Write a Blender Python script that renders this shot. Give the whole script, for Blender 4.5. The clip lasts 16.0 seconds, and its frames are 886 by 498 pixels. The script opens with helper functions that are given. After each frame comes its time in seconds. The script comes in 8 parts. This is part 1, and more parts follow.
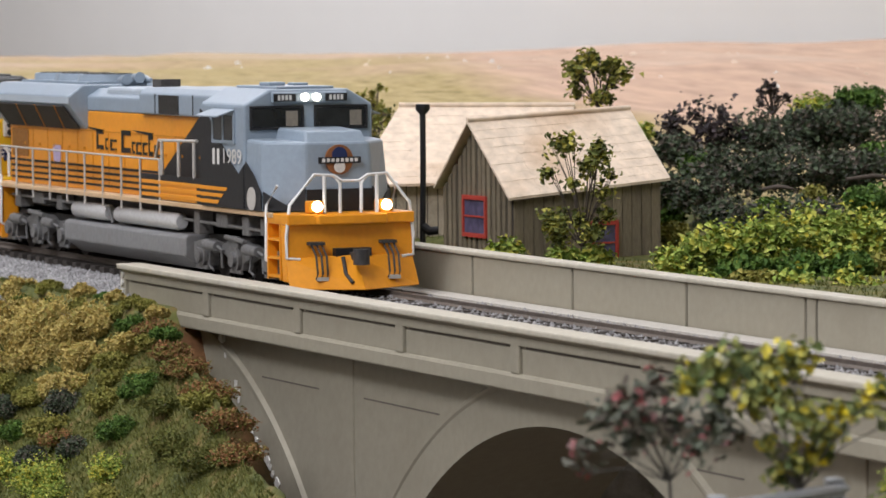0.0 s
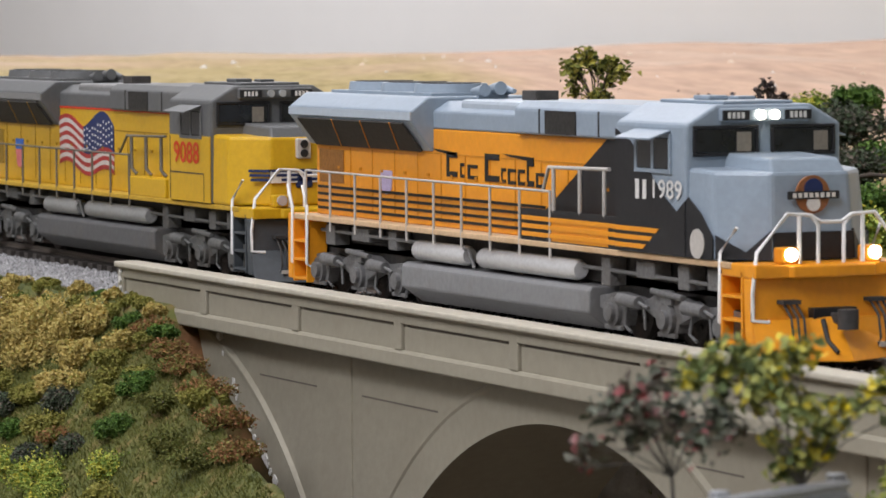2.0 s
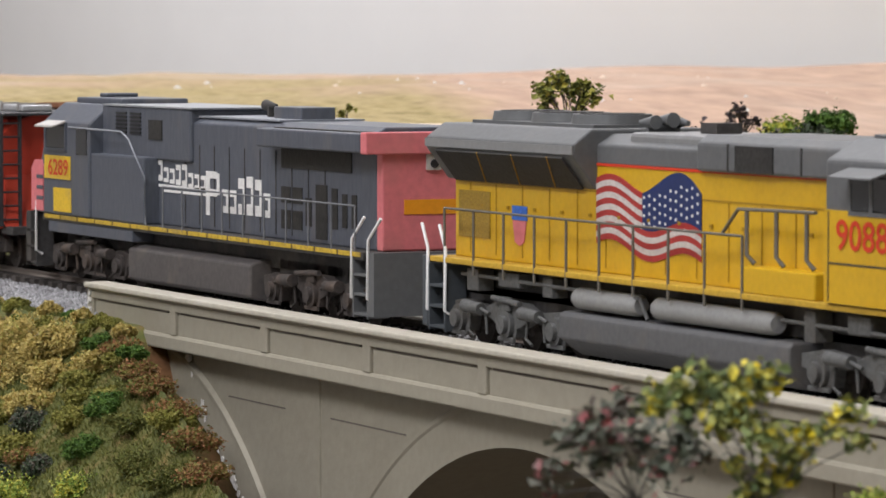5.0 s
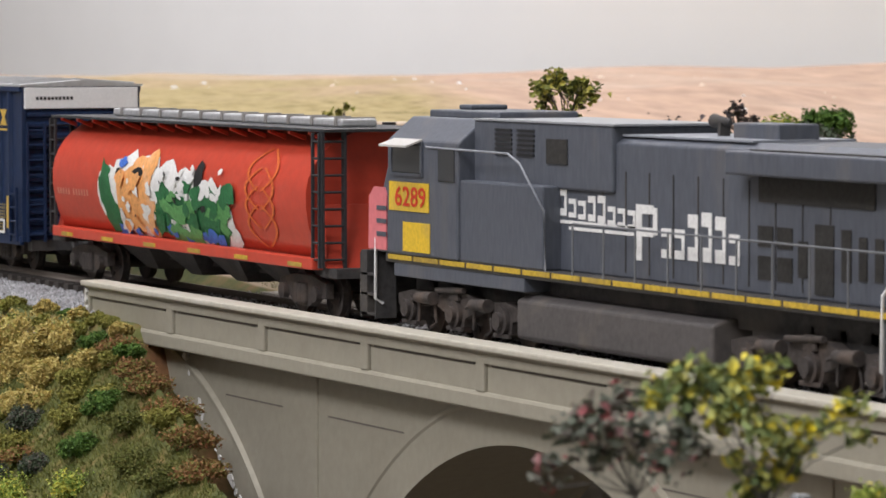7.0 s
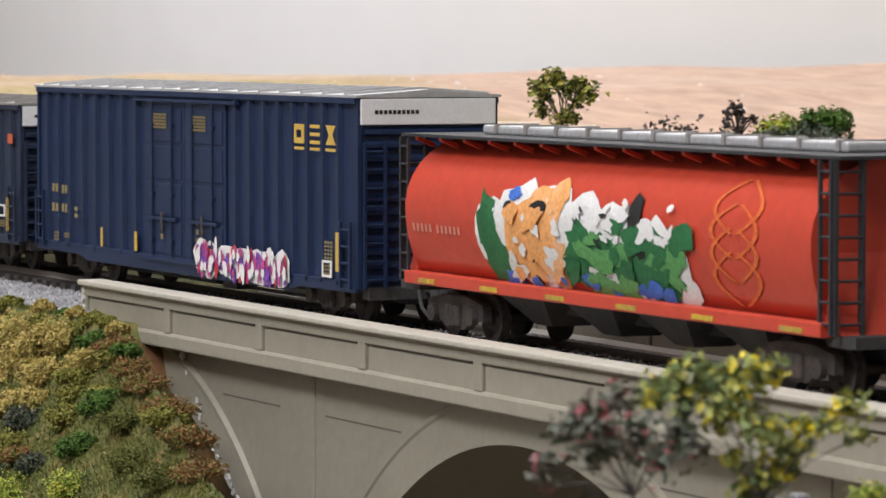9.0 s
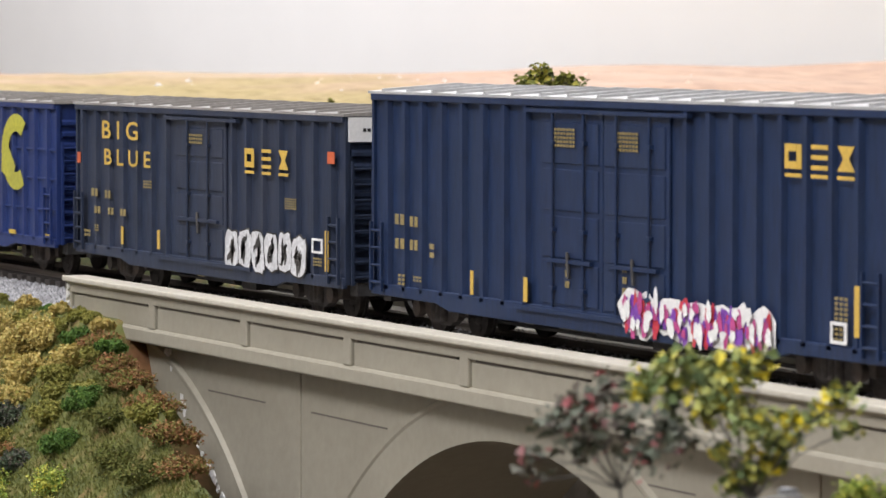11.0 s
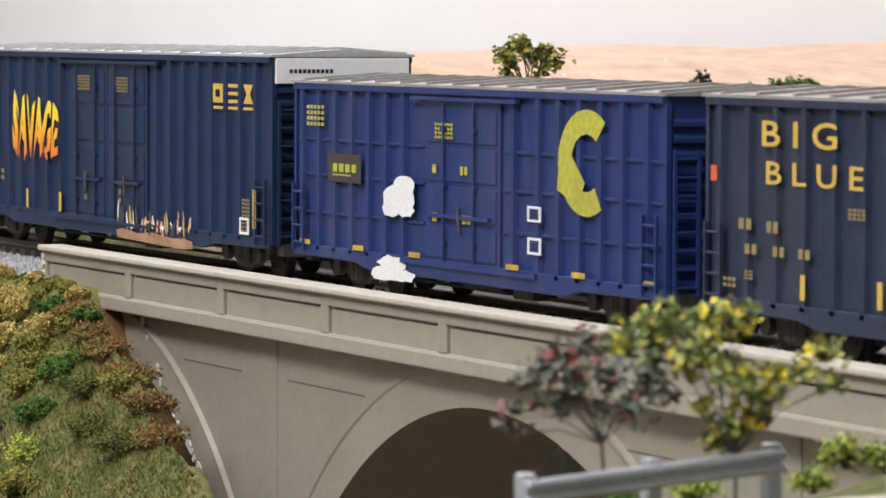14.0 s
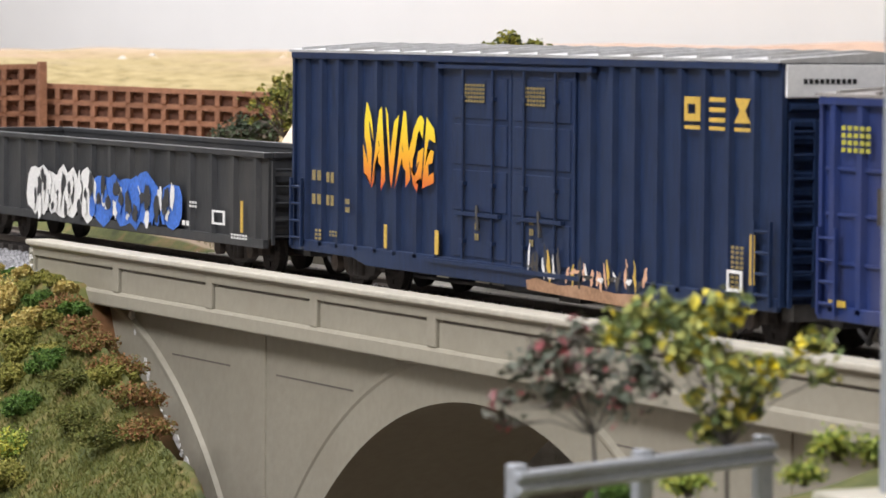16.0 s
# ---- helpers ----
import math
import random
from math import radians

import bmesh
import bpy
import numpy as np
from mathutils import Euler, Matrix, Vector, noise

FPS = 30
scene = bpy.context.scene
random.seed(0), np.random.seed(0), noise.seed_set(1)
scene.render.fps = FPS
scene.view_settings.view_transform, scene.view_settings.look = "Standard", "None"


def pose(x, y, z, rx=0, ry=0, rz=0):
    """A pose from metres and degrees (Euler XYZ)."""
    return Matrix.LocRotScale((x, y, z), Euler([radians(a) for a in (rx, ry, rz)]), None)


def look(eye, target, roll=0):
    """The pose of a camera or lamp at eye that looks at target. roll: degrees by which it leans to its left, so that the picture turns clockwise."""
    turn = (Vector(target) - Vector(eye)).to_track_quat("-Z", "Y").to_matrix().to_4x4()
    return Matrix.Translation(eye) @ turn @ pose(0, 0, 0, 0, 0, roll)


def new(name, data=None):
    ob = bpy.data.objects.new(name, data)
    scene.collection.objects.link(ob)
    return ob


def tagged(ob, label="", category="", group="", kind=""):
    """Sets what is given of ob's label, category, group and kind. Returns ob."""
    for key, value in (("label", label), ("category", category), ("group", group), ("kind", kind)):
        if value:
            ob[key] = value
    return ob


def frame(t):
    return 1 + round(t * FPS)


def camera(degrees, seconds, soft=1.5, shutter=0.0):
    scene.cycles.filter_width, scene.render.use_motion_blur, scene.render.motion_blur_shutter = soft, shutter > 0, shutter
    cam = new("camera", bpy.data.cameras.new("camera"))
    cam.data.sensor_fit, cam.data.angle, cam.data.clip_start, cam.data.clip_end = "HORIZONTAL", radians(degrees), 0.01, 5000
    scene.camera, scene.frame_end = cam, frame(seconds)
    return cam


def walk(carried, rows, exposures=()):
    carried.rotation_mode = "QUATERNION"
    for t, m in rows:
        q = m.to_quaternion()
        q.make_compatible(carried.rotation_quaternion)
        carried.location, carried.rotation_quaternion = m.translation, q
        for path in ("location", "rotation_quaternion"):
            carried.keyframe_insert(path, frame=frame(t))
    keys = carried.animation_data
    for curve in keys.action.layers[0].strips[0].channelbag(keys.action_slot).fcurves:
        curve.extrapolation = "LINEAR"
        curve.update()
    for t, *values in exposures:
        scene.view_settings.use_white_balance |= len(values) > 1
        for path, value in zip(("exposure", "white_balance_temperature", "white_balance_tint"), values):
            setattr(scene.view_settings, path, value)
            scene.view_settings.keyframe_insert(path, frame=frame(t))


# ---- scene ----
# ---- camera ----
cam = camera(12.47, 16.0, 1.6)
cam.data.dof.use_dof = True
cam.data.dof.focus_distance, cam.data.dof.aperture_fstop = 0.97, 96.0
PATH = [
    (0.0, (0.74620, -0.39687, 0.07307), (-0.16328, 0.01458, 0.01348), -0.465),
    (0.5, (0.74596, -0.39695, 0.07295), (-0.16344, 0.01467, 0.01337), -0.409),
    (1.0, (0.74536, -0.39711, 0.07247), (-0.16375, 0.01518, 0.01299), -0.418),
    (1.5, (0.74505, -0.39706, 0.07225), (-0.16410, 0.01517, 0.01297), -0.429),
    (2.0, (0.74518, -0.39775, 0.07204), (-0.16364, 0.01522, 0.01289), -0.374),
    (2.5, (0.74670, -0.39799, 0.07264), (-0.16161, 0.01622, 0.01437), -0.242),
    (3.0, (0.74752, -0.39762, 0.07243), (-0.16001, 0.01851, 0.01560), -0.134),
    (3.5, (0.74619, -0.39709, 0.07253), (-0.16106, 0.01975, 0.01637), -0.102),
    (4.0, (0.74664, -0.39693, 0.07294), (-0.16028, 0.02071, 0.01764), -0.043),
    (6.5, (0.74199, -0.39496, 0.07110), (-0.16430, 0.02433, 0.01775), -0.018),
    (7.0, (0.74215, -0.39499, 0.07091), (-0.16415, 0.02427, 0.01770), -0.033),
    (7.5, (0.74295, -0.39529, 0.07100), (-0.16335, 0.02395, 0.01752), -0.014),
    (8.0, (0.74154, -0.39453, 0.07089), (-0.16485, 0.02451, 0.01734), -0.009),
    (8.5, (0.74100, -0.39428, 0.07061), (-0.16533, 0.02490, 0.01724), -0.009),
    (11.0, (0.73587, -0.39158, 0.06883), (-0.16901, 0.03081, 0.01613), 0.056),
    (11.5, (0.73557, -0.39194, 0.06763), (-0.16904, 0.03088, 0.01380), 0.102),
    (12.0, (0.73433, -0.39127, 0.06717), (-0.16998, 0.03217, 0.01307), 0.148),
    (12.5, (0.73391, -0.39120, 0.06656), (-0.16979, 0.03357, 0.01271), 0.279),
    (13.0, (0.73220, -0.39027, 0.06519), (-0.17081, 0.03587, 0.01064), 0.207),
    (13.5, (0.73058, -0.38976, 0.06428), (-0.17205, 0.03713, 0.00924), 0.246),
    (14.0, (0.73020, -0.38964, 0.06342), (-0.17196, 0.03821, 0.00815), 0.244),
    (14.5, (0.72967, -0.38975, 0.06289), (-0.17216, 0.03872, 0.00719), 0.275),
    (15.0, (0.72848, -0.38936, 0.06248), (-0.17286, 0.04014, 0.00667), 0.330),
    (15.5, (0.72746, -0.38874, 0.06198), (-0.17349, 0.04168, 0.00696), 0.428),
    (16.0, (0.72835, -0.38951, 0.06192), (-0.17235, 0.04143, 0.00690), 0.431),
]
EXPOSURES = [(0, 0.0), (2, 0.02), (4.2, 0.03), (6.3, 0.10), (8.7, 0.15), (10.8, 0.42), (16, 0.46)]
walk(cam, [(t, look(eye, target, roll)) for t, eye, target, roll in PATH], EXPOSURES)

# ---- light: ceiling panels of a plain white layout room ----
# All sizes below are full-size metres of the modelled railway, laid down at a scale of 1 to 87.
S = 1 / 87.0
world = bpy.data.worlds.new("room_air")
scene.world = world
world.use_nodes = True
world.node_tree.nodes["Background"].inputs[0].default_value = (0.95, 0.97, 1.0, 1)
world.node_tree.nodes["Background"].inputs[1].default_value = 0.21


def area_lamp(name, eye, target, w, h, watts, color=(0.935, 0.935, 1.0)):
    d = bpy.data.lights.new(name, "AREA")
    d.shape, d.size, d.size_y, d.energy, d.color = "RECTANGLE", w, h, watts, color
    ob = new(name, d)
    ob.matrix_world = look(eye, target)
    return ob


area_lamp("ceiling_panel_light", (0.75, -1.45, 1.6), (0.1, -0.2, 0), 1.2, 0.6, 45)
area_lamp("ceiling_panel_light", (-0.5, -0.45, 1.62), (-0.45, -0.15, 0), 1.2, 0.6, 20)
area_lamp("ceiling_panel_light", (-1.7, 0.45, 1.62), (-1.9, 0.8, 0), 1.2, 0.6, 17)
area_lamp("ceiling_panel_light", (-3.9, 0.75, 1.6), (-4.2, 1.4, 0), 1.8, 0.6, 42)


# ---- materials ----
def mat(name, base, rough=0.6, metal=0.0, scale=3.0, var=0.12, bump=0.15, dirt=None, dirt_at=0.55, stretch=(1, 1, 1), emit=0.0, spec=0.4, random=0.0, bump_scale=None):
    m = bpy.data.materials.new(name)
    m.use_nodes = True
    nt = m.node_tree
    n, l = nt.nodes, nt.links
    p = n["Principled BSDF"]
    p.inputs["Roughness"].default_value, p.inputs["Metallic"].default_value = rough, metal
    p.inputs["Specular IOR Level"].default_value = spec
    tc, mp = n.new("ShaderNodeTexCoord"), n.new("ShaderNodeMapping")
    mp.inputs["Scale"].default_value = [87.0 * s for s in stretch]
    l.new(tc.outputs["Object"], mp.inputs["Vector"])
    fine, big = n.new("ShaderNodeTexNoise"), n.new("ShaderNodeTexNoise")
    for node, sc, de in ((fine, scale * 4, 6), (big, scale * 0.35, 4)):
        node.inputs["Scale"].default_value, node.inputs["Detail"].default_value = sc, de
        l.new(mp.outputs[0], node.inputs["Vector"])
    ramp = n.new("ShaderNodeValToRGB")
    ramp.color_ramp.elements[0].position, ramp.color_ramp.elements[1].position = 0.3, 0.7
    ramp.color_ramp.elements[0].color = (*[c * (1 - var) for c in base], 1)
    ramp.color_ramp.elements[1].color = (*[min(1, c * (1 + var)) for c in base], 1)
    l.new(fine.outputs["Fac"], ramp.inputs["Fac"])
    out = ramp.outputs["Color"]
    d = dirt or tuple(c * (1 - 1.6 * var) for c in base)
    fac = n.new("ShaderNodeMapRange")
    fac.inputs["From Min"].default_value, fac.inputs["From Max"].default_value = dirt_at, dirt_at + 0.22
    fac.inputs["To Max"].default_value = 0.75
    l.new(big.outputs["Fac"], fac.inputs["Value"])
    mix = n.new("ShaderNodeMix")
    mix.data_type = "RGBA"
    l.new(fac.outputs[0], mix.inputs["Factor"])
    l.new(out, mix.inputs["A"])
    mix.inputs["B"].default_value = (*d, 1)
    out = mix.outputs["Result"]
    if random:
        info, hsv, mul = n.new("ShaderNodeObjectInfo"), n.new("ShaderNodeHueSaturation"), n.new("ShaderNodeMapRange")
        isl = n.new("ShaderNodeNewGeometry")
        add = n.new("ShaderNodeMath")
        add.operation = "ADD"
        l.new(info.outputs["Random"], add.inputs[0])
        l.new(isl.outputs["Random Per Island"], add.inputs[1])
        mul.inputs["From Max"].default_value = 2.0
        mul.inputs["To Min"].default_value, mul.inputs["To Max"].default_value = 1 - random, 1 + random
        l.new(add.outputs[0], mul.inputs["Value"])
        l.new(mul.outputs[0], hsv.inputs["Value"])
        l.new(out, hsv.inputs["Color"])
        out = hsv.outputs["Color"]
    l.new(out, p.inputs["Base Color"])
    if bump:
        b = n.new("ShaderNodeBump")
        b.inputs["Strength"].default_value, b.inputs["Distance"].default_value = bump, 0.05 * S * 4
        f2 = fine
        if bump_scale:
            f2 = n.new("ShaderNodeTexNoise")
            f2.inputs["Scale"].default_value, f2.inputs["Detail"].default_value = bump_scale, 5
            l.new(mp.outputs[0], f2.inputs["Vector"])
        l.new(f2.outputs["Fac"], b.inputs["Height"])
        l.new(b.outputs[0], p.inputs["Normal"])
    if emit:
        p.inputs["Emission Color"].default_value = (*base, 1)
        p.inputs["Emission Strength"].default_value = emit
    return m


def glass(name, color=(0.02, 0.022, 0.025), rough=0.08):
    m = mat(name, color, rough, 0, 1, 0.3, 0, spec=0.6)
    return m


M = {}
M["concrete"] = mat("tan_cast_concrete", (0.318, 0.291, 0.224), 0.65, 0, 1.2, 0.05, 0.06, (0.278, 0.250, 0.190), 0.52)
# paler than the wall concrete, with still paler blotches
M["concrete_cap"] = mat("pale_mottled_concrete", (0.46, 0.425, 0.345), 0.7, 0, 1.5, 0.08, 0.12, (0.62, 0.59, 0.53), 0.6)
M["groove"] = mat("dark_groove", (0.15, 0.13, 0.11), 0.9, 0, 3, 0.1, 0)
M["plaster"] = mat("chipped_white_plaster", (0.72, 0.70, 0.66), 0.8, 0, 4, 0.15, 0.4)
M["wall"] = mat("cream_painted_wall", (0.78, 0.76, 0.725), 0.85, 0, 0.03, 0.012, 0.02)
M["ceiling"] = mat("white_ceiling_paint", (0.8, 0.8, 0.79), 0.9, 0, 0.05, 0.02, 0.02)
M["room_floor"] = mat("grey_floor_covering", (0.30, 0.28, 0.26), 0.7, 0, 0.05, 0.1, 0.02)
M["rail"] = mat("weathered_rail_steel", (0.15, 0.125, 0.105), 0.55, 0.2, 5, 0.2, 0.1)
M["tie"] = mat("dark_creosoted_tie", (0.050, 0.042, 0.036), 0.85, 0, 6, 0.3, 0.2, random=0.35)
M["ballast"] = mat("grey_stone_ballast", (0.31, 0.305, 0.305), 0.9, 0, 4, 0.4, 0.4, (0.16, 0.15, 0.15), 0.5, random=0.45)
M["walk"] = mat("pale_deck_walkway", (0.46, 0.43, 0.38), 0.8, 0, 3, 0.1, 0.2)


# ---- mesh builder ----
class Build:
    """Collects faces in full-size metres; part() lays them down at the model's scale."""

    def __init__(self):
        self.v, self.f, self.smooth = [], [], []

    def add(self, vs, fs, smooth=False):
        k = len(self.v)
        self.v += [tuple(p) for p in vs]
        self.f += [tuple(k + i for i in f) for f in fs]
        self.smooth += [smooth] * len(fs)
        return self

    def box(self, x0, x1, y0, y1, z0, z1):
        x0, x1, y0, y1, z0, z1 = min(x0, x1), max(x0, x1), min(y0, y1), max(y0, y1), min(z0, z1), max(z0, z1)
        return self.add([(x, y, z) for x in (x0, x1) for y in (y0, y1) for z in (z0, z1)],
                        [(0, 1, 3, 2), (4, 6, 7, 5), (0, 4, 5, 1), (2, 3, 7, 6), (0, 2, 6, 4), (1, 5, 7, 3)])

    def loft(self, a, b):
        n = len(a)
        return self.add(list(a) + list(b), [tuple(range(n))[::-1], tuple(range(n, 2 * n))] + [(i, (i + 1) % n, n + (i + 1) % n, n + i) for i in range(n)])

    def along_x(self, prof, x0, x1):
        return self.loft([(x0, y, z) for y, z in prof], [(x1, y, z) for y, z in prof])

    def along_y(self, prof, y0, y1):
        return self.loft([(x, y0, z) for x, z in prof], [(x, y1, z) for x, z in prof])

    def along_z(self, prof, z0, z1):
        return self.loft([(x, y, z0) for x, y in prof], [(x, y, z1) for x, y in prof])

    def tube(self, pts, r, n=6):
        pts = [Vector(p) for p in pts]
        rings = []
        for i, p in enumerate(pts):
            d = (pts[min(i + 1, len(pts) - 1)] - pts[max(i - 1, 0)]).normalized()
            a = d.cross(Vector((0, 0, 1)) if abs(d.z) < 0.9 else Vector((1, 0, 0))).normalized()
            b = d.cross(a)
            rr = r[i] if isinstance(r, (list, tuple)) else r
            rings.append([p + (a * math.cos(2 * math.pi * k / n) + b * math.sin(2 * math.pi * k / n)) * rr for k in range(n)])
        vs = [q for ring in rings for q in ring]
        fs = [(i * n + k, i * n + (k + 1) % n, (i + 1) * n + (k + 1) % n, (i + 1) * n + k) for i in range(len(pts) - 1) for k in range(n)]
        self.add(vs, fs, True)
        self.add(rings[0], [tuple(range(n))])
        return self.add(rings[-1], [tuple(range(n))[::-1]])

    def cyl(self, a, b, r, n=16):
        return self.tube([a, b], r, n)

    def disc(self, c, r, axis="y", n=20, depth=0.02):
        c = Vector(c)
        d = {"x": Vector((depth, 0, 0)), "y": Vector((0, depth, 0)), "z": Vector((0, 0, depth))}[axis]
        return self.tube([c - d / 2, c + d / 2], r, n)


def part(name, b, material, parent=None, label="", bevel=0.0, m=None):
    me = bpy.data.meshes.new(name)
    me.from_pydata([(x * S, y * S, z * S) for x, y, z in b.v], [], b.f)
    me.polygons.foreach_set("use_smooth", b.smooth)
    bm = bmesh.new()
    bm.from_mesh(me)
    bmesh.ops.recalc_face_normals(bm, faces=bm.faces)
    bm.to_mesh(me)
    bm.free()
    me.materials.append(material)
    me.update()
    ob = new(name, me)
    if parent:
        ob.parent = parent
    if m is not None:
        ob.matrix_basis = m
    if label:
        ob["label"] = label
    if bevel:
        md = ob.modifiers.new("bevel", "BEVEL")
        md.width, md.segments, md.limit_method, md.angle_limit = bevel * S, 2, "ANGLE", radians(35)
    return ob


def raw(name, verts, faces, material, parent=None, label="", smooth=False):
    """A large mesh without clean-up; sizes in full-size metres."""
    me = bpy.data.meshes.new(name)
    me.from_pydata([(x * S, y * S, z * S) for x, y, z in verts], [], faces)
    if smooth:
        me.polygons.foreach_set("use_smooth", [True] * len(me.polygons))
    for k in material if isinstance(material, (list, tuple)) else [material]:
        me.materials.append(k)
    me.update()
    ob = new(name, me)
    if parent:
        ob.parent = parent
    if label:
        ob["label"] = label
    return ob


def thing(name, label, category, group="", at=(0, 0, 0), rz=0, kind=""):
    ob = new(name)
    ob.matrix_basis = pose(at[0] * S, at[1] * S, at[2] * S, 0, 0, rz)
    return tagged(ob, label, category, group, kind)


def words(name, text, x0, x1, z0, z1, y, material, parent, shear=0.0, depth=0.02, side=-1, label="", bold=0.012):
    """Lettering on a side of a car: side -1 faces -y, side +1 faces +y; drawn between x0 and x1."""
    cu = bpy.data.curves.new(name, "FONT")
    cu.body, cu.offset, cu.shear, cu.resolution_u = text, bold, shear, 3
    tmp = new("lettering_source", cu)
    me = bpy.data.meshes.new_from_object(tmp.evaluated_get(bpy.context.evaluated_depsgraph_get()))
    bpy.data.objects.remove(tmp)
    bpy.data.curves.remove(cu)
    co = np.array([v.co[:] for v in me.vertices])
    lo, hi = co.min(0), co.max(0)
    lo_x, hi_x = (x0, x1) if side < 0 else (x1, x0)
    for v, (cx, cy, _) in zip(me.vertices, co):
        v.co = ((lo_x + (hi_x - lo_x) * (cx - lo[0]) / (hi[0] - lo[0])) * S, (y + side * depth) * S, (z0 + (z1 - z0) * (cy - lo[1]) / (hi[1] - lo[1])) * S)
    me.materials.clear()
    me.materials.append(material)
    me.update()
    ob = new(name, me)
    ob.parent = parent
    if label:
        ob["label"] = label
    return ob


def patch(b, pts, y, side=-1, depth=0.02):
    """A painted patch: a flat outline in x and z, just proud of a side."""
    b.loft([(x, y + side * 0.004, z) for x, z in pts], [(x, y + side * depth, z) for x, z in pts])
    return b


def rect(b, x0, x1, z0, z1, y, side=-1, depth=0.02):
    return patch(b, [(x0, z0), (x1, z0), (x1, z1), (x0, z1)], y, side, depth)


def blob(b, cx, cz, rx, rz, y, rng, side=-1, n=14, rough=0.25, depth=0.02):
    depth += 0.0006 * (len(b.v) // (n + 1))
    pts = []
    for k in range(n):
        a = 2 * math.pi * k / n
        q = 1 + rng.uniform(-rough, rough)
        pts.append((cx + rx * q * math.cos(a), cz + rz * q * math.sin(a)))
    b.add([(cx, y + side * depth, cz)] + [(x, y + side * depth, z) for x, z in pts], [(0, 1 + k, 1 + (k + 1) % n) for k in range(n)])
    return b


def mound(x, y, z, seed=0.0, s=1.0):
    return noise.noise(Vector((x * s + seed, y * s - seed, z * s)))


# ---- the layout's ground ----
def smooth(a, b, t):
    t = min(1.0, max(0.0, (t - a) / (b - a)))
    return t * t * (3 - 2 * t)


def ground_z(x, y):
    # depth and width as seen from the aisle
    u = (x - 65) * -0.911 + (y + 34.5) * 0.412
    w = (x - 65) * 0.412 + (y + 34.5) * 0.911
    n1 = mound(x, y, 0, 3.1, 0.12)
    n2 = mound(x, y, 0, 7.7, 0.5)
    if y > 2.9:
        back = -0.15 + 0.5 * smooth(3, 8, y)
        hill = 0.5 * smooth(95, 106, u) + 2.0 * smooth(104, 132, u) + 1.5 * smooth(128, 152, u)
        hill += 0.55 * smooth(-12, 22, w) * smooth(140, 185, u)
        z = back * (1 - smooth(100, 130, u)) + hill + n1 * 0.35 * smooth(8, 20, y) + n2 * 0.07
        # far slope down behind the crest
        z -= 3.0 * smooth(200, 230, u)
        canyon = smooth(-24, -20, x) * (1 - smooth(11, 15, x)) * (1 - smooth(3.2, 4.5, y))
        return z * (1 - canyon) - 9 * canyon
    # front bank and canyon
    bank = -0.35 - 0.95 * max(0.0, -y - 3.2) + 0.5 * n1 + 0.12 * n2
    if y > -3.2:
        bank = -0.35
    bank = max(bank, -11.5 + 0.6 * n2)
    cut = min(6.0, -20.8 + 4.9 * max(0.0, -y - 3.0)) + 0.8 * n2 + 0.5 * n1
    fall = max(0.0, x - cut)
    z = bank - 1.1 * fall * smooth(0, 1.5, fall)
    z2 = -0.4 - 0.25 * max(0.0, -y - 3.2) - 5.0 * max(0.0, 15.0 - x) + 0.25 * n2
    # near-side shelf on which the bare trees and the guard rail stand
    shelf = -1.5 + 0.35 * n2 - 3.5 * max(0.0, (17.0 - x) + 0.3 * (y + 12)) - 2.0 * max(0.0, y + 9.2)
    floor = -13.5 + 0.8 * n1 + 0.2 * n2
    if x > 13:
        z = max(z, z2 if y > -7 else floor)
    if y < -5:
        z = max(z, min(shelf, -1.3))
    return max(z, floor)


def axis_steps(parts):
    out = []
    for a, b, n in parts:
        out += list(np.linspace(a, b, n, endpoint=False))
    return out + [parts[-1][1]]


def ground_sheet():
    xs = axis_steps([(-290, -100, 40), (-100, -50, 50), (-50, -28, 44), (-28, -10, 72), (-10, 12, 50), (12, 40, 60), (40, 190, 40)])
    ys = axis_steps([(-22, -12, 26), (-12, -2.6, 48), (-2.6, 2.95, 8), (2.95, 14, 40), (14, 50, 50), (50, 125, 40)])
    vs = [(x, y, ground_z(x, y)) for y in ys for x in xs]
    nx = len(xs)
    fs = [(j * nx + i, j * nx + i + 1, (j + 1) * nx + i + 1, (j + 1) * nx + i) for j in range(len(ys) - 1) for i in range(nx - 1)]
    return raw("ground", vs, fs, M["earth"], smooth=True)


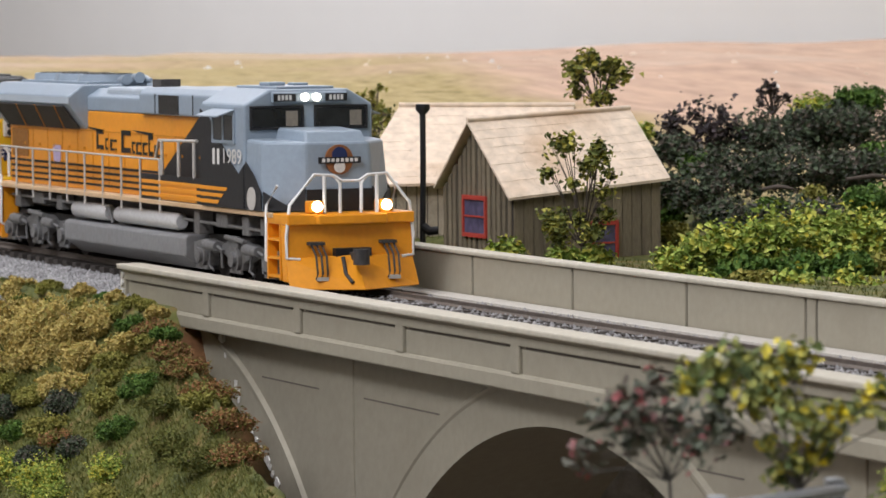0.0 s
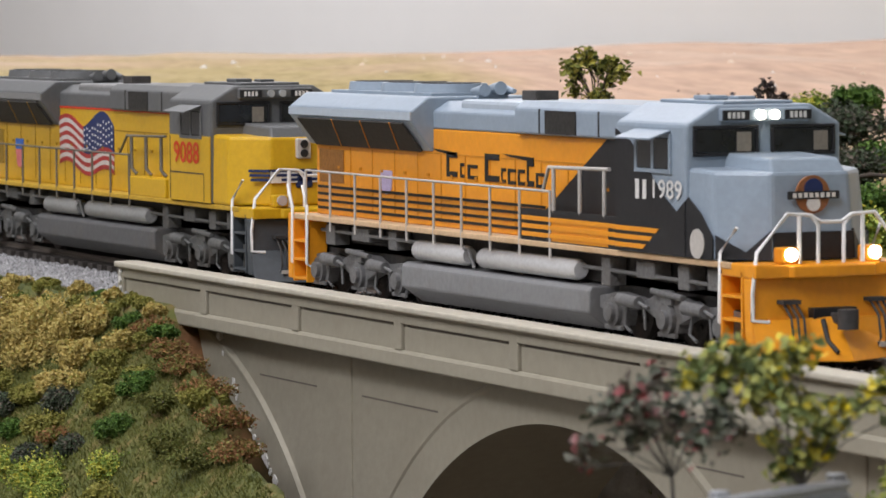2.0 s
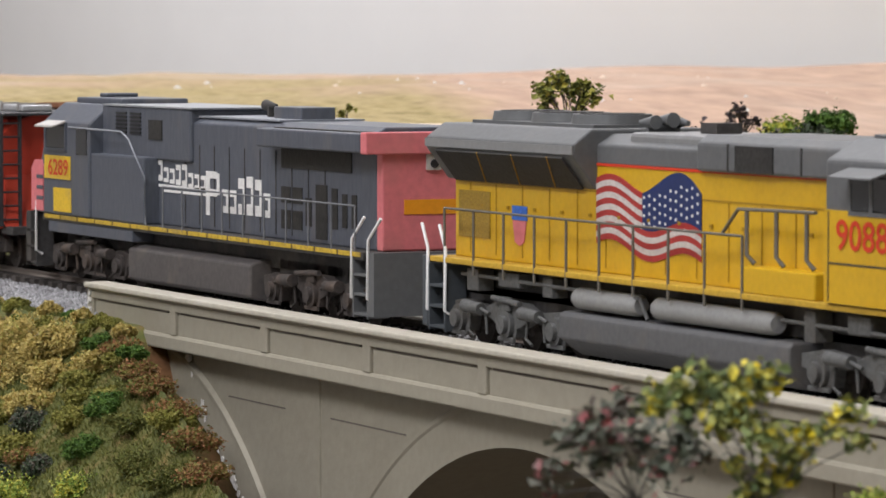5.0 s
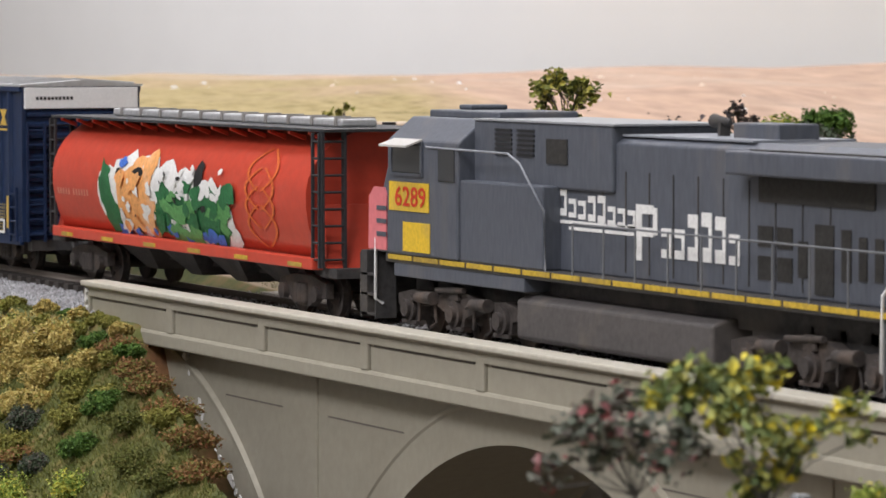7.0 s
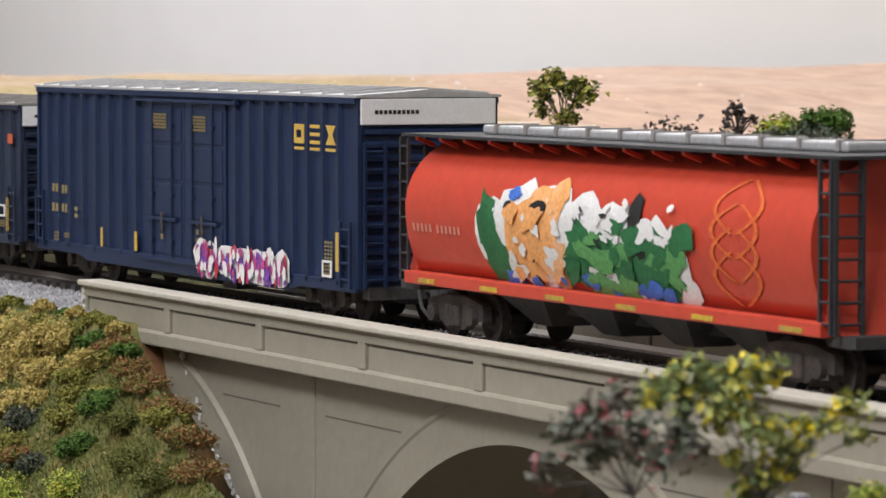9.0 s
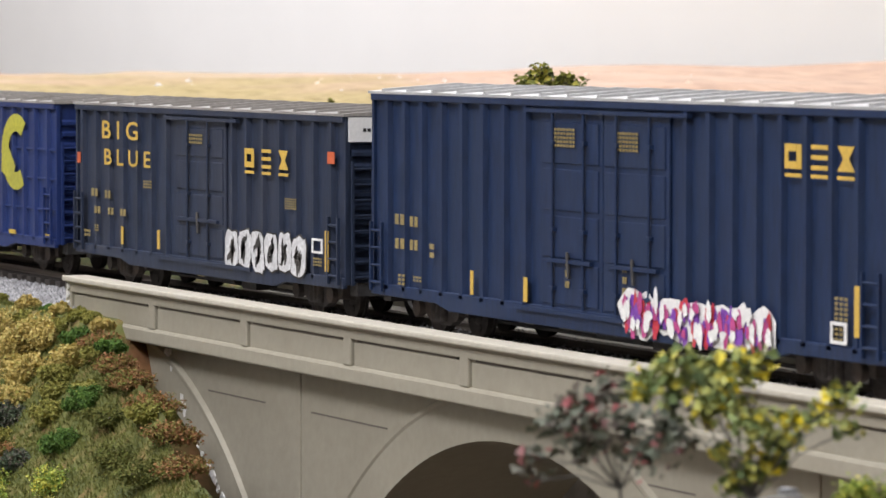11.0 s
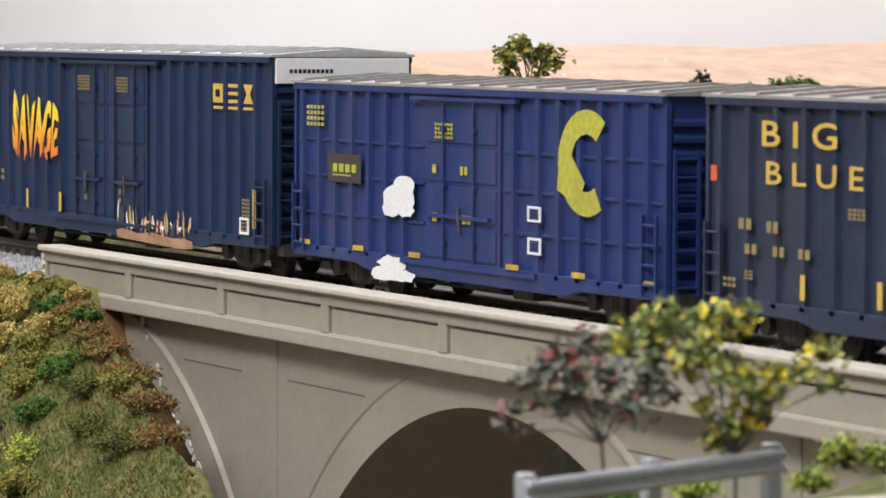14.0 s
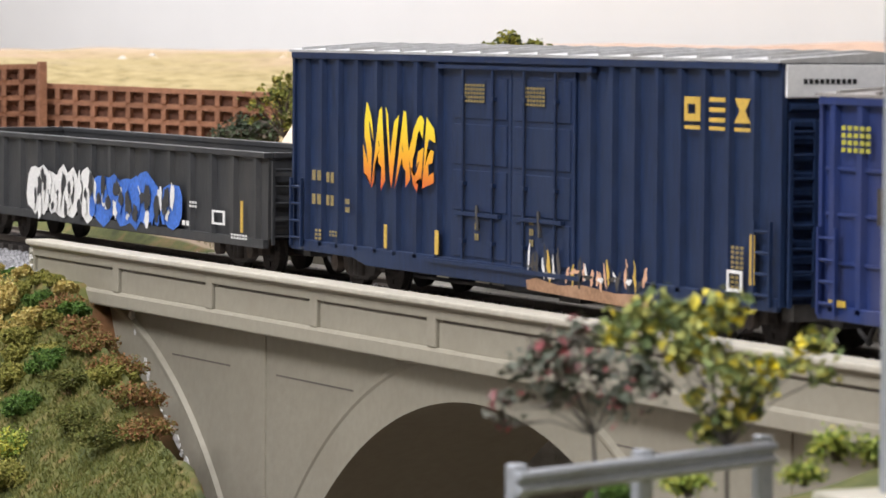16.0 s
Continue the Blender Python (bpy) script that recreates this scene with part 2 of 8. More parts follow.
def earth_material():
    m = mat("modelled_earth_and_turf", (0.50, 0.340, 0.245), 0.92, 0, 0.35, 0.20, 0.5, (0.60, 0.49, 0.40), 0.52, (0.3, 0.8, 1))
    nt = m.node_tree
    n, l = nt.nodes, nt.links
    p = n["Principled BSDF"]
    old = p.inputs["Base Color"].links[0].from_socket
    geo, sep = n.new("ShaderNodeNewGeometry"), n.new("ShaderNodeSeparateXYZ")
    l.new(geo.outputs["Position"], sep.inputs[0])
    vec = n.new("ShaderNodeVectorMath")
    vec.operation = "SCALE"
    vec.inputs["Scale"].default_value = 87.0
    l.new(geo.outputs["Position"], vec.inputs[0])
    tex = n.new("ShaderNodeTexNoise")
    tex.inputs["Scale"].default_value, tex.inputs["Detail"].default_value = 1.6, 9
    l.new(vec.outputs[0], tex.inputs["Vector"])
    tex2 = n.new("ShaderNodeTexNoise")
    tex2.inputs["Scale"].default_value, tex2.inputs["Detail"].default_value = 0.07, 4
    l.new(vec.outputs[0], tex2.inputs["Vector"])

    def ramp(src, stops):
        r = n.new("ShaderNodeValToRGB")
        while len(r.color_ramp.elements) < len(stops):
            r.color_ramp.elements.new(0.5)
        for e, (pos, col) in zip(r.color_ramp.elements, stops):
            e.position, e.color = pos, (*col, 1)
        l.new(src, r.inputs["Fac"])
        return r.outputs["Color"]

    def blend(fac, a, b):
        x = n.new("ShaderNodeMix")
        x.data_type = "RGBA"
        l.new(fac, x.inputs["Factor"])
        l.new(a, x.inputs["A"])
        l.new(b, x.inputs["B"])
        return x.outputs["Result"]

    def span(src, a, b):
        x = n.new("ShaderNodeMapRange")
        x.inputs["From Min"].default_value, x.inputs["From Max"].default_value = a, b
        l.new(src, x.inputs["Value"])
        return x.outputs[0]

    turf = ramp(tex.outputs["Fac"], [(0.3, (0.05, 0.06, 0.015)), (0.45, (0.085, 0.095, 0.022)), (0.56, (0.12, 0.115, 0.03)), (0.7, (0.19, 0.12, 0.045))])
    soil = ramp(tex.outputs["Fac"], [(0.3, (0.045, 0.028, 0.014)), (0.5, (0.15, 0.065, 0.028)), (0.7, (0.28, 0.12, 0.055))])
    dry = ramp(tex.outputs["Fac"], [(0.3, (0.20, 0.16, 0.06)), (0.45, (0.36, 0.28, 0.12)), (0.7, (0.46, 0.36, 0.18))])
    # steep faces are bare soil; the front bank is turf
    nz = n.new("ShaderNodeSeparateXYZ")
    l.new(geo.outputs["Normal"], nz.inputs[0])
    front = blend(span(nz.outputs["Z"], 0.5, 0.72), soil, turf)
    # yellowish turf on the low part of the rear hill
    add = n.new("ShaderNodeMath")
    add.operation = "MULTIPLY_ADD"
    l.new(tex2.outputs["Fac"], add.inputs[0])
    add.inputs[1].default_value = 2.4 / 87
    l.new(sep.outputs["Z"], add.inputs[2])
    side = n.new("ShaderNodeVectorMath")
    side.operation = "DOT_PRODUCT"
    side.inputs[1].default_value = (0.412, 0.911, 0)
    l.new(vec.outputs[0], side.inputs[0])
    lift = n.new("ShaderNodeMath")
    lift.operation = "MULTIPLY_ADD"
    l.new(span(side.outputs["Value"], -5.0, 3.0), lift.inputs[0])
    lift.inputs[1].default_value = 1.9 / 87
    l.new(add.outputs[0], lift.inputs[2])
    hill = blend(span(lift.outputs[0], 4.9 / 87, 5.7 / 87), dry, old)
    dot = n.new("ShaderNodeVectorMath")
    dot.operation = "DOT_PRODUCT"
    dot.inputs[1].default_value = (-0.911, 0.412, 0)
    l.new(vec.outputs[0], dot.inputs[0])
    yl = span(dot.outputs["Value"], 108.0 - 73.4, 115.0 - 73.4)
    hill = blend(yl, turf, hill)
    low = n.new("ShaderNodeMath")
    low.operation = "MULTIPLY"
    l.new(span(side.outputs["Value"], -7.0, -9.5), low.inputs[0])
    l.new(span(sep.outputs["Z"], 2.0 / 87, 1.3 / 87), low.inputs[1])
    hill = blend(low.outputs[0], hill, old)
    rock = ramp(tex.outputs["Fac"], [(0.3, (0.21, 0.18, 0.14)), (0.5, (0.29, 0.25, 0.20)), (0.7, (0.35, 0.30, 0.24))])
    front = blend(span(sep.outputs["Z"], -7.0 / 87, -8.5 / 87), front, rock)
    hill = blend(span(sep.outputs["Z"], -0.8 / 87, -1.4 / 87), hill, rock)
    out = blend(span(sep.outputs["Y"], 2.9 / 87, 3.0 / 87), front, hill)
    l.new(out, p.inputs["Base Color"])
    return m


M["earth"] = earth_material()
ground = tagged(ground_sheet(), "modelled terrain with turf, bare soil and pale sandy hills", "ground", kind="structure")

# room shell
room = Build().box(-640, 260, 140, 144, -110, 150)
tagged(part("wall_north", room, M["wall"]), "plain cream painted wall behind the layout", "wall", kind="structure")
for nm, bx in (("wall_south", (-640, 260, -190, -186, -110, 150)), ("wall_west", (-644, -640, -190, 144, -110, 150)), ("wall_east", (260, 264, -190, 144, -110, 150))):
    tagged(part(nm, Build().box(*bx), M["wall"]), "plain cream painted wall", "wall", kind="structure")
tagged(part("ceiling", Build().box(-644, 264, -190, 144, 150, 154), M["ceiling"]), "plain white ceiling", "ceiling", kind="structure")
tagged(part("floor", Build().box(-644, 264, -190, 144, -114, -110), M["room_floor"]), "plain grey room floor", "floor", kind="structure")
# layout edge board under the terrain
tagged(part("trim", Build().box(-290, 190, -22.6, -22.1, -40, -13.2), M["tie"]), "dark fascia board along the layout edge", "trim", kind="structure")


# ---- track ----
RAIL = 0.20


def track():
    t = thing("railway_track", "model railway track with steel rails and dark ties", "track", kind="structure")
    for y in (-0.75, 0.75):
        b = Build().along_x([(y - 0.07, RAIL - 0.13), (y + 0.07, RAIL - 0.13), (y + 0.02, RAIL - 0.08), (y + 0.04, RAIL), (y - 0.04, RAIL), (y - 0.02, RAIL - 0.08)], -240, 185)
        part("rail", b, M["rail"], t)
    tie = Build().box(-0.16, 0.16, -1.3, 1.3, RAIL - 0.32, RAIL - 0.13)
    first, rest, x = None, Build(), -239.5
    while x < 184:
        if -52 < x < 18:
            if first is None:
                first = part("tie", tie, M["tie"], t, m=pose(x * S, 0, 0))
            else:
                ob = new("tie", first.data)
                ob.parent, ob.matrix_basis = t, pose(x * S, 0, 0, 0, 0, random.uniform(-1, 1))
        else:
            rest.box(x - 0.13, x + 0.13, -1.3, 1.3, RAIL - 0.32, RAIL - 0.13)
        x += 0.70
    tagged(part("far_ties", rest, M["tie"], t), kind="stuff")
    # ballast bed off the bridge and on it
    prof = [(-3.5, -0.75), (-2.0, -0.12), (2.0, -0.12), (3.5, -0.75)]
    part("ballast_bed", Build().along_x(prof, -240, -24.4).along_x(prof, 16, 185), M["ballast"], t)
    part("bridge_ballast", Build().along_x([(-1.9, -0.4), (-1.75, 0.035), (1.6, 0.035), (1.8, -0.4)], -24.4, 16), M["ballast_dark"], t)
    rng = random.Random(4)
    vs, fs = [], []
    for k in range(13000):
        if k < 7000:
            x, y = rng.uniform(-52, -23.6), rng.uniform(-3.7, -0.9)
            z = -0.12 if y > -2 else -0.12 - (-2 - y) * 0.42
        else:
            x, y = rng.uniform(-24, 14), rng.uniform(-1.6, 1.6)
            z = 0.02
        r = rng.uniform(0.05, 0.12)
        k0 = len(vs)
        o = [(rng.uniform(0.6, 1) * r) for _ in range(6)]
        vs += [(x + o[0], y, z), (x - o[1], y, z), (x, y + o[2], z), (x, y - o[3], z), (x, y, z + o[4]), (x, y, z - o[5])]
        fs += [tuple(k0 + i for i in q) for q in ((0, 2, 4), (2, 1, 4), (1, 3, 4), (3, 0, 4), (2, 0, 5), (1, 2, 5), (3, 1, 5), (0, 3, 5))]
    tagged(raw("loose_ballast", vs, fs, M["ballast"], t), kind="stuff")


M["ballast_dark"] = mat("pale_bridge_ballast", (0.58, 0.56, 0.53), 0.9, 0, 3, 0.3, 0.4, (0.2, 0.18, 0.16), 0.55)
track()


# ---- concrete arch bridge ----
X0, X1, PITCH = -24.0, 16.0, 5.32
ARCHES = [(-22.5, -12.06, 10.67), (-1.68, -12.06, 10.67), (19.1, -12.06, 10.67)]


def bridge():
    g = thing("arch_bridge", "tan concrete railway bridge with arches and panelled parapets", "bridge")
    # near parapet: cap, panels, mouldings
    part("parapet_cap", Build().box(X0 - 0.15, X1, -2.60, -1.98, 0.33, 0.455), M["concrete_cap"], g, "pale top edge", bevel=0.035)
    part("cap_moulding", Build().along_x([(-2.42, 0.24), (-2.55, 0.33), (-2.0, 0.33), (-2.0, 0.24)], X0 - 0.05, X1), M["concrete"], g)
    part("parapet_core", Build().box(X0, X1, -2.38, -2.02, -0.62, 0.27), M["concrete"], g)
    part("cornice", Build().along_x([(-2.0, -0.78), (-2.455, -0.78), (-2.480, -0.75), (-2.480, -0.50), (-2.44, -0.43), (-2.0, -0.43)], X0, X1), M["concrete"], g, bevel=0.02)
    x = X0 - 0.22
    while x < X1 - 1:
        part("pilaster", Build().box(x - 0.02, x + 0.34, -2.474, -2.30, -0.44, 0.26), M["concrete"], g, bevel=0.03)
        part("panel_rail", Build().box(x + 0.3, x + PITCH, -2.470, -2.3, 0.09, 0.26), M["concrete"], g, bevel=0.015)
        part("panel_shadow_joint", Build().box(x + 0.55, x + PITCH - 0.22, -2.412, -2.37, 0.045, 0.088), M["groove"], g)
        part("panel", Build().box(x + 0.38, x + PITCH - 0.08, -2.41, -2.36, -0.44, 0.035), M["concrete"], g, bevel=0.02)
        x += PITCH
    # far parapet: plain slabs between joints
    joints = [-24.0, -20.4, -15.4, -10.45, -5.38, -0.66, -0.25, 4.7, 9.7, X1]
    for a, b in zip(joints, joints[1:]):
        part("parapet_slab", Build().box(a + 0.05, b - 0.05, 2.5, 2.8, -0.5, 0.93), M["concrete"], g, bevel=0.03)
    part("parapet_backing", Build().box(X0, X1, 2.56, 2.74, -0.5, 0.92), M["groove"], g)
    part("far_cap", Build().box(X0 - 0.1, X1, 2.44, 2.92, 0.932, 1.03), M["concrete_cap"], g, "pale top edge", bevel=0.03)
    part("deck_walkway", Build().box(X0, X1, 1.84, 2.46, -0.3, 0.07), M["walk"], g, bevel=0.02)
    part("deck", Build().box(X0, X1, -2.05, 2.6, -0.80, -0.38), M["concrete"], g)
    # arch walls with real openings, and their barrels
    for y0, y1, nm in ((-1.98, -1.70, "spandrel_wall"), (1.70, 1.98, "spandrel_wall")):
        b = Build()
        bottom = -14.0
        edge = []
        x = X0
        n = 400
        for i in range(n + 1):
            x = X0 + (X1 - X0) * i / n
            z = bottom
            for cx, cz, r in ARCHES:
                if abs(x - cx) < r:
                    z = max(z, cz + math.sqrt(r * r - (x - cx) ** 2))
            edge.append((x, min(z, -0.9)))
        for (xa, za), (xb, zb) in zip(edge, edge[1:]):
            b.add([(xa, y0, za), (xb, y0, zb), (xb, y0, -0.78), (xa, y0, -0.78), (xa, y1, za), (xb, y1, zb), (xb, y1, -0.78), (xa, y1, -0.78)],
                  [(0, 1, 2, 3), (7, 6, 5, 4), (0, 4, 5, 1)])
        raw(nm, b.v, b.f, M["concrete"], g)
    for cx, cz, r in ARCHES:
        arc = [(cx + r * math.cos(math.pi * k / 96), cz + r * math.sin(math.pi * k / 96)) for k in range(97)]
        arc = [(x, z) for x, z in arc if X0 <= x <= X1]
        b = Build()
        for (xa, za), (xb, zb) in zip(arc, arc[1:]):
            b.add([(xa, -1.9, za), (xb, -1.9, zb), (xb, 1.9, zb), (xa, 1.9, za)], [(0, 1, 2, 3)], True)
        raw("arch_barrel", b.v, b.f, M["concrete"], g)
        # raised ring round the opening
        ring = Build()
        vs = []
        for x, z in arc:
            prof = [(0.0, -1.96), (0.0, -2.05), (0.80, -2.05), (0.86, -2.075), (0.93, -2.075), (1.0, -1.96)]
            vs += [(cx + (x - cx) * (r + g_) / r, yy, cz + (z - cz) * (r + g_) / r) for g_, yy in prof]
        ring.add(vs, [(6 * i + q, 6 * i + q + 1, 6 * i + q + 7, 6 * i + q + 6) for i in range(len(arc) - 1) for q in range(5)])
        raw("arch_ring", ring.v, ring.f, M["concrete"], g)
    for cx in (-12.1, 8.7):
        part("pier_pilaster", Build().box(cx - 0.6, cx + 0.6, -2.02, -1.9, -14, -0.8), M["concrete"], g, bevel=0.02)
    for x0, x1, z in ((-16.6, -13.4, -1.62), (-11.0, -7.25, -1.62), (2.2, 5.2, -1.62)):
        part("spandrel_groove", Build().box(x0, x1, -1.985, -1.94, z - 0.018, z + 0.018), M["groove"], g)
    # chipped plaster at the left abutment
    rng = random.Random(9)
    for x, z, s in ((-24.0, 0.2, 0.07), (-24.02, 0.02, 0.08), (-24.0, -0.2, 0.07), (-20.9, -0.60, 0.17), (-20.3, -0.74, 0.12), (-19.6, -0.85, 0.09), (-18.9, -1.0, 0.13), (-18.6, -1.25, 0.08), (-18.0, -1.9, 0.1), (-17.8, -2.15, 0.12)):
        b = Build()
        front, rear = (-2.515, -2.40) if z > -0.7 else (-2.06, -1.95)
        pts = []
        for k in range(9):
            ang, q = 2 * math.pi * k / 9, s * rng.uniform(0.55, 1.25)
            pts.append((x + q * math.cos(ang), z + 1.2 * q * math.sin(ang)))
        b.loft([(px, front, pz) for px, pz in pts], [(px, rear, pz) for px, pz in pts])
        part("chipped_plaster", b, M["plaster"], g, "white chipped plaster patch")
    cx, cz, r = ARCHES[0]
    for k in range(26):
        a0 = radians(61 - k * 1.5 + rng.uniform(-0.5, 0.3))
        a1 = a0 - radians(rng.uniform(0.5, 1.5))
        g0, g1 = rng.uniform(-0.05, 0.03), rng.uniform(0.05, 0.20)
        pts = [(a0, g0), ((a0 + a1) / 2, g0 + rng.uniform(-0.05, 0.02)), (a1, g0 + 0.02), (a1, g1 * rng.uniform(0.6, 1)), ((a0 + a1) / 2, g1), (a0, g1 * rng.uniform(0.4, 1))]
        pts = [(cx + (r + q) * math.cos(a), cz + (r + q) * math.sin(a)) for a, q in pts]
        part("chipped_edge", Build().loft([(x, -2.03, z) for x, z in pts], [(x, -2.075, z) for x, z in pts]), M["plaster"], g, "chipped white arch edge")
    return g


bridge()


# ---- rolling stock ----
M["orange"] = mat("orange_yellow_paint", (0.80, 0.310, 0.016), 0.36, 0, 2, 0.05, 0.03, (0.66, 0.26, 0.02), 0.58)
M["armour"] = mat("armour_yellow_paint", (0.60, 0.355, 0.012), 0.38, 0, 2, 0.06, 0.03, (0.52, 0.29, 0.015), 0.58)
M["silver_grey"] = mat("blue_grey_paint", (0.275, 0.335, 0.40), 0.33, 0, 2, 0.05, 0.03, (0.24, 0.29, 0.34), 0.56)
M["harbor_grey"] = mat("dark_grey_paint", (0.115, 0.118, 0.118), 0.5, 0, 2, 0.08, 0.03, (0.16, 0.155, 0.145), 0.58)
M["lark_grey"] = mat("weathered_slate_grey_paint", (0.084, 0.092, 0.110), 0.5, 0, 1.5, 0.14, 0.04, (0.14, 0.13, 0.125), 0.55, (2, 2, 0.5))
M["pink"] = mat("faded_scarlet_paint", (0.66, 0.18, 0.19), 0.55, 0, 1.5, 0.08, 0.03, (0.55, 0.2, 0.18), 0.55)
M["black"] = mat("satin_black_paint", (0.018, 0.018, 0.02), 0.45, 0, 2, 0.15, 0.02)
M["frame_black"] = mat("dusty_black_underframe", (0.045, 0.042, 0.04), 0.75, 0, 2, 0.25, 0.1, (0.10, 0.085, 0.07), 0.5)
M["truck_grey"] = mat("dusty_grey_truck_castings", (0.15, 0.148, 0.146), 0.45, 0, 3, 0.2, 0.15, (0.10, 0.085, 0.07), 0.5)
M["truck_dark"] = mat("rusty_dark_truck_castings", (0.050, 0.041, 0.036), 0.8, 0, 3, 0.25, 0.15, (0.13, 0.09, 0.065), 0.5)
M["tank_grey"] = mat("dusty_grey_fuel_tank", (0.22, 0.222, 0.225), 0.36, 0, 2, 0.1, 0.05, (0.16, 0.145, 0.13), 0.55)
M["tank_dark"] = mat("dark_grey_fuel_tank", (0.10, 0.10, 0.10), 0.6, 0, 2, 0.12, 0.05, (0.14, 0.12, 0.10), 0.55)
M["aluminium"] = mat("aluminium_air_tank", (0.68, 0.68, 0.68), 0.25, 0.35, 3, 0.08, 0.03)
M["handrail_grey"] = mat("pale_grey_handrail", (0.50, 0.47, 0.43), 0.5, 0, 4, 0.1, 0.05)
M["white"] = mat("white_paint", (0.80, 0.79, 0.77), 0.45, 0, 4, 0.05, 0.03)
M["offwhite"] = mat("chalky_white_lettering", (0.72, 0.71, 0.68), 0.7, 0, 4, 0.12, 0.03)
M["letter_black"] = mat("black_lettering", (0.015, 0.014, 0.014), 0.6, 0, 4, 0.1, 0)
M["letter_red"] = mat("red_lettering", (0.60, 0.045, 0.015), 0.55, 0, 4, 0.1, 0)
M["letter_gold"] = mat("faded_yellow_lettering", (0.58, 0.38, 0.07), 0.6, 0, 4, 0.15, 0, (0.45, 0.30, 0.07), 0.5)
M["letter_dim"] = mat("faded_dim_yellow_stencil", (0.26, 0.20, 0.08), 0.65, 0, 4, 0.25, 0, (0.2, 0.16, 0.08), 0.5)
M["letter_olive"] = mat("faded_olive_yellow_lettering", (0.42, 0.40, 0.05), 0.6, 0, 2, 0.2, 0, (0.3, 0.28, 0.06), 0.5)
M["yellow_stripe"] = mat("yellow_safety_stripe", (0.72, 0.47, 0.03), 0.55, 0, 3, 0.15, 0, (0.45, 0.3, 0.08), 0.55)
M["worn_stripe"] = mat("worn_dull_yellow_stripe", (0.52, 0.35, 0.035), 0.6, 0, 2.5, 0.25, 0, (0.16, 0.12, 0.07), 0.48)
M["lamp"] = mat("lit_headlight", (1.0, 0.90, 0.72), 0.3, 0, 1, 0, 0, emit=9)
M["lens"] = mat("unlit_headlight_lens", (0.55, 0.56, 0.56), 0.15, 0.3, 1, 0.05, 0)
M["window"] = glass("dark_cab_window")
M["grille"] = mat("dark_louvre_grille", (0.03, 0.028, 0.025), 0.7, 0, 3, 0.3, 0.1)
M["curtain"] = mat("pale_cab_interior", (0.24, 0.21, 0.17), 0.8, 0, 3, 0.1, 0)
M["navy"] = mat("weathered_dark_blue_paint", (0.0078, 0.0205, 0.061), 0.55, 0, 1.5, 0.25, 0.03, (0.015, 0.029, 0.067), 0.52, (1.5, 1.5, 0.35))
M["slate_blue"] = mat("dirty_grey_blue_paint", (0.017, 0.026, 0.052), 0.55, 0, 1.5, 0.25, 0.04, (0.038, 0.043, 0.062), 0.5, (1.5, 1.5, 0.35))
M["royal"] = mat("faded_royal_blue_paint", (0.013, 0.029, 0.120), 0.5, 0, 1.5, 0.15, 0.03, (0.05, 0.055, 0.12), 0.52, (1.5, 1.5, 0.35))
M["roof_silver"] = mat("galvanised_roof", (0.55, 0.55, 0.55), 0.4, 0.5, 2, 0.12, 0.05, (0.40, 0.39, 0.37), 0.55)
M["roof_brown"] = mat("grimy_grey_brown_roof", (0.30, 0.28, 0.26), 0.6, 0.1, 2, 0.15, 0.08, (0.2, 0.18, 0.16), 0.5)
M["red"] = mat("bright_red_paint", (0.51, 0.055, 0.028), 0.42, 0, 1, 0.08, 0.03, (0.44, 0.05, 0.025), 0.58)
M["g_green"] = mat("green_spray_paint", (0.02, 0.14, 0.045), 0.6, 0, 3, 0.25, 0)
M["g_blue"] = mat("blue_spray_paint", (0.05, 0.15, 0.52), 0.6, 0, 3, 0.25, 0)
M["g_purple"] = mat("purple_spray_paint", (0.20, 0.06, 0.36), 0.6, 0, 3, 0.3, 0)
M["g_pink"] = mat("magenta_spray_paint", (0.42, 0.06, 0.20), 0.6, 0, 3, 0.25, 0)
M["g_red"] = mat("red_spray_paint", (0.50, 0.04, 0.06), 0.6, 0, 3, 0.25, 0)
M["g_orange"] = mat("orange_spray_paint", (0.78, 0.36, 0.12), 0.6, 0, 3, 0.2, 0, (0.85, 0.6, 0.4), 0.52)
M["g_peach"] = mat("peach_spray_paint", (0.62, 0.36, 0.22), 0.6, 0, 3, 0.2, 0)
M["navy_decal"] = mat("dark_blue_decal", (0.016, 0.03, 0.11), 0.5, 0, 4, 0.1, 0)
M["brown_decal"] = mat("brown_round_emblem", (0.28, 0.11, 0.04), 0.5, 0, 4, 0.15, 0)
M["ladder"] = mat("dark_steel_ladder", (0.03, 0.03, 0.032), 0.6, 0, 4, 0.2, 0.05)
M["gondola"] = mat("charcoal_gondola_paint", (0.035, 0.036, 0.038), 0.55, 0, 2, 0.18, 0.04, (0.06, 0.057, 0.052), 0.5, (1.5, 1.5, 0.35))

TRAIN = []
AXLES = []
SPEED = 10.47


def ring_bars(b, x0, x1, z0, z1, y, side=-1, t=0.25):
    """A hollow block."""
    w, h = (x1 - x0) * t, (z1 - z0) * t
    rect(b, x0, x0 + w, z0, z1, y, side)
    rect(b, x0 + w, x1, z0, z0 + h, y, side)
    rect(b, x0 + w, x1, z1 - h, z1, y, side)
    return b


def hollow(b, x0, x1, z0, z1, y, side=-1, t=0.15):
    """A closed square outline."""
    ring_bars(b, x0, x1 - (x1 - x0) * t, z0, z1, y, side, t)
    return rect(b, x1 - (x1 - x0) * t, x1, z0, z1, y, side)


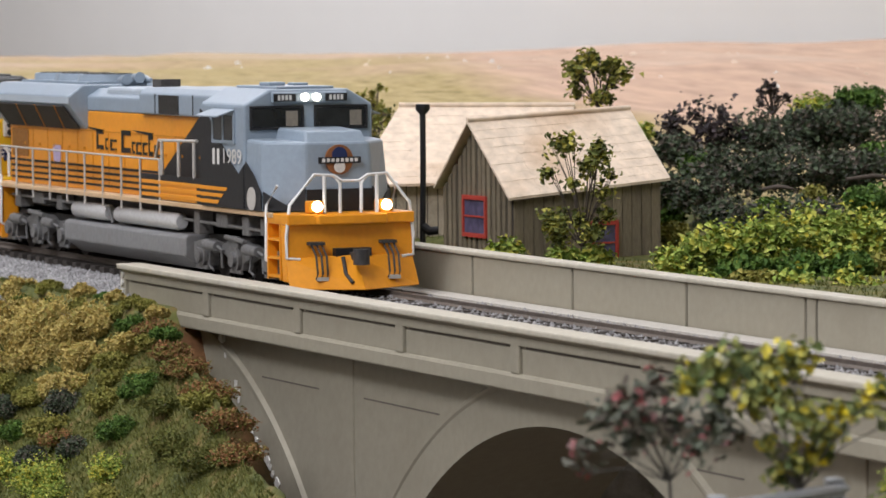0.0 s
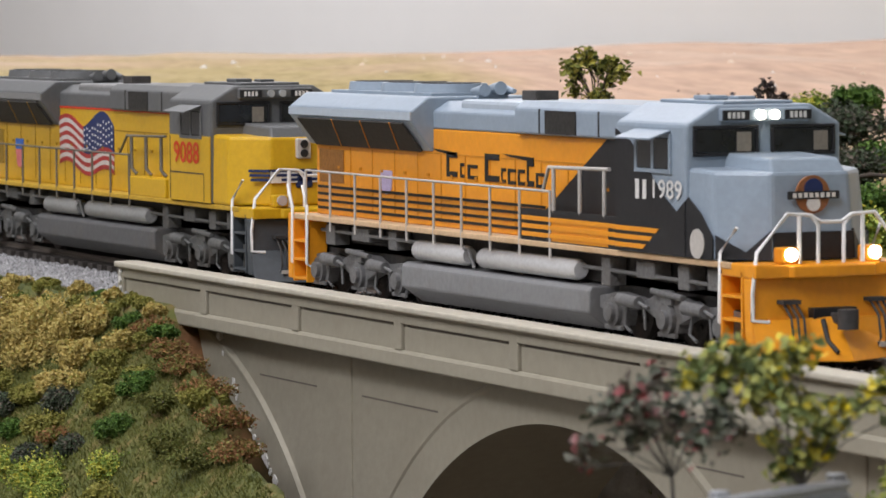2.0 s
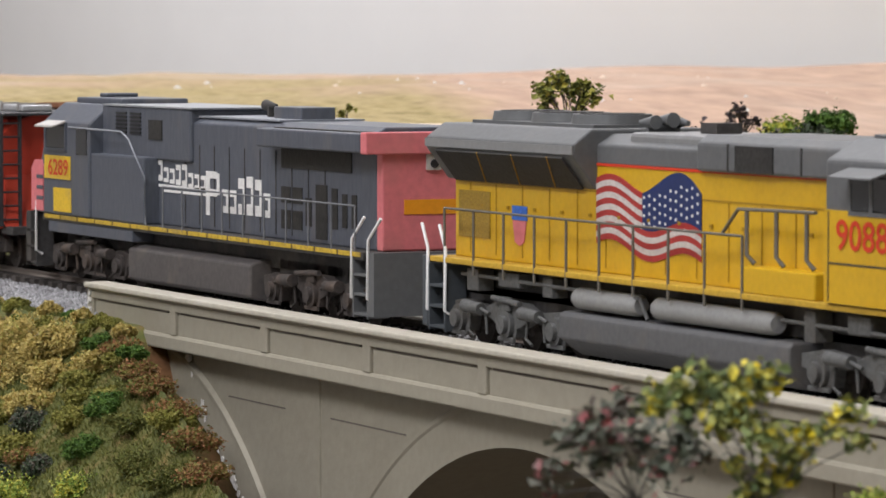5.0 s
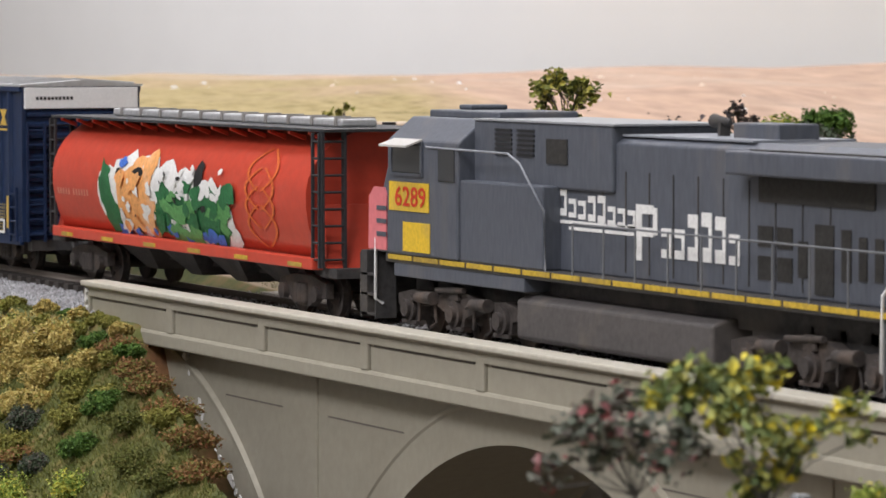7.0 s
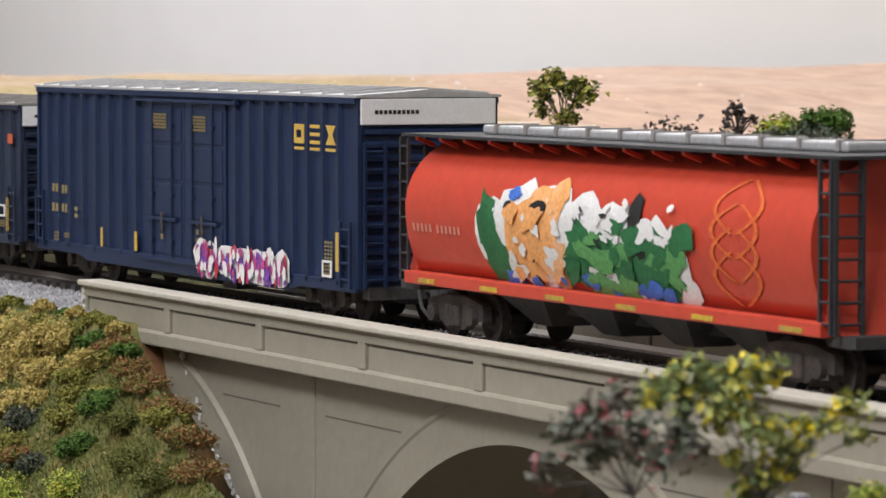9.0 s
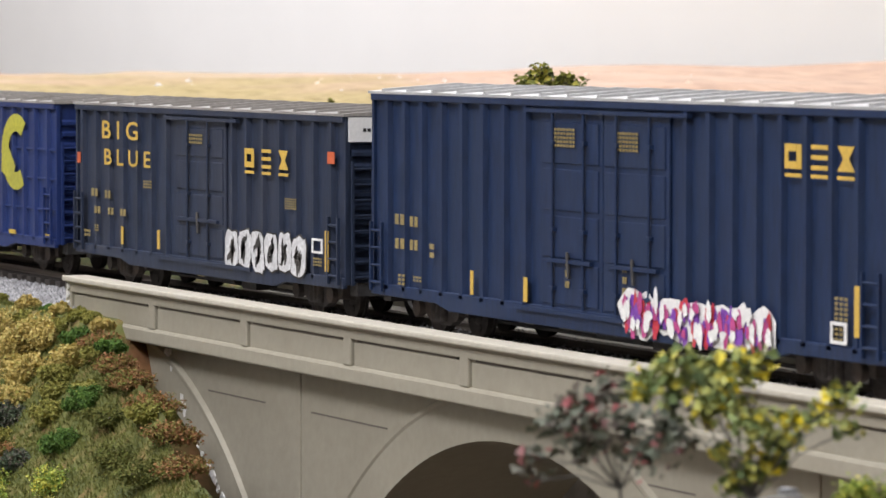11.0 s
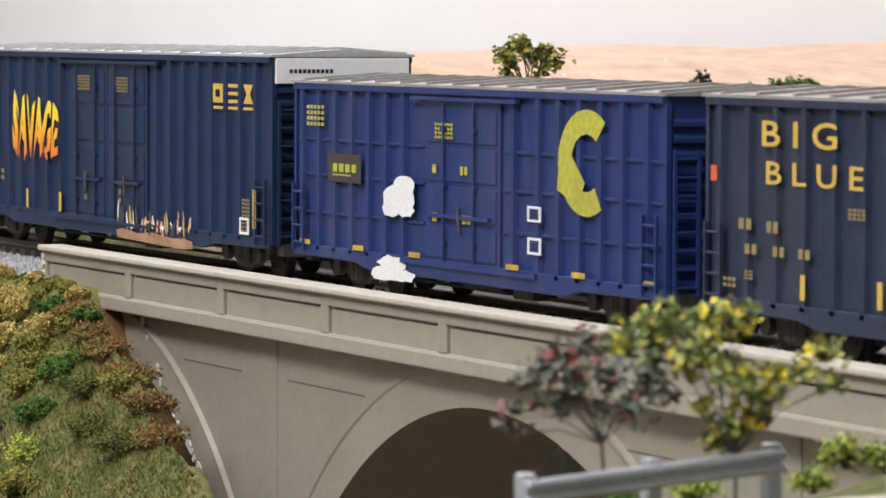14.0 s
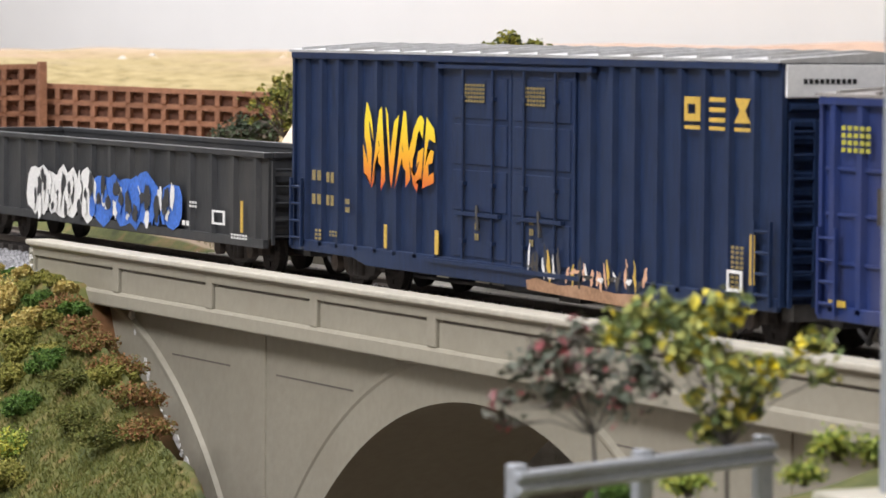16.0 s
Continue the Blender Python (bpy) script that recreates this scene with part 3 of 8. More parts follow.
def wheelset(parent, x, r=0.5, material="truck_dark"):
    b = Build()
    zc = RAIL + r
    for s in (-1, 1):
        b.tube([(0, s * 0.66, 0), (0, s * 0.78, 0)], r, 22)
        b.tube([(0, s * 0.60, 0), (0, s * 0.66, 0)], r + 0.03, 22)
        b.tube([(0, s * 0.78, 0), (0, s * 0.86, 0)], [r * 0.45, r * 0.3], 12)
        for k in range(3):
            a = k * 2.094
            b.box(r * 0.6 * math.cos(a) - 0.05, r * 0.6 * math.cos(a) + 0.05, s * 0.77, s * 0.80, r * 0.6 * math.sin(a) - 0.05, r * 0.6 * math.sin(a) + 0.05)
    b.cyl((0, -0.66, 0), (0, 0.66, 0), 0.09, 8)
    ob = part("wheelset", b, M["rail"] if material == "x" else M[material], parent, m=pose(x * S, 0, zc * S))
    AXLES.append((ob, x, zc, r))
    return ob


def six_axle_truck(parent, xc, material):
    t = new("truck")
    t.parent = parent
    for s in (-1, 1):
        b = Build()
        y0, y1 = s * 1.02, s * 1.28
        prof = [(-2.75, 1.0), (-2.75, 0.78), (-2.45, 0.72), (-2.4, 0.5), (-1.8, 0.5), (-1.7, 0.8), (-0.95, 0.85), (-0.35, 0.66), (-0.3, 0.5), (0.3, 0.5), (0.35, 0.66), (0.95, 0.85), (1.7, 0.8), (1.8, 0.5), (2.4, 0.5), (2.45, 0.72), (2.75, 0.78), (2.75, 1.0), (2.1, 1.1), (1.0, 1.0), (0.5, 1.16), (-0.5, 1.16), (-1.0, 1.0), (-2.1, 1.1)]
        b.along_y([(xc + x, z) for x, z in prof], y0, y1)
        for ax in (-2.1, 0, 2.1):
            b.disc((xc + ax, y1 + s * 0.03, 0.74), 0.27, "y", 18, 0.12)
            b.disc((xc + ax, y1 + s * 0.12, 0.74), 0.17, "y", 16, 0.12)
            b.box(xc + ax - 0.34, xc + ax + 0.34, y1, y1 + s * 0.07, 0.42, 0.5)
        for ax in (-1.25, 1.25):
            b.tube([(xc + ax - 0.42, y1 + s * 0.12, 1.0), (xc + ax + 0.3, y1 + s * 0.12, 0.98)], [0.13, 0.11], 12)
            b.tube([(xc + ax + 0.3, y1 + s * 0.12, 0.98), (xc + ax + 0.62, y1 + s * 0.1, 0.9)], 0.04)
            b.tube([(xc + ax - 0.3, y1 + s * 0.04, 0.92), (xc + ax - 0.4, y1 + s * 0.04, 0.52), (xc + ax - 0.15, y1 + s * 0.04, 0.42)], 0.035)
            b.tube([(xc + ax + 0.35, y1 + s * 0.04, 0.92), (xc + ax + 0.4, y1 + s * 0.04, 0.5)], 0.035)
        b.box(xc - 0.2, xc + 0.2, y1, y1 + s * 0.08, 1.0, 1.26)
        b.tube([(xc - 0.5, y1 + s * 0.08, 1.22), (xc + 0.7, y1 + s * 0.1, 1.16)], 0.06, 8)
        part("side_frame", b, material, t, bevel=0.02)
    part("bolster", Build().box(xc - 2.6, xc + 2.6, -0.95, 0.95, 0.8, 1.35), M["frame_black"], t)
    for ax in (-2.1, 0, 2.1):
        wheelset(t, xc + ax, 0.52, "truck_dark")
    return t


def coupler(parent, x, s):
    b = Build().box(x, x + s * 0.5, -0.10, 0.10, 0.88, 1.06).tube([(x + s * 0.56, -0.02, 0.80), (x + s * 0.56, -0.02, 1.14)], 0.18, 12)
    b.tube([(x + s * 0.2, -0.3, 0.95), (x + s * 0.4, -0.32, 0.6), (x + s * 0.62, -0.25, 0.42)], 0.05)
    part("coupler", b, M["frame_black"], parent, bevel=0.03)


def handrail(parent, pts_x, z0, z1, y, material, r=0.035, name="handrail"):
    h = part(name, Build().tube([(pts_x[0], y, z1), (pts_x[-1], y, z1)], r), material, parent)
    for x in pts_x:
        part("stanchion", Build().tube([(x, y, z0), (x, y, z1)], r * 1.1), material, h)
    return h


def end_steps(parent, x, s, body, rail):
    """Step wells and grab rails at one end; s is +1 at the front end."""
    for side in (-1, 1):
        b = Build().box(x - s * 0.75, x, side * 1.02, side * 1.06, 0.45, 1.75).box(x - s * 0.78, x - s * 0.72, side * 1.05, side * 1.5, 0.45, 1.75)
        b.box(x - s * 0.06, x, side * 1.05, side * 1.5, 0.45, 1.75)
        part("step_well", b, body, parent)
        st = Build()
        for z in (0.5, 0.9, 1.3):
            st.box(x - s * 0.72, x - s * 0.06, side * 1.06, side * 1.5, z, z + 0.05)
        part("step_tread", st, body, parent)
        for xx in (x - s * 0.8,) if x > -1 and s > 0 else (x - s * 0.8, x + s * 0.02):
            part("grab_rail", Build().tube([(xx + s * 0.45, side * 1.42, 2.5), (xx, side * 1.5, 2.05), (xx, side * 1.52, 0.85), (xx, side * 1.35, 0.75)], 0.035), rail, parent)


def big_cab(parent, sch):
    # cab shell with sloped roof edges
    prof = [(-1.55, 1.9), (-1.55, 4.22), (-0.95, 4.56), (0.95, 4.56), (1.55, 4.22), (1.55, 1.9)]
    cab = part("cab", Build().along_x(prof, -5.6, -2.9), sch["cab"], parent, bevel=0.06)
    part("roof_panel", Build().box(-5.5, -3.1, -0.7, 0.7, 4.555, 4.62).box(-4.6, -4.0, -0.5, -0.1, 4.62, 4.7).box(-4.5, -4.1, 0.15, 0.5, 4.62, 4.68), sch["cab"], cab, bevel=0.02)
    # nose with angled cheeks
    low = [(-2.92, -1.53), (-1.9, -1.53), (-1.15, -0.8), (-1.15, 0.8), (-1.9, 1.53), (-2.92, 1.53)]
    top = [(-2.92, -1.5), (-2.1, -1.45), (-1.28, -0.76), (-1.28, 0.76), (-2.1, 1.45), (-2.92, 1.5)]
    nose = part("nose", Build().loft([(x, y, 1.9) for x, y in low], [(x, y, 3.44 + (0.04 if x < -2.5 else 0)) for x, y in top]), sch["nose"], parent, bevel=0.07)
    part("nose_top", Build().loft([(-2.95, -0.8, 3.4), (-1.3, -0.74, 3.4), (-1.3, 0.74, 3.4), (-2.95, 0.8, 3.4)], [(-2.95, -0.75, 3.72), (-1.5, -0.68, 3.66), (-1.5, 0.68, 3.66), (-2.95, 0.75, 3.72)]), sch["nose_top"], nose, bevel=0.05)
    # windscreens
    for y0, y1 in ((-1.36, -0.18), (0.18, 1.36)):
        w = part("windscreen", Build().box(-2.910, -2.865, y0, y1, 3.72, 4.14), M["window"], cab, "dark windscreen", bevel=0.03)
        fr = Build().box(-2.910, -2.850, y0 - 0.06, y1 + 0.06, 4.14, 4.20).box(-2.910, -2.850, y0 - 0.06, y1 + 0.06, 3.66, 3.72).box(-2.910, -2.850, y0 - 0.06, y0, 3.72, 4.14).box(-2.910, -2.850, y1, y1 + 0.06, 3.72, 4.14)
        part("window_frame", fr, M["black"], w, bevel=0.02)
        part("seat_back", Build().box(-2.868, -2.8508, y1 - 0.38, y1 - 0.1, 3.74, 4.08), M["curtain"], w)
    # roof-front light and number housings
    part("light_housing", Build().box(-3.050, -2.790, -0.9, 0.9, 4.26, 4.5), sch["cab"], cab, bevel=0.04)
    for y in (-0.62, 0.62):
        nb = part("number_board", Build().box(-2.800, -2.765, y - 0.26, y + 0.26, 4.29, 4.46), M["black"], cab)
        bars = Build()
        for k in range(4):
            bars.box(-2.763, -2.758, y - 0.17 + k * 0.09, y - 0.11 + k * 0.09, 4.32, 4.43)
        part("number_lettering", bars, sch["numbers"], nb)
    for y in (-0.14, 0.14):
        part("headlight", Build().disc((-2.750, y, 4.38), 0.085, "x", 14, 0.06), M["lamp"] if sch["lit"] else M["lens"], cab)
    # side windows, shade and door lines, both sides
    for s in (-1, 1):
        y = s * 1.56
        w = part("side_window", Build().box(-4.72, -3.5, y - 0.02, y + 0.02, 3.42, 3.98), M["window"], cab, "dark sliding side window", bevel=0.02)
        fr = Build()
        for x0, x1, z0, z1 in ((-4.8, -3.42, 3.98, 4.05), (-4.8, -3.42, 3.35, 3.42), (-4.8, -4.72, 3.42, 3.98), (-3.5, -3.42, 3.42, 3.98), (-4.16, -4.06, 3.42, 3.98)):
            fr.box(x0, x1, y - 0.03, y + 0.035, z0, z1)
        part("window_frame", fr, sch["cab"], w)
        part("sunshade", Build().loft([(-4.8, y, 4.12), (-3.45, y, 4.12), (-3.45, y, 4.09), (-4.8, y, 4.09)], [(-4.8, y + s * 0.42, 3.98), (-3.45, y + s * 0.42, 3.98), (-3.45, y + s * 0.42, 3.95), (-4.8, y + s * 0.42, 3.95)]), sch["cab"], cab)
    return cab, nose


def big_locomotive(sch, label, at_x):
    L = thing("diesel_locomotive", label, "locomotive", "locomotives of the train", (at_x, 0, 0))
    TRAIN.append((L, at_x, 0))
    part("walkway", Build().box(-20.95, -1.35, -1.52, 1.52, 1.79, 1.9), sch["deck"], L, bevel=0.02)
    part("underframe", Build().box(-20.6, -1.6, -0.95, 0.95, 1.2, 1.79), M["frame_black"], L)
    cab, nose = big_cab(L, sch)
    # hood in two colours
    hw = 1.08
    hood = part("hood", Build().box(-20.7, -5.6, -hw, hw, 1.9, sch["split"]), sch["hood"], L, bevel=0.03)
    up = part("hood_top", Build().along_x([(-hw, sch["split"] + 0.002), (-hw, 4.22), (-0.75, 4.42), (0.75, 4.42), (hw, 4.22), (hw, sch["split"] + 0.002)], -20.7, -5.6), sch["roof"], L, bevel=0.04)
    # hatch and flare lip take a paler tone of the roof paint
    part("roof_hatch", Build().box(-13.6, -10.5, -0.95, 0.95, 4.2, 4.47), sch["roof_light"], up, "paler roof hatch", bevel=0.08)
    # air-intake box behind the cab
    box = part("intake_box", Build().along_x([(-1.2, 3.87), (-1.2, 4.36), (-1.0, 4.5), (1.0, 4.5), (1.2, 4.36), (1.2, 3.87)], -10.6, -5.62), sch["roof"], L, bevel=0.05)
    for s in (-1, 1):
        part("intake_grille", Build().box(-9.2, -7.9, s * 1.19, s * 1.225, 3.9, 4.34), M["grille"], box)
    for x in (-9.5, -7.0):
        part("box_seam", Build().box(x, x + 0.05, -1.21, 1.21, 3.9, 4.36), M["grille"], box)
    # flared radiator section at the rear
    rad = part("radiator_housing", Build().along_x([(-1.1, 3.4), (-1.58, 4.02), (-1.58, 4.22), (-1.2, 4.5), (1.2, 4.5), (1.58, 4.22), (1.58, 4.02), (1.1, 3.4)], -21.0, -14.6), sch["roof"], L, bevel=0.04)
    for s in (-1, 1):
        b = Build()
        b.loft([(-20.5, s * 1.14, 3.42), (-15.0, s * 1.14, 3.42), (-15.0, s * 1.58, 3.99), (-20.5, s * 1.58, 3.99)], [(-20.5, s * 1.17, 3.39), (-15.0, s * 1.17, 3.39), (-15.0, s * 1.61, 3.96), (-20.5, s * 1.61, 3.96)])
        g = part("radiator_grille", b, M["grille"], rad)
        for k in range(3):
            x = -18.6 + k * 1.5
            part("grille_bar", Build().tube([(x - 0.5, s * 1.18, 3.4), (x, s * 1.62, 3.97)], 0.016), sch["seam"], g)
        part("flare_lip", Build().box(-21.0, -14.6, s * 1.57, s * 1.60, 4.04, 4.2), sch["roof_light"], rad)
    fans = part("fan_deck", Build().box(-20.4, -15.2, -0.85, 0.85, 4.5, 4.56), sch["roof"], rad)
    for x in (-19.5, -17.8, -16.1):
        f = part("cooling_fan", Build().tube([(x, 0, 4.55), (x, 0, 4.74)], [0.78, 0.74], 24), sch["roof"], fans, bevel=0.02)
        part("fan_grille", Build().disc((x, 0, 4.745), 0.62, "z", 20, 0.02), M["grille"], f)
    part("exhaust", Build().box(-12.2, -11.6, -0.25, 0.25, 4.42, 4.66), M["frame_black"], up)
    part("horn", Build().tube([(-14.2, -0.4, 4.62), (-13.6, -0.4, 4.64)], [0.05, 0.13], 10).tube([(-14.2, -0.1, 4.66), (-13.5, -0.1, 4.68)], [0.05, 0.14], 10).tube([(-13.4, 0.15, 4.62), (-14.0, 0.15, 4.64)], [0.05, 0.13], 10).box(-13.9, -13.8, -0.45, 0.2, 4.38, 4.64), sch["roof"], up)
    # hood doors and latches
    doors = Build()
    for s in (-1, 1):
        for k in range(12):
            x = -20.0 + k * 1.15
            doors.box(x, x + 0.03, s * (hw + 0.004), s * (hw + 0.014), 2.0, 3.35)
            doors.box(x + 0.5, x + 0.6, s * (hw + 0.004), s * (hw + 0.03), 2.9, 2.96)
        doors.box(-20.5, -6.2, s * (hw + 0.004), s * (hw + 0.012), 3.36, 3.385)
    part("door_seams", doors, sch["seam"], hood)
    # battery and equipment lockers along the walkway behind the cab
    for s in (-1, 1):
        part("walkway_locker", Build().box(-8.4, -6.0, s * 1.06, s * 1.5, 1.9, 2.35), sch["locker"], L, bevel=0.03)
    # rails
    post_x = [-20.3 + k * 1.32 for k in range(10)]
    for s in (-1, 1):
        handrail(L, post_x, 1.6, 2.85, s * 1.5, sch["rails"], 0.027)
    # ends
    end_steps(L, -0.95, 1, sch["pilot"], sch["grab"])
    end_steps(L, -21.05, -1, sch["pilot"], sch["grab"])
    part("front_platform", Build().box(-1.75, -0.5, -1.5, 1.5, 1.66, 1.9), sch["front"], L, bevel=0.03)
    part("anticlimber", Build().along_z([(-0.85, -1.05), (-0.42, -0.8), (-0.36, 0), (-0.42, 0.8), (-0.85, 1.05)], 1.66, 1.88), sch["front"], L, bevel=0.04)
    pil = part("pilot", Build().loft([(-0.85, -1.5, 0.42), (-0.55, -1.5, 0.42), (-0.55, 1.5, 0.42), (-0.85, 1.5, 0.42)], [(-0.95, -1.5, 1.66), (-0.65, -1.5, 1.66), (-0.65, 1.5, 1.66), (-0.95, 1.5, 1.66)]), sch["pilot"], L, bevel=0.03)
    plow = Build().loft([(-0.62, -1.5, 0.95), (-0.35, 0, 1.0), (-0.62, 1.5, 0.95), (-0.75, 0, 0.9)], [(-0.35, -1.55, 0.28), (0.25, 0, 0.26), (-0.35, 1.55, 0.28), (-0.75, 0, 0.3)])
    part("snow_plow", plow, sch["pilot"], L, bevel=0.03)
    part("coupler_pocket", Build().box(-0.6, -0.40, -0.42, 0.42, 0.90, 1.14), M["black"], L)
    coupler(L, -0.5, 1)
    for y in (-0.85, 0.85):
        for dy in (-0.12, 0, 0.12):
            part("air_hose", Build().tube([(-0.5, y + dy, 1.25), (-0.2, y + dy, 1.0), (-0.12, y + dy, 0.62), (-0.2, y + dy, 0.5)], 0.024), M["frame_black"], L)
        part("hose_bracket", Build().box(-0.66, -0.38, y - 0.17, y + 0.17, 1.22, 1.29), M["frame_black"], L)
        part("hose_fitting", Build().box(-0.3, -0.12, y - 0.12, y + 0.14, 0.46, 0.54), M["handrail_grey"], L)
    part("rear_plate", Build().box(-21.35, -21.1, -1.5, 1.5, 0.5, 1.9), sch["pilot"], L, bevel=0.03)
    coupler(L, -21.2, -1)
    for y in (-0.82, 0.82):
        dl = part("ditch_light", Build().box(-0.8, -0.5, y - 0.17, y + 0.17, 1.9, 2.18), sch["front"], L, bevel=0.04)
        part("lens", Build().disc((-0.48, y, 2.06), 0.115, "x", 16, 0.08), M["lamp"] if sch["lit"] else M["lens"], dl)
    # front rails
    fr = Build()
    for s in (-1, 1):
        fr.tube([(-0.55, s * 0.25, 1.9), (-0.55, s * 0.25, 2.55), (-0.55, s * 0.4, 2.72), (-0.55, s * 0.85, 2.75), (-0.6, s * 1.42, 2.1), (-0.6, s * 1.5, 1.4), (-0.6, s * 1.5, 0.95), (-0.55, s * 1.2, 0.92)], 0.04)
        fr.tube([(-0.55, s * 0.62, 1.9), (-0.55, s * 0.62, 2.74)], 0.045)
    fr.tube([(-0.55, -0.4, 2.72), (-0.55, -0.2, 2.6), (-0.55, 0.2, 2.6), (-0.55, 0.4, 2.72)], 0.035)
    part("front_rail", fr, sch["grab"], L)
    # under the sill
    part("fuel_tank", Build().along_x([(-1.0, 0.34), (-1.36, 0.60), (-1.46, 0.66), (-1.46, 1.08), (-1.38, 1.16), (1.38, 1.16), (1.46, 1.08), (1.46, 0.66), (1.36, 0.60), (1.0, 0.34)], -15.4, -6.9), sch["tank"], L, bevel=0.04)
    for s in (-1, 1):
        for a, c in ((-15.0, -12.5), (-11.9, -7.6)):
            part("air_tank", Build().tube([(a, s * 1.26, 1.42), (a + 0.12, s * 1.26, 1.42), (c - 0.12, s * 1.26, 1.42), (c, s * 1.26, 1.42)], [0.15, 0.2, 0.2, 0.15], 18), sch["air"], L)
        part("air_pipe", Build().tube([(-19.9, s * 1.3, 1.6), (-12.4, s * 1.35, 1.55), (-12.1, s * 1.35, 1.2)], 0.04), sch["truck"], L)
        part("air_pipe", Build().tube([(-7.4, s * 1.3, 1.5), (-2.2, s * 1.32, 1.45)], 0.04), sch["truck"], L)
        for x, w, z in ((-19.6, 0.5, 1.3), (-18.2, 0.9, 1.45), (-16.3, 0.4, 1.35), (-6.6, 0.35, 1.2), (-5.2, 0.7, 1.42), (-3.6, 0.4, 1.3), (-2.5, 0.5, 1.35)):
            part("sill_bracket", Build().box(x, x + w, s * 1.0, s * 1.35, z, 1.72), sch["truck"], L, bevel=0.02)
    six_axle_truck(L, -4.05, sch["truck"])
    six_axle_truck(L, -17.9, sch["truck"])
    return L, cab, nose, hood


GREY_SCHEME = dict(cab=M["silver_grey"], nose=M["silver_grey"], hood=M["orange"], roof=M["silver_grey"], roof_light=mat("pale_blue_grey_paint", (0.42, 0.48, 0.54), 0.4, 0, 2, 0.05, 0.02), front=M["orange"], nose_top=M["silver_grey"], seam=mat("orange_door_seam", (0.60, 0.23, 0.015), 0.6, 0, 3, 0.1, 0),
                   split=3.86, locker=M["orange"], rails=M["handrail_grey"], grab=M["white"], pilot=M["orange"], deck=mat("worn_cream_walkway_edge", (0.60, 0.42, 0.25), 0.6, 0, 3, 0.12, 0.05, (0.50, 0.30, 0.14), 0.5), tank=M["tank_grey"], air=M["aluminium"], truck=M["truck_grey"], lit=True, numbers=M["offwhite"])
YELLOW_SCHEME = dict(GREY_SCHEME, front=M["armour"], nose_top=M["harbor_grey"], cab=M["harbor_grey"], nose=M["armour"], hood=M["armour"], roof=M["harbor_grey"], roof_light=mat("paler_dark_grey_paint", (0.22, 0.22, 0.215), 0.45, 0, 2, 0.08, 0.02), seam=mat("yellow_door_seam", (0.34, 0.19, 0.012), 0.6, 0, 3, 0.1, 0), locker=M["armour"],
                     rails=mat("dull_dark_handrail", (0.14, 0.125, 0.10), 0.6, 0, 3, 0.1, 0), grab=M["white"], pilot=mat("dark_blue_grey_pilot", (0.06, 0.068, 0.075), 0.55, 0, 2, 0.1, 0.02), deck=mat("dusty_yellow_sill", (0.50, 0.31, 0.03), 0.6, 0, 3, 0.15, 0.05), tank=M["tank_dark"], air=mat("grey_air_tank", (0.30, 0.30, 0.29), 0.5, 0.2, 3, 0.1, 0), truck=mat("dark_grey_truck_castings", (0.10, 0.10, 0.095), 0.7, 0, 3, 0.2, 0.15, (0.09, 0.075, 0.06), 0.5), lit=False, numbers=M["white"], split=3.86)


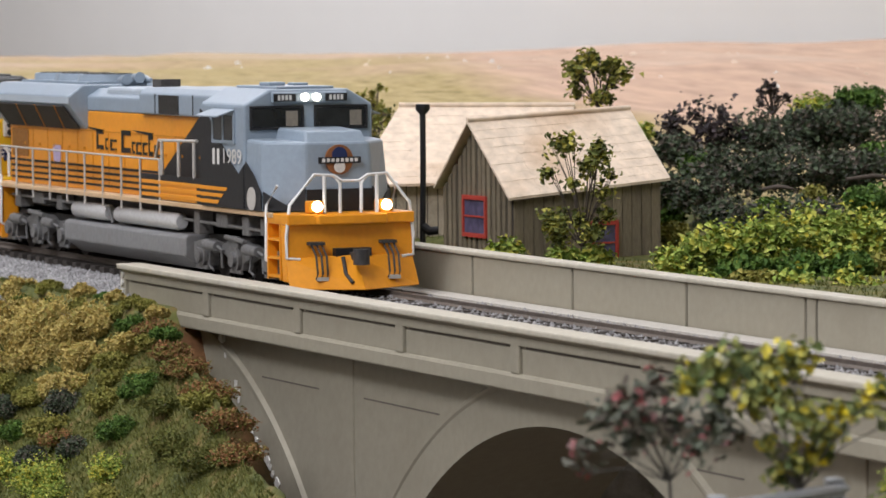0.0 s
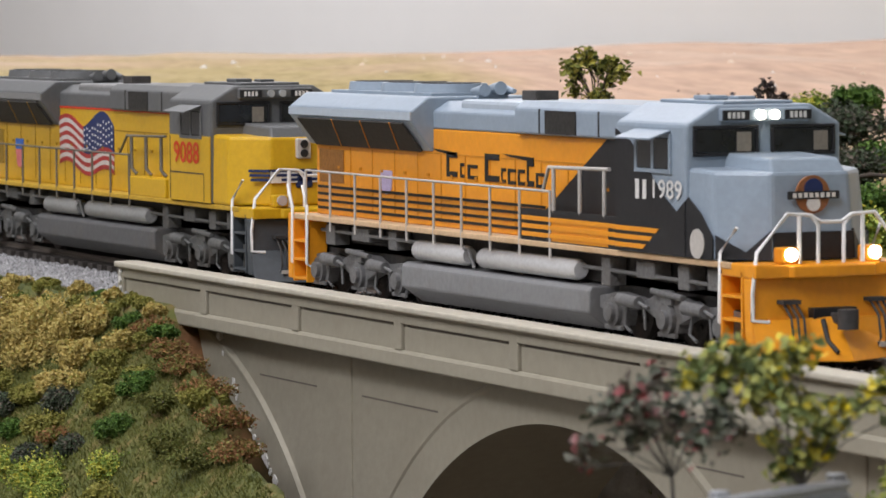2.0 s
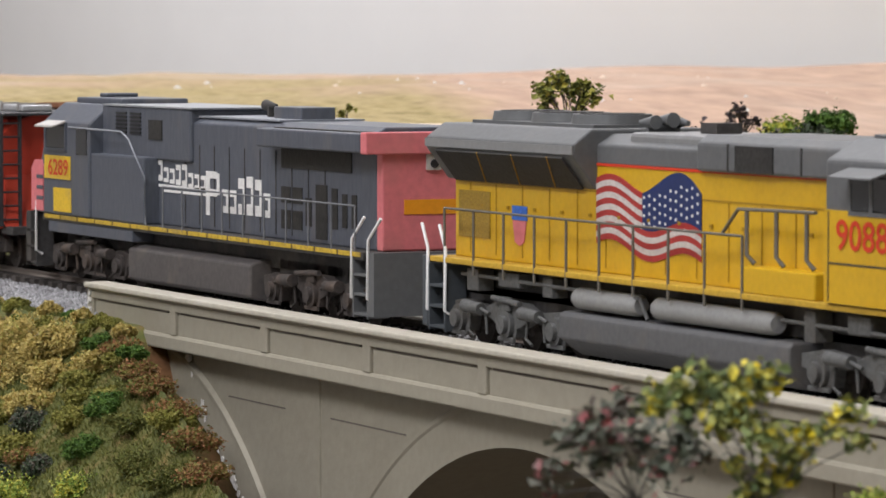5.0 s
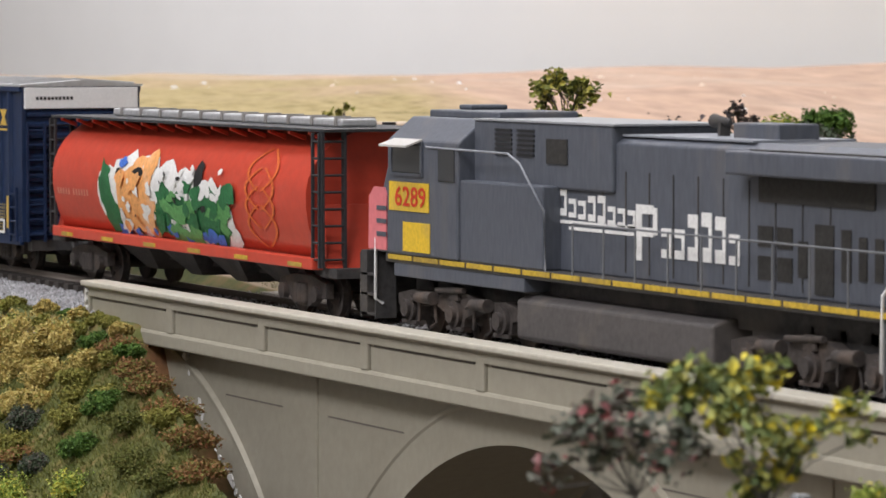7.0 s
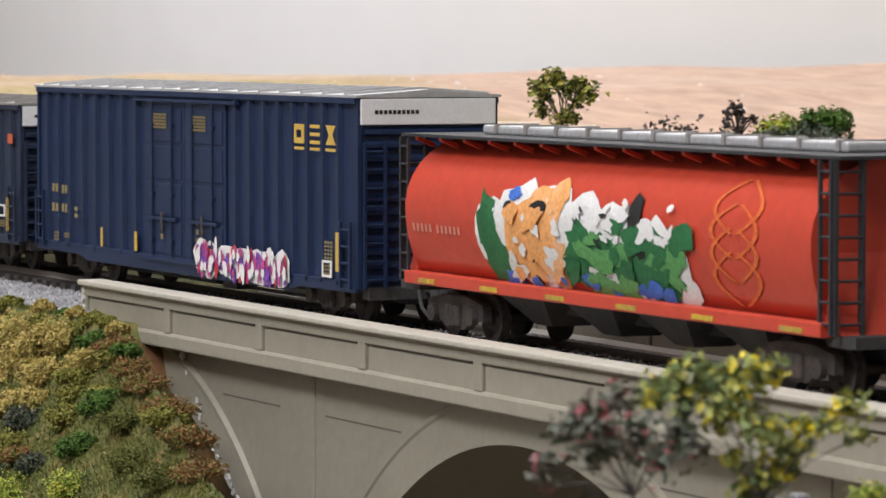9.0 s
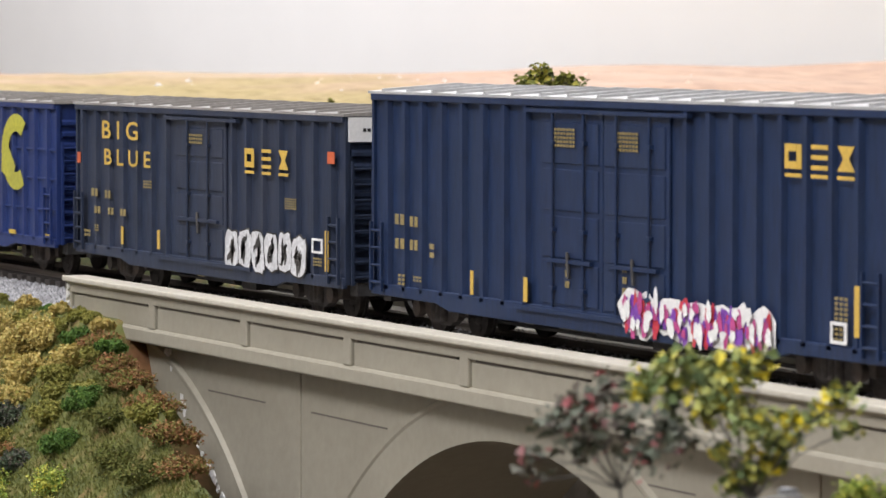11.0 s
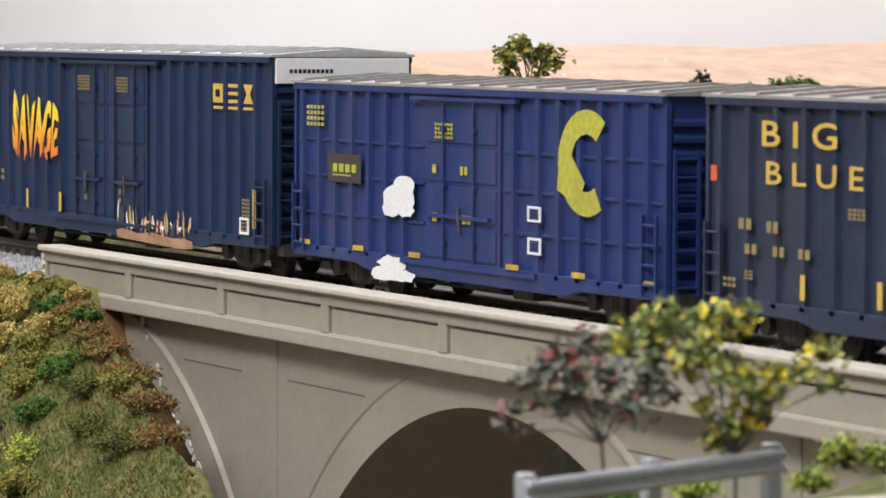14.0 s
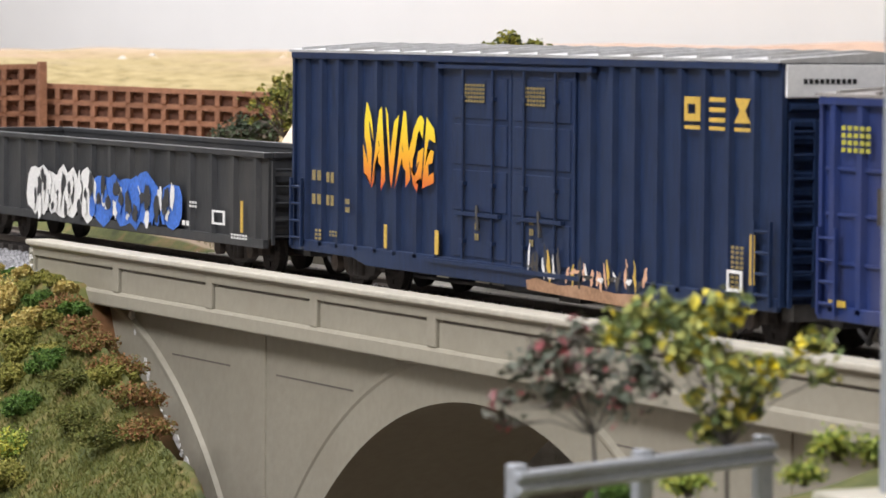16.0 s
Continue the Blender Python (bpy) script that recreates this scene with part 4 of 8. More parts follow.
def lead_locomotive():
    L, cab, nose, hood = big_locomotive(GREY_SCHEME, "orange and blue-grey diesel locomotive with lit headlights", 0.0)
    y = -1.08
    # black field behind the cab with a slanting edge, on hood and cab sides
    for s in (-1, 1):
        b = Build()
        patch(b, [(-10.4, 1.92), (-5.62, 1.92), (-5.62, 3.855), (-6.85, 3.855)], s * 1.08, s)
        part("black_field", b, M["black"], hood)
        b = Build()
        patch(b, [(-5.58, 1.92), (-2.91, 1.92), (-2.91, 2.9), (-3.23, 2.69), (-3.79, 2.99), (-4.2, 3.32), (-5.0, 3.9), (-5.58, 4.1)], s * 1.55, s)
        part("black_field", b, M["black"], cab)
        b = Build()
        patch(b, [(-2.9, 1.92), (-1.93, 1.92), (-1.93, 2.32), (-2.35, 2.70), (-2.82, 2.97), (-2.9, 2.9)], s * 1.535, s)
        part("black_field", b, M["black"], nose)
        # yellow speed stripes over the black field and dark gaps along the hood
        b = Build()
        for k in range(4):
            z = 2.02 + k * 0.15
            rect(b, -20.6, -9.75 + 0.1 * k, z, z + 0.055, s * 1.08, s, 0.022)
        part("dark_stripes", b, M["letter_black"], hood)
        b = Build()
        for k in range(3):
            z = 1.98 + k * 0.15
            patch(b, [(-9.6, z), (-5.7, z), (-5.6, z + 0.085), (-9.6, z + 0.085)], s * 1.50, s, 0.022)
        for k in range(3):
            z = 1.98 + k * 0.15
            patch(b, [(-5.58, z), (-4.5 + 0.25 * k, z), (-4.38 + 0.25 * k, z + 0.085), (-5.58, z + 0.085)], s * 1.55, s, 0.03)
        part("yellow_stripes", b, M["orange"], L)
        part("stripe_backing", Build().box(-9.7, -5.62, s * 1.46, s * 1.497, 1.9, 2.5), M["black"], L)
        cheek = lambda t, z: (-1.9 + 0.75 * t + 0.016 - 0.10 * (z - 1.9) / 1.54, s * (1.53 - 0.73 * t + 0.018 - 0.06 * (z - 1.9) / 1.54), z)
        ring = [(0.02, 1.93), (0.98, 1.93), (0.98, 2.44), (0.55, 2.06), (0.02, 2.34)]
        part("black_field", Build().loft([cheek(t, z) for t, z in ring], [(x - 0.03, yy - s * 0.03, z) for x, yy, z in (cheek(t, z) for t, z in ring)]), M["black"], nose)
    # railway name as plain bars, a flag-like stroke above each word
    b = Build()
    for x0, x1, z0, z1 in ((-13.95, -13.45, 2.93, 3.42), (-13.3, -13.1, 2.93, 3.22), (-12.95, -12.5, 2.92, 3.2), (-12.15, -11.5, 2.9, 3.44), (-11.4, -11.2, 2.9, 3.18), (-11.1, -10.75, 2.88, 3.18), (-10.65, -10.35, 2.88, 3.18), (-10.25, -9.95, 2.87, 3.36), (-9.85, -9.5, 2.86, 3.14)):
        ring_bars(b, x0, x1, z0, z1, y, t=0.22)
    patch(b, [(-14.6, 3.47), (-13.5, 3.42), (-13.5, 3.35), (-14.4, 3.42)], y)
    patch(b, [(-11.3, 3.46), (-9.95, 3.42), (-9.95, 3.34), (-11.0, 3.41)], y)
    part("lettering", b, M["letter_black"], hood, "black railway name drawn as bars")
    # cab-side number and round plate, rows of steps and grab irons
    words("number", "1989", -4.1, -3.0, 2.9, 3.24, -1.55, M["offwhite"], cab, side=-1, depth=0.03)
    b = Build()
    for x in (-4.78, -4.5):
        rect(b, x, x + 0.14, 2.87, 3.22, -1.55, -1, 0.03)
    part("initials", b, M["offwhite"], cab)
    part("round_plate", Build().disc((-2.47, -1.55, 2.17), 0.26, "y", 22, 0.04), M["handrail_grey"], cab)
    b = Build()
    for x in (-8.3, -7.2, -6.2):
        b.tube([(x, -1.42, 2.4), (x, -1.48, 2.5), (x, -1.48, 3.3)], 0.045)
    b.tube([(-8.8, -1.46, 2.85), (-8.5, -1.48, 3.3), (-6.0, -1.48, 3.34)], 0.04)
    part("tall_handrail", b, M["handrail_grey"], L)
    # round emblem and banner on the nose
    e = part("nose_emblem", Build().disc((-1.19, 0.0, 3.04), 0.33, "x", 26, 0.05), M["brown_decal"], nose, "round brown and blue emblem")
    part("emblem_centre", Build().disc((-1.155, 0.0, 3.14), 0.18, "x", 20, 0.03), M["navy_decal"], e)
    part("emblem_snow", Build().disc((-1.152, 0.0, 2.88), 0.13, "x", 20, 0.03), M["offwhite"], e)
    part("banner", Build().box(-1.17, -1.13, -0.5, 0.5, 2.96, 3.1), M["black"], e)
    bb = Build()
    for k in range(8):
        bb.box(-1.13, -1.12, -0.42 + k * 0.11, -0.35 + k * 0.11, 2.99, 3.07)
    part("banner_lettering", bb, M["offwhite"], e)
    b = Build().box(-1.2, -1.13, -0.78, 0.78, 1.92, 2.4)
    part("nose_black_panel", b, M["black"], nose)
    screen = mat("brown_mesh_screen", (0.30, 0.13, 0.03), 0.7, 0, 6, 0.3, 0.2)
    for s in (-1, 1):
        part("mesh_screen", patch(Build(), [(-20.5, 2.6), (-19.2, 2.6), (-19.2, 3.3), (-20.5, 3.3)], s * 1.08, s), screen, hood)
    part("shield_decal", patch(Build(), [(-17.2, 2.55), (-16.95, 2.45), (-16.7, 2.55), (-16.65, 2.95), (-17.25, 2.95)], y), mat("pale_violet_shield_decal", (0.5, 0.42, 0.62), 0.5, 0, 3, 0.15, 0), hood)


M["flag_red"] = mat("dull_red_flag_paint", (0.36, 0.035, 0.03), 0.55, 0, 4, 0.15, 0)
M["flag_white"] = mat("dusty_white_flag_paint", (0.55, 0.50, 0.46), 0.55, 0, 4, 0.15, 0)


def second_locomotive():
    L, cab, nose, hood = big_locomotive(YELLOW_SCHEME, "weathered yellow diesel locomotive with dark grey roof and flag", -22.85)
    y = -1.08
    for s in (-1, 1):
        part("cab_lower_panel", Build().box(-5.58, -2.92, s * 1.552, s * 1.575, 1.92, 3.42), M["armour"], cab)
    b = Build().box(-20.7, -6.0, -1.095, -1.083, 3.84, 3.89)
    part("red_line", b, M["letter_red"], hood)
    words("number", "9088", -5.17, -3.56, 2.78, 3.28, -1.578, M["letter_red"], cab, side=-1, depth=0.015)
    part("cab_door_lines", Build().box(-5.4, -3.3, -1.585, -1.577, 2.55, 2.58).box(-3.3, -3.28, -1.585, -1.577, 1.95, 2.55).box(-5.45, -5.42, -1.585, -1.577, 1.95, 3.4), M["frame_black"], cab)
    # waving flag: stripes and a dark canton
    fl = new("flag_decal")
    fl.parent = hood

    def wave(x):
        t = (x + 14.6) / 4.0
        return 0.15 * math.sin(t * 8.5 + 0.4) - 0.22 * t * t + 0.05 * t

    n, tall = 11, 1.18
    for k in range(n):
        b = Build()
        for i in range(20):
            xa, xb = -14.6 + i * 0.2, -14.6 + (i + 1) * 0.2
            if k < 6 and xa >= -12.85:
                continue
            za, zb = [3.56 - (k + 1) * tall / n + wave(q) for q in (xa, xb)]
            patch(b, [(xa, za), (xb, zb), (xb, zb + tall / n), (xa, za + tall / n)], y)
        part("stripe", b, M["flag_red"] if k % 2 == 0 else M["flag_white"], fl)
    b, dots = Build(), Build()
    for i in range(11):
        xa, xb = -12.8 + i * 0.2, -12.8 + (i + 1) * 0.2
        bulge = [0.26 * math.sin(min(1.0, (q + 12.8) / 2.2) * math.pi) for q in (xa, xb)]
        patch(b, [(xa, 2.92 + wave(xa)), (xb, 2.92 + wave(xb)), (xb, 3.56 + bulge[1] + wave(xb)), (xa, 3.56 + bulge[0] + wave(xa))], y)
        for j in range(4):
            zz = 2.98 + j * 0.16 + (i % 2) * 0.06 + wave(xa)
            rect(dots, xa + 0.05, xa + 0.11, zz, zz + 0.05, y - 0.01)
    part("canton", b, M["navy_decal"], fl)
    part("canton_dots", dots, M["offwhite"], fl)
    # winged shield on the nose
    b = Build()
    part("wing_backing", Build().box(-1.24, -1.135, -0.8, 0.8, 2.42, 2.72), M["offwhite"], nose)
    for k in range(3):
        b.box(-1.24, -1.125, -0.80 + 0.12 * k, 0.80 - 0.12 * k, 2.66 - k * 0.10, 2.72 - k * 0.10)
    part("wing_stripes", b, M["navy_decal"], nose)
    for e in (-1, 1):
        b = Build()
        for k in range(3):
            z = 2.66 - k * 0.1
            p0, p1 = (-1.55 + 0.06 * k, e * 1.17), (-1.17, e * 0.82)
            b.loft([(p0[0], p0[1], z), (p1[0], p1[1], z), (p1[0], p1[1], z + 0.06), (p0[0], p0[1], z + 0.06)], [(p0[0] + 0.03, p0[1] + e * 0.03, z), (p1[0] + 0.03, p1[1] + e * 0.03, z), (p1[0] + 0.03, p1[1] + e * 0.03, z + 0.06), (p0[0] + 0.03, p0[1] + e * 0.03, z + 0.06)])
        part("wing_stripes", b, M["navy_decal"], nose)
    part("wing_shield", Build().box(-1.22, -1.125, -0.2, 0.2, 2.3, 2.7), M["navy_decal"], nose, bevel=0.05)
    h = part("nose_headlight", Build().box(-1.3, -1.16, -0.17, 0.17, 2.95, 3.4), M["handrail_grey"], nose, bevel=0.03)
    for z in (3.07, 3.28):
        part("lens", Build().disc((-1.15, 0, z), 0.09, "x", 14, 0.05), M["black"], h)
    b = Build()
    for x in (-8.3, -7.3, -6.3):
        b.tube([(x + 0.12, -1.40, 2.4), (x, -1.48, 2.55), (x, -1.48, 3.3)], 0.045)
    b.tube([(-9.2, -1.46, 2.85), (-8.6, -1.48, 3.3), (-6.0, -1.48, 3.34)], 0.035)
    part("tall_handrail", b, YELLOW_SCHEME["rails"], L)
    part("shield_decal", patch(Build(), [(-18.0, 2.3), (-17.8, 2.22), (-17.6, 2.3), (-17.5, 2.7), (-18.1, 2.7)], y), M["pink"], hood)
    part("shield_top", rect(Build(), -18.12, -17.48, 2.71, 2.98, y), M["g_blue"], hood)
    part("dusty_screen", rect(Build(), -20.5, -19.1, 2.3, 3.2, y), mat("dirty_yellow_screen", (0.32, 0.20, 0.03), 0.7, 0, 5, 0.3, 0.2), hood)


def grey_locomotive():
    """Faces backwards: its own +x points to the rear of the train."""
    L = thing("diesel_locomotive", "weathered slate-grey diesel locomotive with faded red end and white bar lettering", "locomotive", "locomotives of the train", (-68.1, 0, 0), 180)
    TRAIN.append((L, -68.1, 180))
    G, Y = M["lark_grey"], M["yellow_stripe"]
    part("walkway", Build().box(-21.0, -1.3, -1.5, 1.5, 1.62, 1.8), M["frame_black"], L, bevel=0.02)
    for s in (-1, 1):
        for k in range(16):
            x = -20.9 + k * 1.22
            part("sill_stripe", Build().box(x, x + 1.12, s * 1.5, s * 1.52, 1.69, 1.785), M["worn_stripe"], L, "chipped yellow edge stripe")
    part("underframe", Build().box(-20.6, -1.6, -0.95, 0.95, 1.15, 1.62), M["frame_black"], L)
    # nose, cab and cabinet
    nose = part("nose", Build().loft([(-3.2, -1.5, 1.8), (-0.5, -1.5, 1.8), (-0.1, -1.0, 1.8), (-0.1, 1.0, 1.8), (-0.5, 1.5, 1.8), (-3.2, 1.5, 1.8)], [(-3.2, -1.5, 3.6), (-1.4, -1.48, 3.58), (-0.45, -0.95, 3.22), (-0.45, 0.95, 3.22), (-1.4, 1.48, 3.58), (-3.2, 1.5, 3.6)]), G, L, bevel=0.05)
    for s in (-1, 1):
        b = Build()
        patch(b, [(-1.4, 1.85), (-0.52, 1.85), (-0.55, 2.9), (-0.8, 3.1), (-1.3, 3.1), (-1.4, 2.95)], s * 1.49, s, 0.035)
        side_panel = part("red_nose_side", b, M["pink"], nose)
        for z in (2.12, 2.38, 2.64):
            part("grey_slit", rect(Build(), -1.42, -0.95, z, z + 0.09, s * 1.525, s, 0.012), G, side_panel)
    part("red_nose_front", Build().box(-0.45, -0.06, -0.9, 0.9, 2.0, 2.9), M["pink"], nose, bevel=0.05)
    cab = part("cab", Build().along_x([(-1.55, 1.8), (-1.55, 4.05), (-1.0, 4.52), (1.0, 4.52), (1.55, 4.05), (1.55, 1.8)], -4.8, -1.5), G, L, bevel=0.05)
    part("roof_unit", Build().box(-5.2, -2.0, -0.85, 0.85, 4.5, 4.66).box(-3.0, -2.4, -0.4, 0.4, 4.66, 4.76), G, cab, bevel=0.04)
    part("windscreen", Build().box(-1.51, -1.48, -1.3, 1.3, 3.6, 4.05), M["window"], cab)
    for s in (-1, 1):
        y = s * 1.56
        w = part("side_window", Build().box(-3.15, -1.8, y - 0.02, y + 0.02, 3.42, 3.98), M["window"], cab, bevel=0.02)
        part("window_frame", Build().box(-3.2, -1.73, y - 0.03, y + 0.03, 3.98, 4.04).box(-3.2, -1.73, y - 0.03, y + 0.03, 3.36, 3.42).box(-3.24, -3.15, y - 0.03, y + 0.03, 3.36, 4.04).box(-1.8, -1.73, y - 0.03, y + 0.03, 3.36, 4.04), G, w)
        part("sunshade", Build().loft([(-3.2, y, 4.1), (-1.9, y, 4.1), (-1.9, y, 4.06), (-3.2, y, 4.06)], [(-3.2, y + s * 0.35, 3.98), (-1.9, y + s * 0.35, 3.98), (-1.9, y + s * 0.35, 3.94), (-3.2, y + s * 0.35, 3.94)]), M["handrail_grey"], cab)
        part("rear_window", Build().box(-4.69, -3.95, s * 1.545, s * 1.57, 3.3, 3.95), M["window"], cab, bevel=0.02)
        part("number_panel", rect(Build(), -3.52, -1.64, 2.67, 3.24, s * 1.55, s, 0.02), M["yellow_stripe"], cab, "yellow number panel")
        words("number", "6289", -1.98 if s > 0 else -3.22, -3.22 if s > 0 else -1.98, 2.82, 3.2, s * 1.57, M["letter_red"], cab, side=s, depth=0.012) if s < 0 else words("number", "6289", -3.4, -1.95, 2.76, 3.16, s * 1.57, M["letter_red"], cab, side=s, depth=0.012)
        part("notice_panel", rect(Build(), -3.57, -2.3, 1.88, 2.46, s * 1.55, s, 0.02), M["yellow_stripe"], cab, "yellow notice panel")
    cabinet = part("equipment_cabinet", Build().box(-8.4, -4.8, -1.5, 1.5, 1.8, 3.36), G, L, bevel=0.04)
    part("hood", Build().along_x([(-1.12, 1.8), (-1.12, 4.2), (-0.9, 4.32), (0.9, 4.32), (1.12, 4.2), (1.12, 1.8)], -20.85, -4.7), G, L, bevel=0.04)
    part("upper_cabinet", Build().box(-10.6, -4.8, -1.2, 1.2, 3.3, 4.5), G, L, bevel=0.05)
    part("upper_roof", Build().box(-10.7, -4.8, -1.22, 1.22, 4.502, 4.54), mat("pale_roof_sheet", (0.30, 0.31, 0.32), 0.5, 0.1, 2, 0.1, 0.03), L)
    # hood top is a paler grey than the hood sides
    part("hood_roof", Build().box(-15.4, -10.5, -1.0, 1.0, 4.322, 4.36), mat("pale_hood_roof", (0.26, 0.275, 0.30), 0.5, 0.1, 2, 0.1, 0.03), L)
    for s in (-1, 1):
        v = Build()
        for x0 in (-6.5, -7.45):
            for k in range(6):
                v.box(x0, x0 + 0.72, s * 1.2, s * 1.23, 3.87 + k * 0.09, 3.92 + k * 0.09)
        part("louvre", v, M["black"], L)
        part("dark_panel", Build().box(-8.83, -7.97, s * 1.2, s * 1.225, 3.76, 4.22), M["grille"], L)
        doors = Build()
        for k in range(10):
            x = -20.2 + k * 0.9 + 2.0
            doors.box(x, x + 0.03, s * 1.122, s * 1.135, 1.9, 3.7)
        part("door_seams", doors, M["frame_black"], L)
        vents = Build()
        for x0, x1, z0, z1 in ((-16.3, -15.8, 2.6, 2.95), (-16.95, -16.45, 2.6, 2.95), (-16.3, -15.8, 2.05, 2.45), (-16.95, -16.45, 2.05, 2.45), (-17.45, -17.15, 2.15, 2.75), (-18.3, -17.7, 1.9, 3.05), (-18.85, -18.55, 2.15, 3.0), (-19.35, -19.1, 2.2, 2.9), (-19.85, -19.6, 2.2, 2.9)):
            vents.box(x0, x1, s * 1.12, s * 1.14, z0, z1)
        part("vents", vents, M["grille"], L)
        part("radiator_screen", Build().box(-19.6, -15.84, s * 1.12, s * 1.15, 3.35, 3.78), M["grille"], L)
        post_x = [-20.6 + k * 1.22 for k in range(10)]
        handrail(L, post_x, 1.75, 2.72, s * 1.5, mat("dull_grey_handrail", (0.16, 0.165, 0.17), 0.6, 0, 3, 0.1, 0), 0.021)
        part("tall_handrail", Build().tube([(-3.4, s * 1.56, 3.95), (-7.0, s * 1.54, 3.92), (-7.5, s * 1.54, 3.75), (-8.5, s * 1.52, 2.9), (-8.5, s * 1.5, 1.8)], 0.024), mat("grey_tube_rail", (0.26, 0.27, 0.29), 0.5, 0, 3, 0.1, 0), L)
    wing = part("radiator_wing", Build().box(-21.0, -15.4, -1.56, 1.56, 3.8, 4.2), G, L, bevel=0.04)
    part("wing_screen", Build().box(-20.6, -15.8, -1.3, 1.3, 4.202, 4.225), M["grille"], wing)
    part("wing_end", Build().box(-21.3, -21.0, -1.56, 1.56, 3.78, 4.23), M["pink"], wing, "faded red end", bevel=0.03)
    part("exhaust", Build().box(-15.2, -13.6, -0.4, 0.4, 4.3, 4.62), G, L, bevel=0.03)
    part("horn", Build().tube([(-12.8, 0, 4.6), (-12.2, 0, 4.62)], [0.05, 0.13], 10).box(-12.6, -12.5, -0.1, 0.1, 4.3, 4.6), M["frame_black"], L)
    end = part("rear_end", Build().box(-21.15, -20.85, -1.13, 1.13, 1.8, 4.0), M["pink"], L, "faded red hood end", bevel=0.04)
    lh = part("end_headlight", Build().box(-21.22, -21.1, -0.16, 0.16, 3.45, 3.95), M["handrail_grey"], end)
    for z in (3.58, 3.82):
        part("lens", Build().disc((-21.23, 0, z), 0.09, "x", 14, 0.04), M["black"], lh)
    part("end_number_panel", Build().box(-21.17, -21.14, -0.65, 0.65, 2.55, 2.85), M["orange"], end)
    # white railway name as bars on the near side
    b = Build()
    x = -8.3
    for k, h in enumerate((0.5, 0.34, 0.34, 0.46, 0.5, 0.34, 0.34, 0.34)):
        ring_bars(b, x - 0.34, x - 0.05, 2.82 - 0.02 * k, 2.82 + h - 0.02 * k, 1.12, 1, 0.27)
        x -= 0.39
    rect(b, -11.4, -8.35, 2.68, 2.74, 1.12, 1)
    rect(b, -11.4, -8.75, 2.57, 2.63, 1.12, 1)
    rect(b, -11.62, -11.4, 2.15, 3.14, 1.12, 1)
    rect(b, -12.05, -11.62, 2.98, 3.14, 1.12, 1)
    rect(b, -12.05, -11.62, 2.58, 2.74, 1.12, 1)
    rect(b, -12.2, -12.05, 2.62, 3.1, 1.12, 1)
    x = -12.3
    for h in (0.52, 0.52, 0.8, 0.85, 0.8, 0.52):
        ring_bars(b, x - 0.42, x - 0.06, 2.24, 2.24 + h, 1.12, 1, 0.29)
        x -= 0.49
    part("lettering", b, M["offwhite"], L, "white railway name drawn as bars")
    end_steps(L, -0.05, 1, M["frame_black"], M["white"])
    end_steps(L, -21.25, -1, M["harbor_grey"], M["white"])
    part("front_plate", Build().box(-0.4, -0.1, -1.5, 1.5, 0.5, 1.8), M["frame_black"], L)
    part("rear_plate", Build().box(-21.55, -21.25, -1.5, 1.5, 0.5, 1.8), M["harbor_grey"], L)
    coupler(L, -0.05, 1)
    coupler(L, -21.5, -1)
    part("fuel_tank", Build().along_x([(-1.1, 0.4), (-1.45, 0.5), (-1.45, 1.2), (-1.2, 1.3), (1.2, 1.3), (1.45, 1.2), (1.45, 0.5), (1.1, 0.4)], -14.8, -7.2), mat("brown_dusted_fuel_tank", (0.085, 0.076, 0.072), 0.7, 0, 2, 0.15, 0.05, (0.17, 0.14, 0.11), 0.5), L, bevel=0.05)
    part("cab_skirt", Build().box(-7.6, -1.7, -1.49, 1.49, 1.36, 1.62), G, L, bevel=0.02)
    six_axle_truck(L, -4.2, M["truck_dark"])
    six_axle_truck(L, -17.9, M["truck_dark"])


# ---- freight cars ----
def two_axle_truck(parent, xc):
    t = new("truck")
    t.parent = parent
    for s in (-1, 1):
        b = Build()
        y0, y1 = s * 0.95, s * 1.15
        b.along_y([(xc - 1.25, 0.95), (xc - 1.25, 0.62), (xc - 0.75, 0.62), (xc - 0.4, 0.42), (xc + 0.4, 0.42), (xc + 0.75, 0.62), (xc + 1.25, 0.62), (xc + 1.25, 0.95), (xc + 0.5, 1.08), (xc - 0.5, 1.08)], y0, y1)
        for ax in (-0.88, 0.88):
            b.disc((xc + ax, s * 1.2, 0.7), 0.17, "y", 14, 0.14)
        for ax in (-0.2, 0, 0.2):
            b.cyl((xc + ax, s * 1.16, 0.5), (xc + ax, s * 1.16, 0.9), 0.1, 10)
        part("side_frame", b, M["truck_dark"], t, bevel=0.02)
    part("bolster", Build().box(xc - 0.25, xc + 0.25, -1.1, 1.1, 0.55, 0.85), M["frame_black"], t)
    for ax in (-0.88, 0.88):
        wheelset(t, xc + ax, 0.46)


def ladder(parent, x0, x1, y, z0, z1, n, material, name="ladder"):
    b = Build()
    b.box(x0 - 0.03, x0 + 0.03, y - 0.03, y + 0.03, z0, z1).box(x1 - 0.03, x1 + 0.03, y - 0.03, y + 0.03, z0, z1)
    for k in range(n):
        z = z0 + (k + 0.5) * (z1 - z0) / n
        b.tube([(x0, y, z), (x1, y, z)], 0.028, 5)
    part(name, b, material, parent)


